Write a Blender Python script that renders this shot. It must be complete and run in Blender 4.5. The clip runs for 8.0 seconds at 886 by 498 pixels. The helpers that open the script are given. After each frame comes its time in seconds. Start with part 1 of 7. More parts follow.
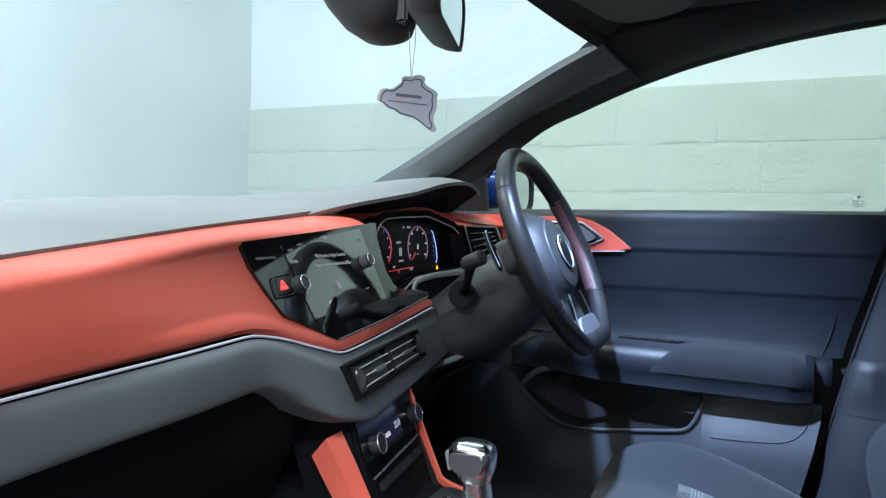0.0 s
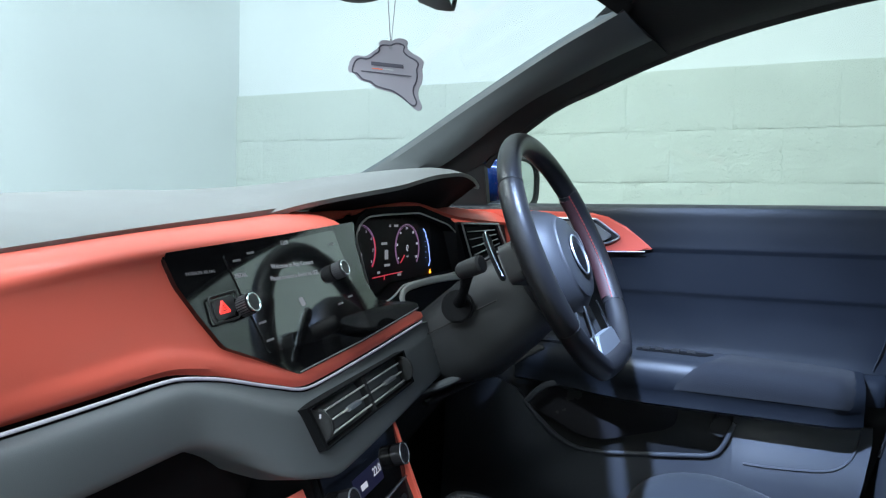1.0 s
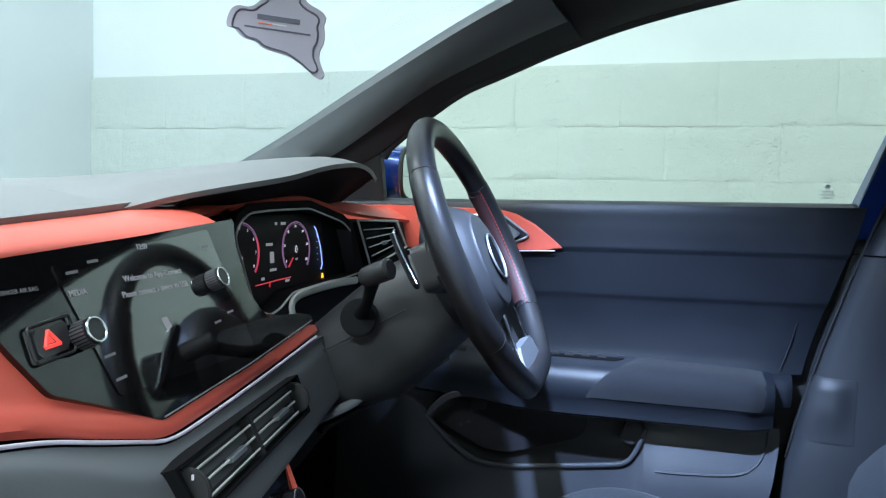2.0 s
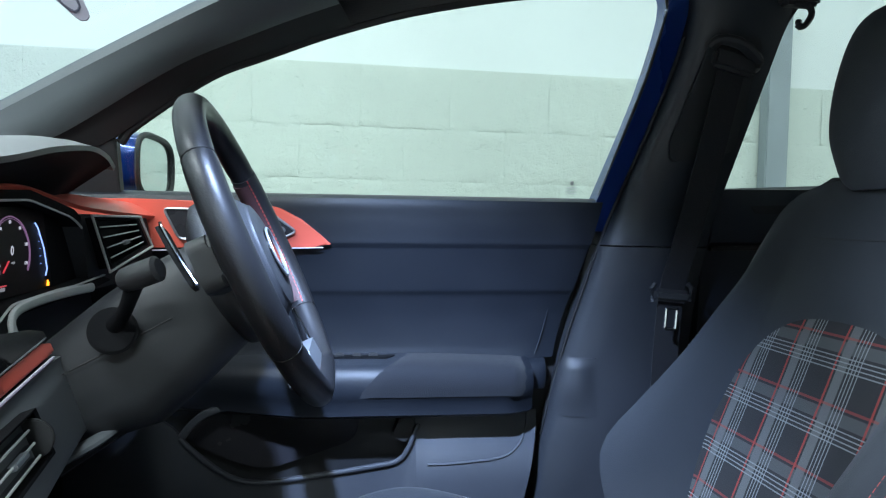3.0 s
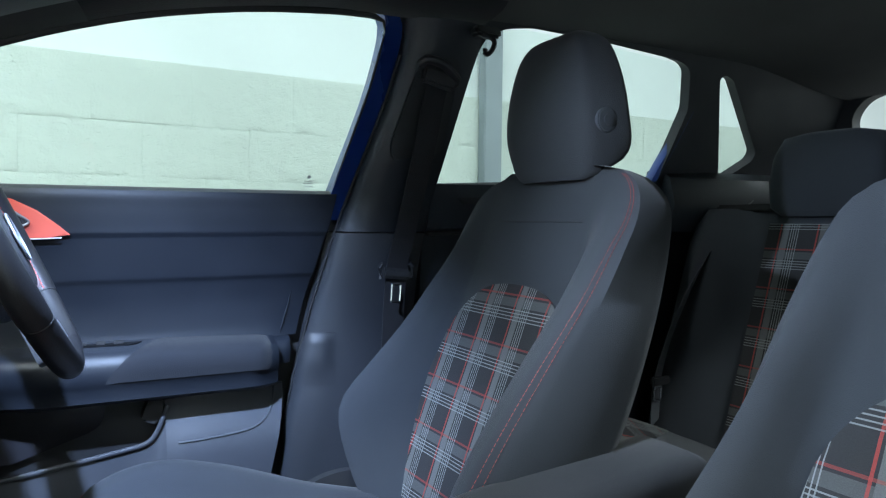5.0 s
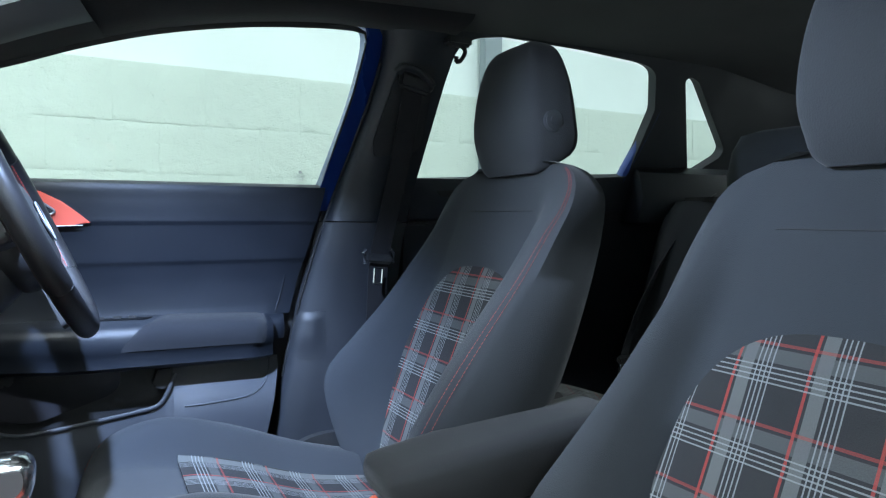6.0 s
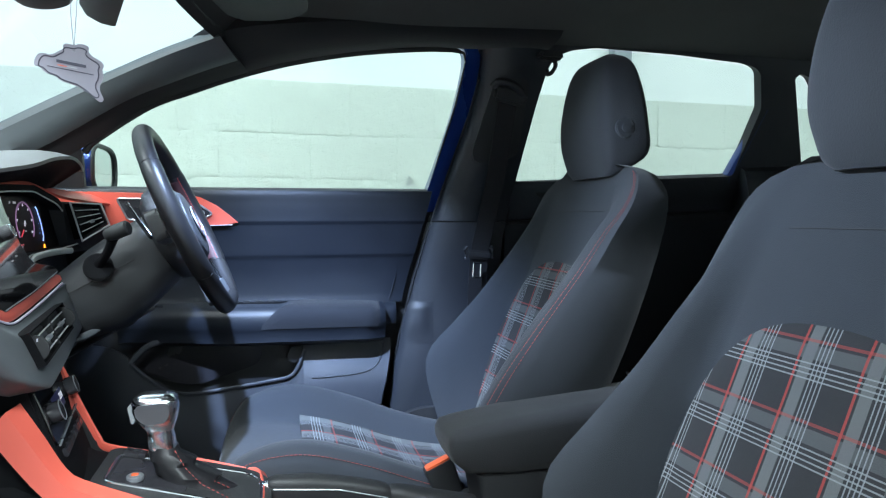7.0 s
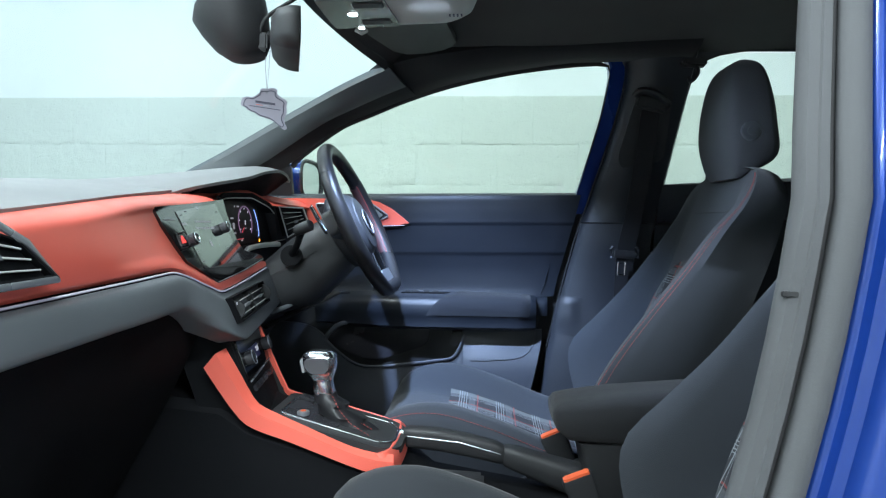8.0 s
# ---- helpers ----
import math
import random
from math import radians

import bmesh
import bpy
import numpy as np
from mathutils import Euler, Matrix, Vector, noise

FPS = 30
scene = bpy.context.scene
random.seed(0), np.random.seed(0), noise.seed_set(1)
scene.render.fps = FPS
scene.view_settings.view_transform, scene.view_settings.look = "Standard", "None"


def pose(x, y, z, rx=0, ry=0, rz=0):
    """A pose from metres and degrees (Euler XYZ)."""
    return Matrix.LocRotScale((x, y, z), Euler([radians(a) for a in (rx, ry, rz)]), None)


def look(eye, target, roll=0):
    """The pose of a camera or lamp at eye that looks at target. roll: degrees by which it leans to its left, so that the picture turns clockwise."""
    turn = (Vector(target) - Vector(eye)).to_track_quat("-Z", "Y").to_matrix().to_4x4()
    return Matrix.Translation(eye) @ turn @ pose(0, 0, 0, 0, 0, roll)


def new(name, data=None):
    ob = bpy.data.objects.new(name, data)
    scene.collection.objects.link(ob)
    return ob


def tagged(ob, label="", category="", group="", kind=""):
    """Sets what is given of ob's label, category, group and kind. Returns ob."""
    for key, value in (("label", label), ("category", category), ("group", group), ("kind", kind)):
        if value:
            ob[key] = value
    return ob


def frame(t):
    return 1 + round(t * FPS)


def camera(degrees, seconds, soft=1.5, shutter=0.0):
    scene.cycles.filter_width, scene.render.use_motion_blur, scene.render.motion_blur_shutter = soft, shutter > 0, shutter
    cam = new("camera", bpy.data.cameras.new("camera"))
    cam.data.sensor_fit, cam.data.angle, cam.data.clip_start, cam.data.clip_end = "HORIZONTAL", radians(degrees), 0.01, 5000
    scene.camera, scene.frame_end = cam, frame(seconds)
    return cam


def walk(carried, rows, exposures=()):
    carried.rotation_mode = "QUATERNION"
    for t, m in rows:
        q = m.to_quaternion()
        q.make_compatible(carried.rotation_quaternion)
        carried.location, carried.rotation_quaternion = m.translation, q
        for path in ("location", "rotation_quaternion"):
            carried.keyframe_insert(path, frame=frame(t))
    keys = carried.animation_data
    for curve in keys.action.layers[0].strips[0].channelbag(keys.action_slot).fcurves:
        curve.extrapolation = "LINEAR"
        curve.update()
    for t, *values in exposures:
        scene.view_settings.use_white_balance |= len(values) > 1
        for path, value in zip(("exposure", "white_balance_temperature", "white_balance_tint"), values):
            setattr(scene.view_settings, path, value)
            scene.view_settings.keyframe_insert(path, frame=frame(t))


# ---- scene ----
cam = camera(65.8, 8.0, soft=1.2)
PATH = [
    (0, (0.215, -0.807, 1.002), (-0.61, 1.013, 0.917), 1.4),
    (0.5, (0.18, -0.72, 1.01), (-0.655, 1.095, 0.906), 1.3),
    (1, (0.152, -0.636, 1.014), (-0.676, 1.182, 0.9), 1.3),
    (2.5, (0.03, -0.488, 1.01), (-0.103, 1.505, 0.903), 1.5),
    (3, (-0.005, -0.465, 0.997), (0.288, 1.511, 0.908), 1.3),
    (3.5, (-0.025, -0.454, 0.987), (0.59, 1.447, 0.91), 1.0),
    (4, (-0.025, -0.46, 0.981), (0.799, 1.361, 0.908), 0.9),
    (4.5, (-0.031, -0.528, 0.975), (0.9, 1.24, 0.902), 0.6),
    (5, (-0.03, -0.621, 0.975), (0.936, 1.128, 0.901), 0.6),
    (6.5, (0.004, -0.904, 0.955), (0.788, 0.934, 0.862), 0.4),
    (7, (0.053, -1.006, 0.963), (0.54, 0.932, 0.874), 0.4),
    (7.5, (0.106, -1.093, 0.956), (0.26, 0.899, 0.881), 0.5),
    (8, (0.199, -1.211, 0.95), (0.066, 0.783, 0.876), 0.5),
]
walk(cam, [(t, look(eye, target, roll)) for t, eye, target, roll in PATH], exposures=((0.0, 0.36), (1.5, 0.38), (2.5, 0.50), (3.5, 0.42), (4.2, 0.46), (5.0, 0.58), (6.5, 0.66), (7.2, 0.70), (8.0, 0.52)))

# ---- light ----
world = bpy.data.worlds.new("world")
scene.world = world
world.use_nodes = True
world.node_tree.nodes["Background"].inputs[0].default_value = (0.75, 0.9, 1.0, 1)
world.node_tree.nodes["Background"].inputs[1].default_value = 0.02


def area_lamp(name, eye, target, sx, sy, power, color):
    data = bpy.data.lights.new(name, "AREA")
    data.shape, data.size, data.size_y, data.energy, data.color = "RECTANGLE", sx, sy, power, color
    ob = new(name, data)
    ob.matrix_world = look(eye, target)
    return ob


COOL = (0.83, 0.945, 1.0)
area_lamp("ceiling_light_bay", (0.65, -2.9, 3.0), (0.6, -2.6, 0.0), 3.4, 0.25, 200, COOL)
area_lamp("ceiling_light_wall", (0.0, 1.35, 3.0), (0.0, 1.7, 0.0), 4.6, 0.25, 22, COOL)
area_lamp("ceiling_light_front", (-1.6, -0.6, 3.0), (-2.0, -0.4, 0.0), 0.25, 3.0, 118, COOL)
# Added fill, no fixture known: brightens the rear wall and the cabin's back.
area_lamp("fill_light_rear", (4.2, -1.0, 3.0), (4.4, -1.0, 0.0), 0.3, 2.6, 90, COOL)
LED = (0.45, 0.63, 1.0)


def spot_lamp(name, eye, target, power, cone, color, radius=0.012):
    data = bpy.data.lights.new(name, "SPOT")
    data.energy, data.spot_size, data.spot_blend, data.color, data.shadow_soft_size = power, radians(cone), 1.0, color, radius
    ob = new(name, data)
    ob.matrix_world = look(eye, target)
    return ob


spot_lamp("reading_lamp_passenger", (-0.045, 0.0, 1.310), (0.66, -0.10, 0.94), 46.0, 80, (0.62, 0.77, 1.0))
spot_lamp("reading_lamp_driver", (-0.045, 0.083, 1.310), (0.20, 0.60, 0.53), 92.0, 76, LED)

# ---- materials ----


def nodes_of(name):
    m = bpy.data.materials.new(name)
    m.use_nodes = True
    nt = m.node_tree
    return m, nt, nt.nodes["Principled BSDF"]


def rgb(c):
    return (c[0], c[1], c[2], 1)


def surface(name, color, rough, metal=0.0, grain=900.0, bump=0.15, vary=0.12, patch=7.0, coat=0.0, sheen=0.0, rvary=0.08, spec=0.5):
    """A surface with fine grain (bump) and slow, patchy variation of tone and gloss."""
    m, nt, b = nodes_of(name)
    N, L = nt.nodes.new, nt.links.new
    tc = N("ShaderNodeTexCoord")
    slow = N("ShaderNodeTexNoise")
    slow.inputs["Scale"].default_value, slow.inputs["Detail"].default_value = patch, 5
    fine = N("ShaderNodeTexNoise")
    fine.inputs["Scale"].default_value, fine.inputs["Detail"].default_value = grain, 2
    for n in (slow, fine):
        L(tc.outputs["Object"], n.inputs["Vector"])
    ramp = N("ShaderNodeMapRange")
    ramp.inputs["From Min"].default_value, ramp.inputs["From Max"].default_value = 0.3, 0.7
    ramp.inputs["To Min"].default_value, ramp.inputs["To Max"].default_value = 1 - vary, 1 + vary
    L(slow.outputs["Fac"], ramp.inputs["Value"])
    mul = N("ShaderNodeVectorMath")
    mul.operation = "SCALE"
    mul.inputs[0].default_value = color
    L(ramp.outputs[0], mul.inputs["Scale"])
    L(mul.outputs[0], b.inputs["Base Color"])
    rr = N("ShaderNodeMapRange")
    rr.inputs["From Min"].default_value, rr.inputs["From Max"].default_value = 0.3, 0.7
    rr.inputs["To Min"].default_value, rr.inputs["To Max"].default_value = max(0.02, rough - rvary), min(1, rough + rvary)
    L(slow.outputs["Fac"], rr.inputs["Value"])
    L(rr.outputs[0], b.inputs["Roughness"])
    b.inputs["Metallic"].default_value = metal
    b.inputs["Coat Weight"].default_value = coat
    b.inputs["Coat Roughness"].default_value = 0.06
    b.inputs["Sheen Weight"].default_value = sheen
    b.inputs["Specular IOR Level"].default_value = spec
    if bump:
        bp = N("ShaderNodeBump")
        bp.inputs["Strength"].default_value, bp.inputs["Distance"].default_value = bump, 0.0006
        L(fine.outputs["Fac"], bp.inputs["Height"])
        L(bp.outputs[0], b.inputs["Normal"])
    return m


def glow(name, color, strength, base=(0.02, 0.02, 0.02)):
    m, nt, b = nodes_of(name)
    b.inputs["Base Color"].default_value = rgb(base)
    b.inputs["Emission Color"].default_value = rgb(color)
    b.inputs["Emission Strength"].default_value = strength
    b.inputs["Roughness"].default_value = 0.3
    return m


def clear_glass(name, tint=(0.93, 0.98, 0.96)):
    m, nt, b = nodes_of(name)
    N, L = nt.nodes.new, nt.links.new
    out = nt.nodes["Material Output"]
    tr = N("ShaderNodeBsdfTransparent")
    tr.inputs[0].default_value = rgb(tint)
    gl = N("ShaderNodeBsdfGlossy")
    gl.inputs["Roughness"].default_value = 0.02
    lw = N("ShaderNodeLayerWeight")
    lw.inputs["Blend"].default_value = 0.5
    pw = N("ShaderNodeMath")
    pw.operation = "POWER"
    pw.inputs[1].default_value = 5.0
    L(lw.outputs["Facing"], pw.inputs[0])
    fr = N("ShaderNodeMath")
    fr.operation = "MULTIPLY_ADD"
    fr.inputs[1].default_value, fr.inputs[2].default_value = 0.5, 0.02
    L(pw.outputs[0], fr.inputs[0])
    mix = N("ShaderNodeMixShader")
    L(fr.outputs[0], mix.inputs[0])
    L(tr.outputs[0], mix.inputs[1])
    L(gl.outputs[0], mix.inputs[2])
    L(mix.outputs[0], out.inputs["Surface"])
    return m


def woven(name, color, rough=0.92, scale=1400.0, vary=0.10, sheen=0.12):
    """Plain cloth: fine crossed threads as relief."""
    m = surface(name, color, rough, grain=scale, bump=0.0, vary=vary, patch=9, sheen=sheen, spec=0.25)
    nt = m.node_tree
    N, L = nt.nodes.new, nt.links.new
    tc = N("ShaderNodeTexCoord")
    vor = N("ShaderNodeTexVoronoi")
    vor.inputs["Scale"].default_value = scale * 0.55
    L(tc.outputs["Object"], vor.inputs["Vector"])
    bp = N("ShaderNodeBump")
    bp.inputs["Strength"].default_value, bp.inputs["Distance"].default_value = 0.35, 0.0008
    L(vor.outputs["Distance"], bp.inputs["Height"])
    L(bp.outputs[0], nt.nodes["Principled BSDF"].inputs["Normal"])
    return m


def tartan(name, period=0.088):
    """Plaid seat cloth, laid out by the mesh's own UV in metres: grey bands, triple white lines, red lines."""
    m, nt, b = nodes_of(name)
    N, L = nt.nodes.new, nt.links.new
    uv = N("ShaderNodeUVMap")
    sep = N("ShaderNodeSeparateXYZ")
    L(uv.outputs[0], sep.inputs[0])

    def math_node(op, a, c=None):
        n = N("ShaderNodeMath")
        n.operation = op
        for i, v in enumerate((a, c)):
            if v is None:
                continue
            if isinstance(v, (int, float)):
                n.inputs[i].default_value = v
            else:
                L(v, n.inputs[i])
        return n.outputs[0]

    def bands(axis, spans):
        f = math_node("FRACT", math_node("DIVIDE", sep.outputs[axis], period))
        total = None
        for lo, hi in spans:
            s = math_node("MULTIPLY", math_node("GREATER_THAN", f, lo), math_node("LESS_THAN", f, hi))
            total = s if total is None else math_node("MAXIMUM", total, s)
        return total

    white = [(0.02, 0.04), (0.085, 0.105), (0.15, 0.17), (0.215, 0.235)]
    grey = [(0.28, 0.46)]
    red = [(0.50, 0.54)]
    thread = N("ShaderNodeTexNoise")
    thread.inputs["Scale"].default_value = 900
    L(uv.outputs[0], thread.inputs["Vector"])
    tone = N("ShaderNodeMapRange")
    tone.inputs["To Min"].default_value, tone.inputs["To Max"].default_value = 0.55, 1.45
    L(thread.outputs["Fac"], tone.inputs["Value"])

    def layer(below, color, fac):
        mx = N("ShaderNodeMix")
        mx.data_type = "RGBA"
        L(fac, mx.inputs["Factor"])
        if isinstance(below, tuple):
            mx.inputs["A"].default_value = rgb(below)
        else:
            L(below, mx.inputs["A"])
        mx.inputs["B"].default_value = rgb(color)
        return mx.outputs["Result"]

    col = layer((0.030, 0.030, 0.031), (0.115, 0.12, 0.115), math_node("MULTIPLY", bands(0, grey), 0.85))
    col = layer(col, (0.10, 0.105, 0.105), math_node("MULTIPLY", bands(1, grey), 0.55))
    col = layer(col, (0.28, 0.05, 0.042), math_node("MULTIPLY", bands(1, red), 0.5))
    col = layer(col, (0.30, 0.05, 0.042), math_node("MULTIPLY", bands(0, red), 0.75))
    col = layer(col, (0.21, 0.22, 0.22), math_node("MULTIPLY", bands(1, white), 0.75))
    col = layer(col, (0.22, 0.23, 0.23), math_node("MULTIPLY", bands(0, white), 0.75))
    mul = N("ShaderNodeVectorMath")
    mul.operation = "SCALE"
    L(col, mul.inputs[0])
    L(tone.outputs[0], mul.inputs["Scale"])
    L(mul.outputs[0], b.inputs["Base Color"])
    b.inputs["Roughness"].default_value = 0.95
    b.inputs["Specular IOR Level"].default_value = 0.2
    bp = N("ShaderNodeBump")
    bp.inputs["Strength"].default_value, bp.inputs["Distance"].default_value = 0.4, 0.0006
    L(thread.outputs["Fac"], bp.inputs["Height"])
    L(bp.outputs[0], b.inputs["Normal"])
    return m


def masonry_paint(name, color, relief=0.35, pits=True):
    """Thick masonry paint over concrete block or plaster: rolled stipple, soft lumps and open pits."""
    m, nt, b = nodes_of(name)
    N, L = nt.nodes.new, nt.links.new
    tc = N("ShaderNodeTexCoord")
    geo = N("ShaderNodeNewGeometry")
    slow = N("ShaderNodeTexNoise")
    slow.inputs["Scale"].default_value, slow.inputs["Detail"].default_value = 1.3, 6
    mid = N("ShaderNodeTexNoise")
    mid.inputs["Scale"].default_value, mid.inputs["Detail"].default_value = 24, 3
    fine = N("ShaderNodeTexNoise")
    fine.inputs["Scale"].default_value, fine.inputs["Detail"].default_value = 130, 3
    for n in (slow, mid, fine):
        L(geo.outputs["Position"], n.inputs["Vector"])
    tone = N("ShaderNodeMapRange")
    tone.inputs["From Min"].default_value, tone.inputs["From Max"].default_value = 0.3, 0.7
    tone.inputs["To Min"].default_value, tone.inputs["To Max"].default_value = 0.93, 1.05
    L(slow.outputs["Fac"], tone.inputs["Value"])
    mul = N("ShaderNodeVectorMath")
    mul.operation = "SCALE"
    mul.inputs[0].default_value = color
    L(tone.outputs[0], mul.inputs["Scale"])
    L(mul.outputs[0], b.inputs["Base Color"])
    b.inputs["Roughness"].default_value = 0.62
    add = N("ShaderNodeMath")
    add.operation = "MULTIPLY_ADD"
    add.inputs[1].default_value = 0.10
    L(fine.outputs["Fac"], add.inputs[0])
    low = N("ShaderNodeMath")
    low.operation = "MULTIPLY"
    low.inputs[1].default_value = 0.32
    L(mid.outputs["Fac"], low.inputs[0])
    L(low.outputs[0], add.inputs[2])
    height = add.outputs[0]
    if pits:
        spot = N("ShaderNodeTexNoise")
        spot.inputs["Scale"].default_value, spot.inputs["Detail"].default_value = 85, 3
        wide = N("ShaderNodeVectorMath")
        wide.operation = "MULTIPLY"
        wide.inputs[1].default_value = (0.6, 1.0, 1.4)
        L(geo.outputs["Position"], wide.inputs[0])
        L(wide.outputs[0], spot.inputs["Vector"])
        cut = N("ShaderNodeMapRange")
        cut.inputs["From Min"].default_value, cut.inputs["From Max"].default_value = 0.61, 0.70
        cut.inputs["To Min"].default_value, cut.inputs["To Max"].default_value = 0, -0.15
        L(spot.outputs["Fac"], cut.inputs["Value"])
        s = N("ShaderNodeMath")
        L(height, s.inputs[0])
        crowd = N("ShaderNodeTexNoise")
        crowd.inputs["Scale"].default_value, crowd.inputs["Detail"].default_value = 7, 2
        L(wide.outputs[0], crowd.inputs["Vector"])
        here = N("ShaderNodeMapRange")
        here.inputs["From Min"].default_value, here.inputs["From Max"].default_value = 0.42, 0.68
        here.inputs["To Min"].default_value, here.inputs["To Max"].default_value = 0.10, 1.0
        L(crowd.outputs["Fac"], here.inputs["Value"])
        some = N("ShaderNodeMath")
        some.operation = "MULTIPLY"
        L(cut.outputs[0], some.inputs[0])
        L(here.outputs[0], some.inputs[1])
        L(some.outputs[0], s.inputs[1])
        height = s.outputs[0]
    bp = N("ShaderNodeBump")
    bp.inputs["Strength"].default_value, bp.inputs["Distance"].default_value = relief, 0.02
    L(height, bp.inputs["Height"])
    L(bp.outputs[0], b.inputs["Normal"])
    return m


M_BLOCK = masonry_paint("painted_block", (0.51, 0.55, 0.50), 0.9)
M_PLASTER = masonry_paint("white_plaster", (0.67, 0.705, 0.69), 0.10, pits=False)
M_CONCRETE = surface("concrete_floor", (0.30, 0.30, 0.29), 0.75, grain=160, bump=0.4, patch=1.5, vary=0.2)
M_STEEL_POST = surface("grey_painted_steel", (0.22, 0.25, 0.27), 0.55, grain=120, bump=0.1)
M_SOFT = surface("soft_dash_plastic", (0.20, 0.208, 0.21), 0.55, grain=1500, bump=0.35, vary=0.06)
M_PLASTIC = surface("black_grained_plastic", (0.022, 0.023, 0.025), 0.55, grain=1300, bump=0.35, vary=0.10)
M_BEZEL = surface("satin_grey_bezel", (0.20, 0.21, 0.20), 0.35, grain=600, bump=0.05)
M_PILLAR = surface("grey_pillar_trim", (0.072, 0.080, 0.085), 0.6, grain=1200, bump=0.25, vary=0.06)
M_COLUMN = surface("column_plastic", (0.021, 0.023, 0.026), 0.52, grain=1400, bump=0.35, vary=0.08)
M_GREY = surface("grey_dash_plastic", (0.112, 0.124, 0.135), 0.55, grain=1500, bump=0.25, vary=0.06)
M_DOOR = surface("dark_door_plastic", (0.0155, 0.019, 0.026), 0.42, grain=1400, bump=0.35, vary=0.08)
M_DOOR_SOFT = woven("door_cloth", (0.016, 0.018, 0.023), 0.85)
M_RED = surface("coral_red_satin_trim", (0.76, 0.128, 0.088), 0.42, grain=700, bump=0.06, vary=0.04, coat=0.12)
M_GLOSS = surface("piano_black", (0.006, 0.006, 0.007), 0.06, grain=50, bump=0.0, vary=0.02, rvary=0.02, coat=0.4)
M_SCREEN = surface("screen_glass", (0.006, 0.006, 0.007), 0.04, grain=50, bump=0.0, vary=0.0, rvary=0.01, coat=1.0, spec=1.0)
M_CHROME = surface("satin_chrome", (0.75, 0.77, 0.80), 0.18, metal=1.0, grain=400, bump=0.02, vary=0.03)
M_SILVER = surface("silver_paint", (0.40, 0.42, 0.45), 0.32, metal=0.7, grain=600, bump=0.03, vary=0.03)
M_LEATHER = surface("black_leather", (0.013, 0.013, 0.015), 0.44, grain=420, bump=0.35, vary=0.12, spec=0.45)
M_AIRBAG = surface("grained_airbag_vinyl", (0.020, 0.021, 0.024), 0.50, grain=900, bump=0.5, vary=0.06)
M_LEATHER_RED = surface("perforated_leather_red_stitch", (0.045, 0.015, 0.017), 0.6, grain=500, bump=0.6, vary=0.25)
M_RUBBER = surface("black_rubber", (0.015, 0.015, 0.016), 0.7, grain=300, bump=0.15)
M_SEAL = surface("grey_flocked_seal", (0.062, 0.064, 0.068), 0.8, grain=500, bump=0.25)
M_CLOTH = woven("anthracite_seat_cloth", (0.031, 0.035, 0.041))
M_BOLSTER = woven("charcoal_bolster_cloth", (0.034, 0.037, 0.042), 0.8, 900)
M_TARTAN = tartan("tartan_cloth")
M_STITCH = surface("red_thread", (0.33, 0.045, 0.04), 0.7, grain=800, bump=0.1)
M_HEAD = woven("black_headliner_felt", (0.007, 0.0065, 0.008), 0.95, 700)
# Lighter copy of the belt webbing: light on the rear belt as colour.
M_BELT_LIT = woven("lit_belt_webbing", (0.055, 0.060, 0.064), 0.7, 800)
M_BELT = woven("black_belt_webbing", (0.014, 0.014, 0.016), 0.7, 800)
M_BLUE = surface("deep_blue_car_paint", (0.005, 0.034, 0.21), 0.30, metal=0.35, grain=900, bump=0.0, vary=0.05, patch=3.0, coat=0.6)
M_DOOR_LOW = surface("lower_door_plastic", (0.056, 0.061, 0.072), 0.5, grain=1400, bump=0.3, vary=0.08)
M_PILLAR_LOW = surface("lower_pillar_plastic", (0.034, 0.037, 0.043), 0.5, grain=1400, bump=0.3, vary=0.08)
M_ARM = woven("black_armrest_cloth", (0.018, 0.019, 0.021), 0.85)
# Darker copy of the black plastic: shade of footwell and recesses in its colour.
M_SHADED_BLACK = surface("shaded_black_plastic", (0.006, 0.0065, 0.008), 0.78, grain=1300, bump=0.35, vary=0.1, spec=0.14)
M_KNOB = surface("satin_grey_inset", (0.10, 0.10, 0.11), 0.35, metal=0.4, grain=500, bump=0.03)
M_LINING = surface("dark_lining_plastic", (0.022, 0.024, 0.030), 0.65, grain=1200, bump=0.3, vary=0.08)
M_CARPET = surface("black_carpet", (0.012, 0.012, 0.013), 0.95, grain=500, bump=0.8)
M_GLASS = clear_glass("window_glass")
M_WINDSCREEN = clear_glass("windscreen_glass", (0.92, 0.965, 0.99))
M_MIRROR = surface("mirror_glass", (0.62, 0.68, 0.67), 0.02, metal=1.0, bump=0, vary=0.0, rvary=0.0)
M_BUCKLE = surface("orange_red_buckle_button", (0.75, 0.12, 0.04), 0.4, grain=300, bump=0.02)
M_CONSOLE_GREY = surface("warm_grey_plastic", (0.42, 0.43, 0.41), 0.5, grain=900, bump=0.1)
M_TAG = surface("lilac_grey_card", (0.27, 0.26, 0.31), 0.7, grain=300, bump=0.05)
M_INK = surface("dark_ink", (0.07, 0.07, 0.10), 0.7, grain=300, bump=0.0)
# Silver trim strips: a faint violet glow is added to their colour.
M_STRIP_GLOW = glow("silver_strip_glow", (0.62, 0.55, 1.0), 0.07, (0.6, 0.6, 0.65))
M_LED_WHITE = glow("white_led", (0.8, 0.9, 1.0), 30.0)
M_LED_RED = glow("red_led", (1.0, 0.06, 0.05), 1.0)
M_LED_AMBER = glow("amber_led", (1.0, 0.32, 0.02), 2.5)
M_UI = glow("white_glow", (0.75, 0.8, 0.95), 0.5)
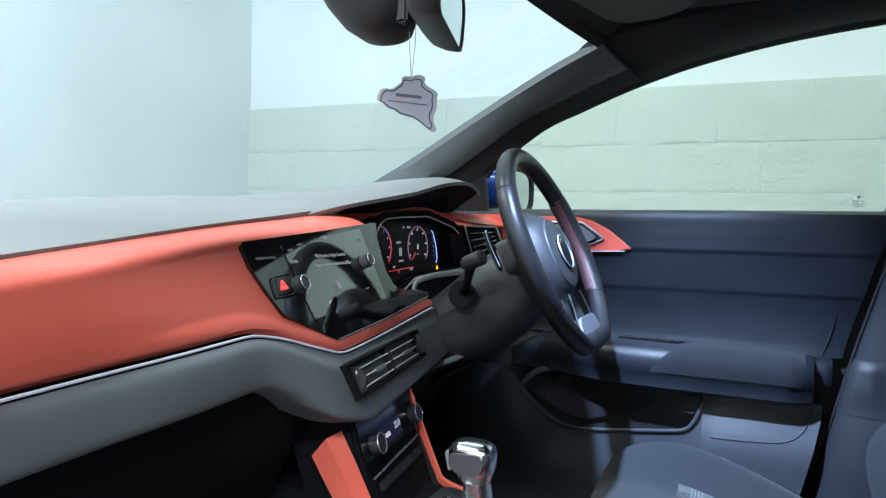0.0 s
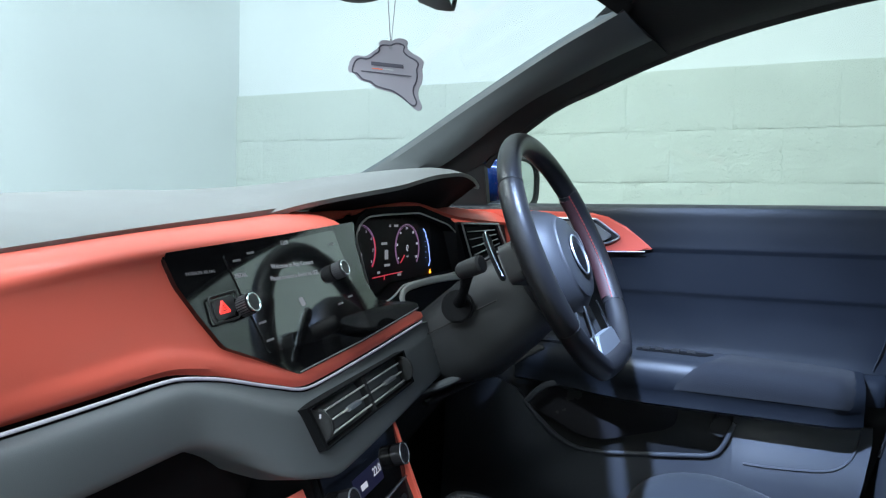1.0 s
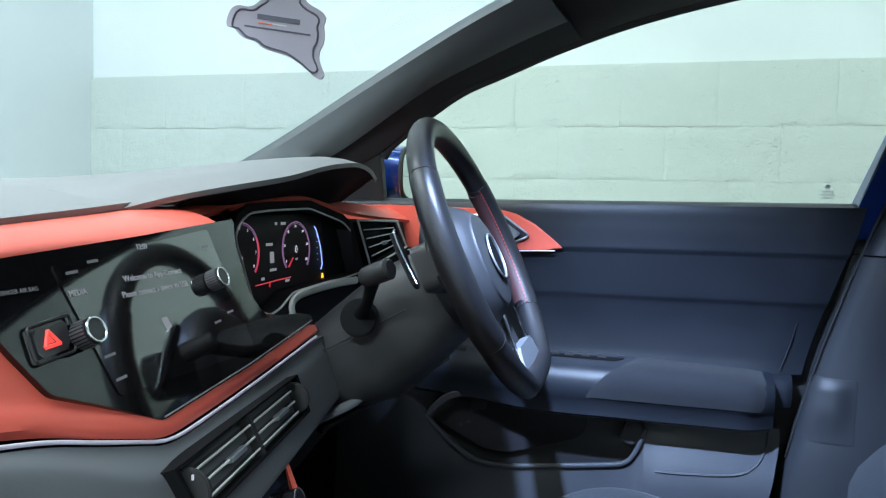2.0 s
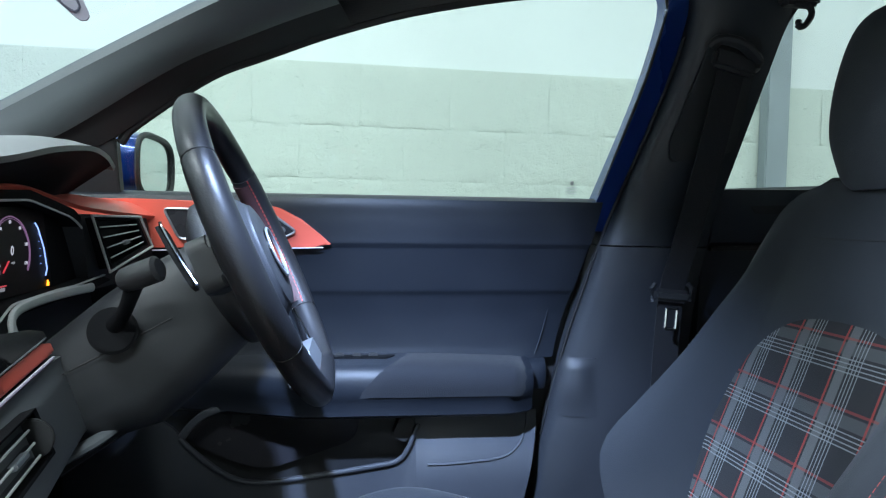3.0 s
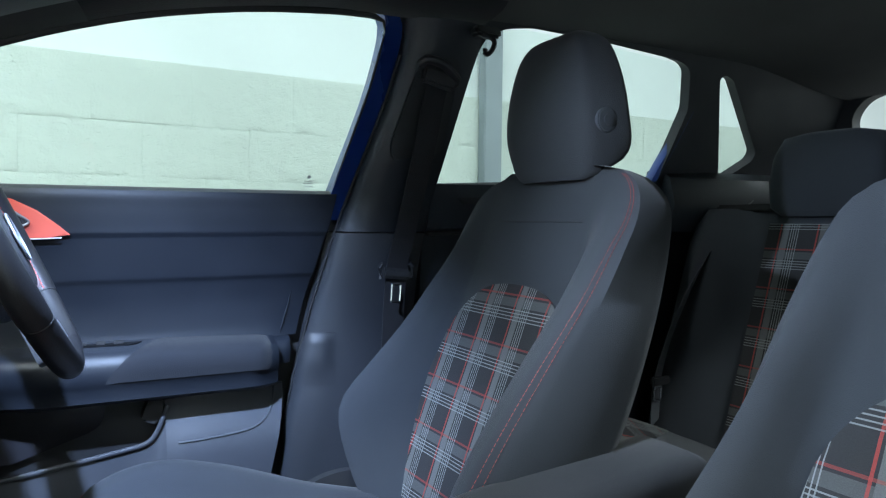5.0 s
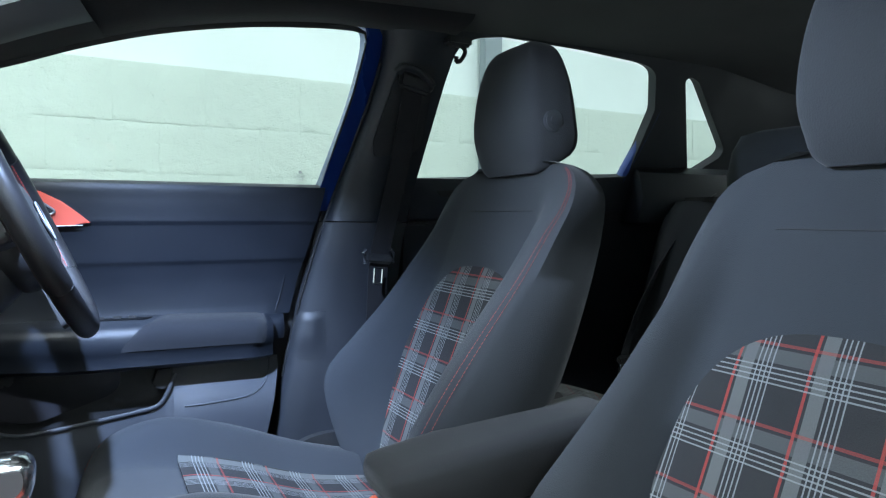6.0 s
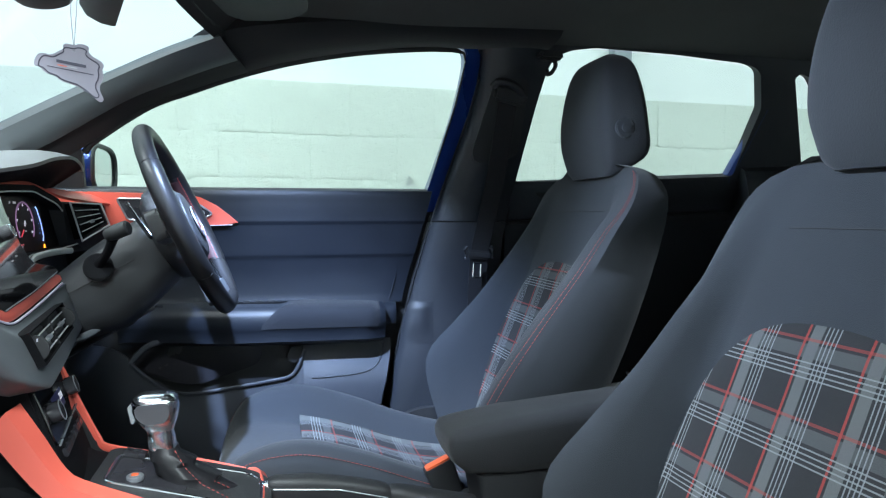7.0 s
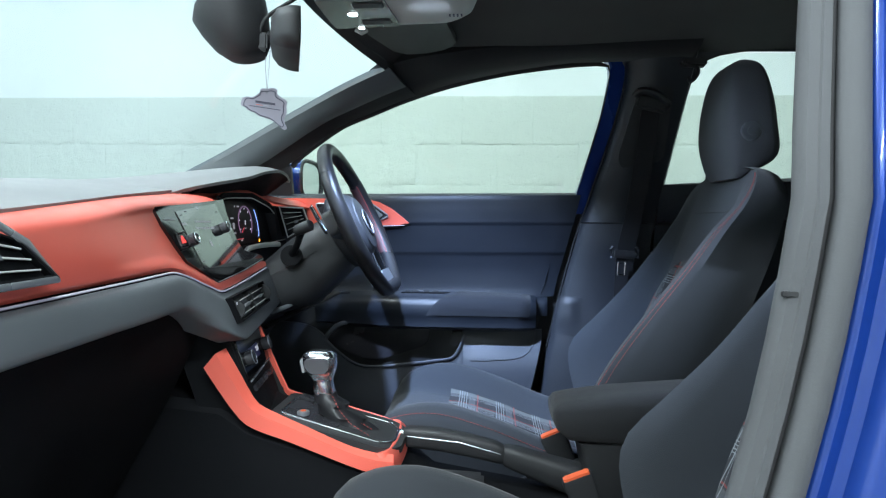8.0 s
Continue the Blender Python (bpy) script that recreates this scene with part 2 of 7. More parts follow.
# Display print; also gives a few pale unlit parts a faint glow.
M_GREY_GLOW = glow("grey_glow", (0.6, 0.65, 0.75), 0.25)
M_UI_FAINT = glow("display_faint", (0.6, 0.65, 0.75), 0.10)
M_UI_BLUE = glow("display_blue", (0.25, 0.4, 1.0), 1.3)
M_UI_RED = glow("display_red", (1.0, 0.05, 0.10), 0.4)
M_UI_VIOLET = glow("display_violet", (0.65, 0.35, 0.75), 0.2)
M_DIAL = surface("matt_display", (0.004, 0.004, 0.006), 0.5, grain=50, bump=0.0, vary=0.0, rvary=0.02, spec=0.15)
M_RIM = surface("pale_satin_rim", (0.55, 0.57, 0.56), 0.35, grain=600, bump=0.02, vary=0.03)
M_TINT = surface("smoked_plastic", (0.03, 0.03, 0.035), 0.25, grain=300, bump=0.0)

# ---- mesh tools ----


def part(name, bm, material, parent=None, label="", angle=35.0):
    me = bpy.data.meshes.new(name)
    bmesh.ops.recalc_face_normals(bm, faces=bm.faces[:])
    bm.to_mesh(me)
    bm.free()
    for p in me.polygons:
        p.use_smooth = True
    me.set_sharp_from_angle(angle=radians(angle))
    if material:
        me.materials.append(material)
    ob = new(name, me)
    if parent:
        ob.parent = parent
    if label:
        tagged(ob, label)
    return ob


def thing(name, place, label, category, group="", kind=""):
    ob = new(name)
    ob.empty_display_size = 0.05
    ob.location = place
    bpy.context.view_layer.update()
    return tagged(ob, label, category, group, kind)


def under(ob, parent):
    """Parent ob to the thing without moving it."""
    ob.parent = parent
    ob.matrix_parent_inverse = Matrix.Translation(parent.location).inverted()
    return ob


def piece(name, bm, material, parent, label="", angle=35.0):
    """A mesh given in world places, as a part of a thing or of another part."""
    ob = part(name, bm, material, None, label, angle)
    ob.parent = parent
    root = parent
    while root.parent:
        root = root.parent
    if parent == root:
        ob.matrix_parent_inverse = Matrix.Translation(root.location).inverted()
    return ob


def loft(bm, rings, closed=True, caps=True):
    rows = [[bm.verts.new(p) for p in ring] for ring in rings]
    n = len(rows[0])
    for a, b in zip(rows, rows[1:]):
        for i in range(n if closed else n - 1):
            j = (i + 1) % n
            quad = (a[i], a[j], b[j], b[i])
            if len(set(quad)) == 4:
                bm.faces.new(quad)
    if caps and closed:
        bm.faces.new(rows[0][::-1])
        bm.faces.new(rows[-1])
    return rows


def tube(bm, pts, r, n=8, flat=1.0, up=(0, 0, 1), ring=False):
    """A round or flattened bar along pts; r may be a list."""
    pts = [Vector(p) for p in pts]
    rs = r if isinstance(r, (list, tuple)) else [r] * len(pts)
    rings = []
    k = len(pts)
    for i, p in enumerate(pts):
        a = pts[(i - 1) % k] if ring or i else p
        b = pts[(i + 1) % k] if ring or i < k - 1 else p
        t = (b - a).normalized()
        s = t.cross(Vector(up))
        if s.length < 1e-4:
            s = t.cross(Vector((1, 0, 0)))
        s.normalize()
        w = s.cross(t)
        rings.append([p + rs[i] * (math.cos(q) * s + flat * math.sin(q) * w) for q in (2 * math.pi * j / n for j in range(n))])
    if ring:
        rings.append(rings[0])
        rows = [[bm.verts.new(p) for p in rg] for rg in rings[:-1]]
        for i in range(k):
            a, b = rows[i], rows[(i + 1) % k]
            for j in range(n):
                m = (j + 1) % n
                bm.faces.new((a[j], a[m], b[m], b[j]))
        return
    loft(bm, rings)


def slab(bm, poly, shift, bevel=0.0, seg=2):
    """A flat polygon of 3D points given thickness by the vector shift (from its front)."""
    front = [bm.verts.new(p) for p in poly]
    back = [bm.verts.new(Vector(p) + Vector(shift)) for p in poly]
    n = len(poly)
    faces = [bm.faces.new(front), bm.faces.new(back[::-1])]
    for i in range(n):
        j = (i + 1) % n
        faces.append(bm.faces.new((front[j], front[i], back[i], back[j])))
    if bevel:
        edges = [e for e in faces[0].edges]
        bmesh.ops.bevel(bm, geom=edges, offset=bevel, segments=seg, affect="EDGES", clamp_overlap=True)


def rbox(bm, size, m, bevel=0.004, seg=2):
    got = bmesh.ops.create_cube(bm, size=1, matrix=m @ Matrix.Diagonal((*size, 1)))
    if bevel:
        edges = {e for v in got["verts"] for e in v.link_edges}
        bmesh.ops.bevel(bm, geom=list(edges), offset=bevel, segments=seg, affect="EDGES", clamp_overlap=True)


def disc(bm, m, r, h, n=24, bevel=0.0, r2=None):
    got = bmesh.ops.create_cone(bm, cap_ends=True, segments=n, radius1=r, radius2=r if r2 is None else r2, depth=h, matrix=m)
    if bevel:
        edges = [e for e in {e for v in got["verts"] for e in v.link_edges} if len(e.link_faces) == 2 and any(len(f.verts) > 4 for f in e.link_faces)]
        bmesh.ops.bevel(bm, geom=edges, offset=bevel, segments=2, affect="EDGES", clamp_overlap=True)


def sheet(bm, fn, nu, nv, thick, uv=False):
    """A surface fn(u, v) -> place with u, v in 0..1, closed to a shell of that thickness."""
    P = [[Vector(fn(i / nu, j / nv)) for j in range(nv + 1)] for i in range(nu + 1)]
    lay = bm.loops.layers.uv.new("UVMap") if uv else None
    top = [[bm.verts.new(p) for p in row] for row in P]
    low = []
    for i in range(nu + 1):
        row = []
        for j in range(nv + 1):
            a = P[min(i + 1, nu)][j] - P[max(i - 1, 0)][j]
            b = P[i][min(j + 1, nv)] - P[i][max(j - 1, 0)]
            nrm = a.cross(b)
            nrm = nrm.normalized() if nrm.length > 1e-9 else Vector((0, 0, 1))
            row.append(bm.verts.new(P[i][j] - nrm * thick))
        low.append(row)
    for i in range(nu):
        for j in range(nv):
            bm.faces.new((top[i][j], top[i + 1][j], top[i + 1][j + 1], top[i][j + 1]))
            bm.faces.new((low[i][j], low[i][j + 1], low[i + 1][j + 1], low[i + 1][j]))
    for i in range(nu):
        bm.faces.new((top[i][0], low[i][0], low[i + 1][0], top[i + 1][0]))
        bm.faces.new((top[i][nv], top[i + 1][nv], low[i + 1][nv], low[i][nv]))
    for j in range(nv):
        bm.faces.new((top[0][j], top[0][j + 1], low[0][j + 1], low[0][j]))
        bm.faces.new((top[nu][j], low[nu][j], low[nu][j + 1], top[nu][j + 1]))
    return top


def curve_at(keys, t):
    """Smooth value (number or tuple) at t from sorted (t, value) keys."""
    if t <= keys[0][0]:
        return keys[0][1]
    for k in range(len(keys) - 1):
        t0, a = keys[k]
        t1, b = keys[k + 1]
        if t <= t1:
            f = (t - t0) / (t1 - t0)
            pa = keys[k - 1] if k else None
            pb = keys[k + 2] if k + 2 < len(keys) else None

            def one(a, b, p, q):
                ma = (b - p[1]) / (t1 - p[0]) if p else (b - a) / (t1 - t0)
                mb = (q[1] - a) / (q[0] - t0) if q else (b - a) / (t1 - t0)
                h = t1 - t0
                f2, f3 = f * f, f * f * f
                return (2 * f3 - 3 * f2 + 1) * a + (f3 - 2 * f2 + f) * h * ma + (3 * f2 - 2 * f3) * b + (f3 - f2) * h * mb

            if isinstance(a, (int, float)):
                return one(a, b, pa, pb)
            return tuple(one(a[i], b[i], (pa[0], pa[1][i]) if pa else None, (pb[0], pb[1][i]) if pb else None) for i in range(len(a)))
    return keys[-1][1]


def smooth(a, b, x):
    f = min(1.0, max(0.0, (x - a) / (b - a)))
    return f * f * (3 - 2 * f)


def resample(pts, n, loop=False):
    """n points spread evenly along a smooth curve through pts."""
    pts = [Vector(p) for p in pts]
    src = pts + ([pts[0]] if loop else [])
    keys = [(float(i), tuple(p)) for i, p in enumerate(src)]
    fine = [Vector(curve_at(keys, i * (len(src) - 1) / 400)) for i in range(401)]
    d = [0.0]
    for a, b in zip(fine, fine[1:]):
        d.append(d[-1] + (b - a).length)
    out, j = [], 0
    m = n if loop else n - 1
    for i in range(n):
        s = d[-1] * i / m
        while j < 399 and d[j + 1] < s:
            j += 1
        f = (s - d[j]) / max(1e-9, d[j + 1] - d[j])
        out.append(fine[j].lerp(fine[j + 1], min(1, max(0, f))))
    return out


def rounded(poly, r, n=4):
    """A 2D polygon with its corners rounded."""
    out = []
    k = len(poly)
    for i in range(k):
        p, a, b = Vector(poly[i]), Vector(poly[i - 1]), Vector(poly[(i + 1) % k])
        da, db = (a - p), (b - p)
        ra = min(r, da.length * 0.45, db.length * 0.45)
        s, e = p + da.normalized() * ra, p + db.normalized() * ra
        for j in range(n + 1):
            f = j / n
            out.append(tuple((1 - f) ** 2 * s + 2 * f * (1 - f) * p + f * f * e))
    return out


def dashes(bm, pts, length, gap, r, lift=None):
    """Single stitches along a line."""
    pts = [Vector(p) for p in pts]
    d = [0.0]
    for a, b in zip(pts, pts[1:]):
        d.append(d[-1] + (b - a).length)

    def at(s):
        for k in range(len(pts) - 1):
            if s <= d[k + 1]:
                return pts[k].lerp(pts[k + 1], (s - d[k]) / max(1e-9, d[k + 1] - d[k]))
        return pts[-1]

    s = 0.0
    while s + length < d[-1]:
        tube(bm, [at(s), at(s + length)], r, 4)
        s += length + gap


B = bmesh.new

# ---- garage ----
WALL_Y, LEDGE, FRONT_X = 2.235, 1.588, -2.375
bm = B()
rbox(bm, (12, 12, 0.2), pose(1.5, -1.5, -0.1), 0)
tagged(part("floor", bm, M_CONCRETE), "grey concrete garage floor", "floor", kind="structure")
bm = B()
rbox(bm, (10, 0.2, 3.3), pose(FRONT_X + 5, WALL_Y + 0.12, 1.65), 0)
wall_side = tagged(part("wall_side", bm, M_PLASTER), "white plastered garage wall above a painted blockwork dado", "wall", kind="structure")
bm = B()
rbox(bm, (0.2, 9, 3.3), pose(FRONT_X - 0.1, -2.1, 1.65), 0)
tagged(part("wall_front", bm, M_PLASTER), "smooth white garage wall ahead of the car", "wall", kind="structure")
bm = B()
rbox(bm, (0.2, 9, 3.3), pose(7.0, -2.1, 1.65), 0)
tagged(part("wall_rear", bm, M_PLASTER), "white garage wall behind the car", "wall", kind="structure")
bm = B()
rbox(bm, (10, 0.2, 3.3), pose(FRONT_X + 5, -5.5, 1.65), 0)
tagged(part("wall_far", bm, M_PLASTER), "white garage wall beside the open bay", "wall", kind="structure")
bm = B()
rbox(bm, (12, 12, 0.2), pose(1.5, -1.5, 3.32), 0)
tagged(part("ceiling", bm, M_PLASTER), "white garage ceiling", "ceiling", kind="structure")
bm = B()
rbox(bm, (0.10, 0.06, 3.1), pose(1.785, WALL_Y - 0.032, 1.56), 0.004)
tagged(part("steel_post", bm, M_STEEL_POST), "grey painted steel post standing against the wall", "post")

# ---- front seats ----
SEAT_BACK_W = [(0.44, 0.19), (0.52, 0.226), (0.65, 0.256), (0.80, 0.256), (0.92, 0.240), (0.985, 0.224), (1.02, 0.208), (1.045, 0.172), (1.058, 0.12)]
SEAT_BOL = [(0.44, 0.05), (0.52, 0.10), (0.60, 0.142), (0.645, 0.146), (0.70, 0.115), (0.774, 0.075), (0.85, 0.046), (0.90, 0.028), (1.0, 0.004), (1.058, 0.0)]
SEAT_X = [(0.44, 0.535), (0.60, 0.590), (0.80, 0.668), (1.0, 0.738), (1.04, 0.757), (1.058, 0.775)]
SEAT_T = [(0.44, 0.06), (0.65, 0.080), (0.80, 0.085), (0.98, 0.090), (1.04, 0.065), (1.058, 0.03)]
# the side towards the middle of the car carries a broader, prouder bolster
SEAT_IN_W = [(0.44, 0.19), (0.52, 0.226), (0.65, 0.262), (0.80, 0.270), (0.92, 0.268), (0.985, 0.246), (1.02, 0.220), (1.045, 0.178), (1.058, 0.12)]
SEAT_IN_BOL = [(0.44, 0.06), (0.52, 0.12), (0.60, 0.150), (0.65, 0.148), (0.70, 0.138), (0.762, 0.118), (0.856, 0.080), (0.93, 0.050), (0.973, 0.022), (1.02, 0.004), (1.058, 0.0)]


def back_front(z, u):
    """Front of the backrest at height z, u from -1 (inner side) to 1."""
    a = abs(u)
    if u < 0:
        w, bol, b = SEAT_IN_W, SEAT_IN_BOL, smooth(0.47, 0.78, a) - 0.25 * smooth(0.92, 1.0, a)
    else:
        w, bol, b = SEAT_BACK_W, SEAT_BOL, smooth(0.69, 0.88, a) - 0.75 * smooth(0.90, 1.0, a)
    return Vector((curve_at(SEAT_X, z) - curve_at(bol, z) * b + 0.012 * (1 - a * a), curve_at(w, z) * u, z))


CUSH_FWD = 0.04
CUSH_Z = [(-0.045, 0.46), (-0.03, 0.495), (0.0, 0.522), (0.08, 0.522), (0.2, 0.495), (0.35, 0.445), (0.50, 0.425)]
CUSH_W = [(-0.045, 0.19), (-0.03, 0.215), (0.0, 0.232), (0.1, 0.24), (0.3, 0.245), (0.50, 0.22)]
CUSH_B = [(-0.045, 0.0), (0.0, 0.03), (0.1, 0.062), (0.2, 0.064), (0.35, 0.058), (0.50, 0.04)]


def cush_top(x, u):
    a = abs(u)
    b = smooth(0.46, 0.78, a) - 0.6 * smooth(0.88, 1.0, a)
    return Vector((x, curve_at(CUSH_W, x) * u, curve_at(CUSH_Z, x) + curve_at(CUSH_B, x) * b))


def build_seat(lift, shift):
    s = thing("front_seat", (0.25, 0.0, 0.25), "sports front seat in anthracite cloth with tartan centre and red stitching", "car seat", "front seats")
    us = [-1 + i / 20 for i in range(41)]
    bm = B()
    rings = []
    for k in range(30):
        z = 0.44 + (1.058 - 0.44) * (1 - (1 - k / 29) ** 1.25)
        ring = [back_front(z, u) for u in us]
        w, t = curve_at(SEAT_BACK_W, z), curve_at(SEAT_T, z)
        xb = curve_at(SEAT_X, z) + t
        for u in (1.0, 0.96, 0.8, 0.4, 0, -0.4, -0.8, -0.96, -1.0):
            ring.append(Vector((xb - 0.03 * abs(u) ** 4 - (0.02 if abs(u) == 1 else 0), (w + 0.020 * smooth(1.058, 0.98, z)) * u, z)))
        rings.append(ring)
    loft(bm, rings)
    piece("backrest", bm, M_CLOTH, s, "padded backrest with raised side bolsters", 50)

    # tartan centre of the backrest, arched at its top
    def panel(u, v):
        uu = -0.62 + 1.33 * u
        top = 0.692 + 0.165 * max(0.0, 1 - abs((uu - 0.045) / 0.665) ** 2.8) ** 0.45
        z = 0.46 + (top - 0.46) * v
        p = back_front(z, uu)
        edge = min(u, 1 - u, 1 - v) * 14
        return p + Vector((-0.004 - 0.004 * min(1, edge), 0, 0.001))

    bm = B()
    sheet(bm, panel, 48, 20, 0.004, uv=True)
    lay = bm.loops.layers.uv["UVMap"]
    for f in bm.faces:
        for lp in f.loops:
            c = lp.vert.co
            lp[lay].uv = (c.y * 1.02 + shift, math.hypot(c.x - 0.5, c.z - 0.3))
    piece("tartan_panel", bm, M_TARTAN, s, "tartan cloth with white and red lines", 50)

    for off in (-0.012, 0.012):
        for side in (-1,):
            bm = B()
            line = []
            for k in range(60):
                z = 0.50 + (1.045 - 0.50) * k / 59
                u = side * (0.935 + off * 1.1)
                line.append(back_front(z, u) + Vector((-0.001, side * 0.001, 0)))
            dashes(bm, line, 0.005, 0.0022, 0.0005)
            piece("stitching", bm, M_STITCH, s, "red stitching along the bolster")

    # seams across the shoulders and down beside the centre
    bm = B()
    tube(bm, [back_front(0.968, -0.42 + 0.98 * k / 30) + Vector((0.0004, 0, 0)) for k in range(31)], 0.0013, 6)
    piece("shoulder_seam", bm, M_RUBBER, s, "sewn shoulder seam")
    # cushion
    bm = B()
    rings = []
    for k in range(24):
        x = -0.045 + 0.510 * (k / 23) ** 1.15
        ring = [cush_top(x, u) + Vector((CUSH_FWD, 0, lift)) for u in us]
        w = curve_at(CUSH_W, x)
        zb = 0.34 + 0.06 * smooth(0.02, -0.045, x)
        for u in (1.0, 0.8, 0, -0.8, -1.0):
            ring.append(Vector((CUSH_FWD + x + 0.015 * (x < -0.03), w * u * 0.98, zb)))
        rings.append(ring)
    loft(bm, rings)
    piece("seat_cushion", bm, M_CLOTH, s, "padded seat cushion with side bolsters", 50)

    def cpanel(u, v):
        uu = -0.54 + 1.08 * u
        x = 0.115 + 0.345 * v
        edge = min(u, 1 - u, v) * 14
        return cush_top(x, uu) + Vector((CUSH_FWD, 0, lift + 0.003 + 0.004 * min(1, edge)))

    bm = B()
    sheet(bm, cpanel, 20, 20, 0.004, uv=True)
    lay = bm.loops.layers.uv["UVMap"]
    for f in bm.faces:
        for lp in f.loops:
            lp[lay].uv = (lp.vert.co.y * 1.02 + 0.35, lp.vert.co.x)
    piece("tartan_panel", bm, M_TARTAN, s, "tartan cloth with white and red lines", 50)
    for off in (-0.010, 0.010):
        for side in (-1, 1):
            bm = B()
            line = [cush_top(-0.03 + 0.47 * k / 59, side * (0.950 + off * 1.8)) + Vector((CUSH_FWD, 0, lift + 0.001)) for k in range(60)]
            dashes(bm, line, 0.005, 0.0022, 0.00055)
            piece("stitching", bm, M_STITCH, s)
    bm = B()
    rbox(bm, (0.46, 0.40, 0.16), pose(0.23, 0, 0.30), 0.02)
    piece("seat_base", bm, M_PLASTIC, s, "black plastic seat base")
    # side shield on both flanks
    for side in (-1, 1):
        bm = B()
        pts = rounded([(0.02, 0.35), (0.02, 0.44), (0.30, 0.45), (0.44, 0.50), (0.58, 0.50), (0.56, 0.36)], 0.03)
        slab(bm, [(x, side * 0.236, z) for x, z in pts], (0, side * 0.018, 0), 0.004)
        piece("side_shield", bm, M_PLASTIC, s)
    # headrest
    HW = [(1.05, 0.09), (1.06, 0.110), (1.08, 0.124), (1.115, 0.135), (1.15, 0.134), (1.18, 0.130), (1.21, 0.124), (1.245, 0.113), (1.275, 0.098), (1.292, 0.078), (1.302, 0.050)]
    HDROP, HSCALE = 0.012, 1.0
    HF = [(1.05, 0.744), (1.08, 0.730), (1.13, 0.719), (1.18, 0.718), (1.24, 0.725), (1.275, 0.734), (1.294, 0.746), (1.302, 0.762)]
    HB = [(1.05, 0.758), (1.062, 0.778), (1.074, 0.802), (1.086, 0.820), (1.105, 0.829), (1.15, 0.825), (1.20, 0.820), (1.25, 0.811), (1.28, 0.802), (1.294, 0.792), (1.302, 0.778)]
    bm = B()
    rings = []
    for k in range(26):
        z = 1.05 + 0.252 * (0.5 - 0.5 * math.cos(math.pi * k / 25))
        w, f, bk = curve_at(HW, z), curve_at(HF, z), curve_at(HB, z)
        ring = []
        for j in range(28):
            q = 2 * math.pi * j / 28
            c, sn = math.cos(q), math.sin(q)
            ex = 0.42
            px = abs(c) ** ex * (1 if c > 0 else -1)
            py = abs(sn) ** ex * (1 if sn > 0 else -1)
            ring.append(Vector(((f + bk) / 2 + (bk - f) / 2 * px + 0.006, w * py * (0.93 + 0.07 * px), 1.05 + (z - 1.05) * HSCALE - HDROP)))
        rings.append(ring)
    loft(bm, rings)
    piece("headrest", bm, M_BOLSTER, s, "upright padded headrest in dark cloth", 60)
    for side in (-1, 1):
        bm = B()
        tube(bm, [(0.784, side * 0.102, 1.01), (0.790, side * 0.102, 1.10)], 0.006, 12)
        piece("headrest_post", bm, M_CHROME, s, "chrome post")
        bm = B()
        rbox(bm, (0.03, 0.030, 0.012), pose(0.784, side * 0.102, 1.036), 0.004)
        piece("post_collar", bm, M_PLASTIC, s)
    bm = B()
    disc(bm, pose(0.768, -0.119, 1.130, 90, 0, 0), 0.020, 0.016, 28, 0.002)
    btn = piece("release_button", bm, M_DOOR_LOW, s, "round black release button")
    bm = B()
    disc(bm, pose(0.768, -0.1225, 1.130, 90, 0, 0), 0.0140, 0.014, 28, 0.005)
    part("button_cap", bm, M_DOOR_LOW, btn)
    return s


seat = build_seat(0.0, 0.0545)
seat.location = (0.205, 0.334, 0.262)
passenger = build_seat(0.007, 0.272)
passenger.location = (0.192, -0.40, 0.245)
passenger.rotation_euler = (0, radians(1.0), 0)
tagged(seat, "driver's sports seat in anthracite cloth with tartan centre and red stitching")
tagged(passenger, "passenger's sports seat in anthracite cloth with tartan centre and red stitching")

# ---- steering wheel ----
WC, WU, WN = Vector((-0.096, 0.357, 0.953)), Vector((-0.42, 0, 0.9075)), Vector((0.9075, 0, 0.42))
WR = Vector((0, 1, 0))


def wp(r, u, n=0.0):
    return WC + WR * r + WU * u + WN * n


def rim_point(deg):
    """Centre line of the rim, clockwise from the top; the bottom is flattened."""
    q = radians(deg)
    r, u = 0.178 * math.sin(q), 0.178 * math.cos(q)
    return r, max(u, -0.160 - 0.006 * math.cos(r * 14))


wheel = thing("steering_wheel", tuple(WC), "flat-bottomed black leather steering wheel with red stitching", "steering wheel")
for name, a, b, mat_, rr in (("rim_top", -54, 54, M_LEATHER, 0.0165), ("rim_grip", 54, 122, M_LEATHER, 0.0172), ("rim_base", 122, 238, M_LEATHER, 0.0165), ("rim_grip", 238, 306, M_LEATHER, 0.0172)):
    bm = B()
    n = 30
    tube(bm, [wp(*rim_point(a + (b - a) * i / n)) for i in range(n + 1)], [rr * (0.95 if i in (0, n) else 1) for i in range(n + 1)], 18, 1.0, tuple(WN))
    piece(name, bm, mat_, wheel)
for d in (54, 122, 238, 306):
    bm = B()
    p0, p1 = wp(*rim_point(d - 0.25)), wp(*rim_point(d + 0.25))
    tube(bm, [p0, p1], 0.0170, 18, 1.0, tuple(WN))
    piece("rim_seam", bm, M_RUBBER, wheel)
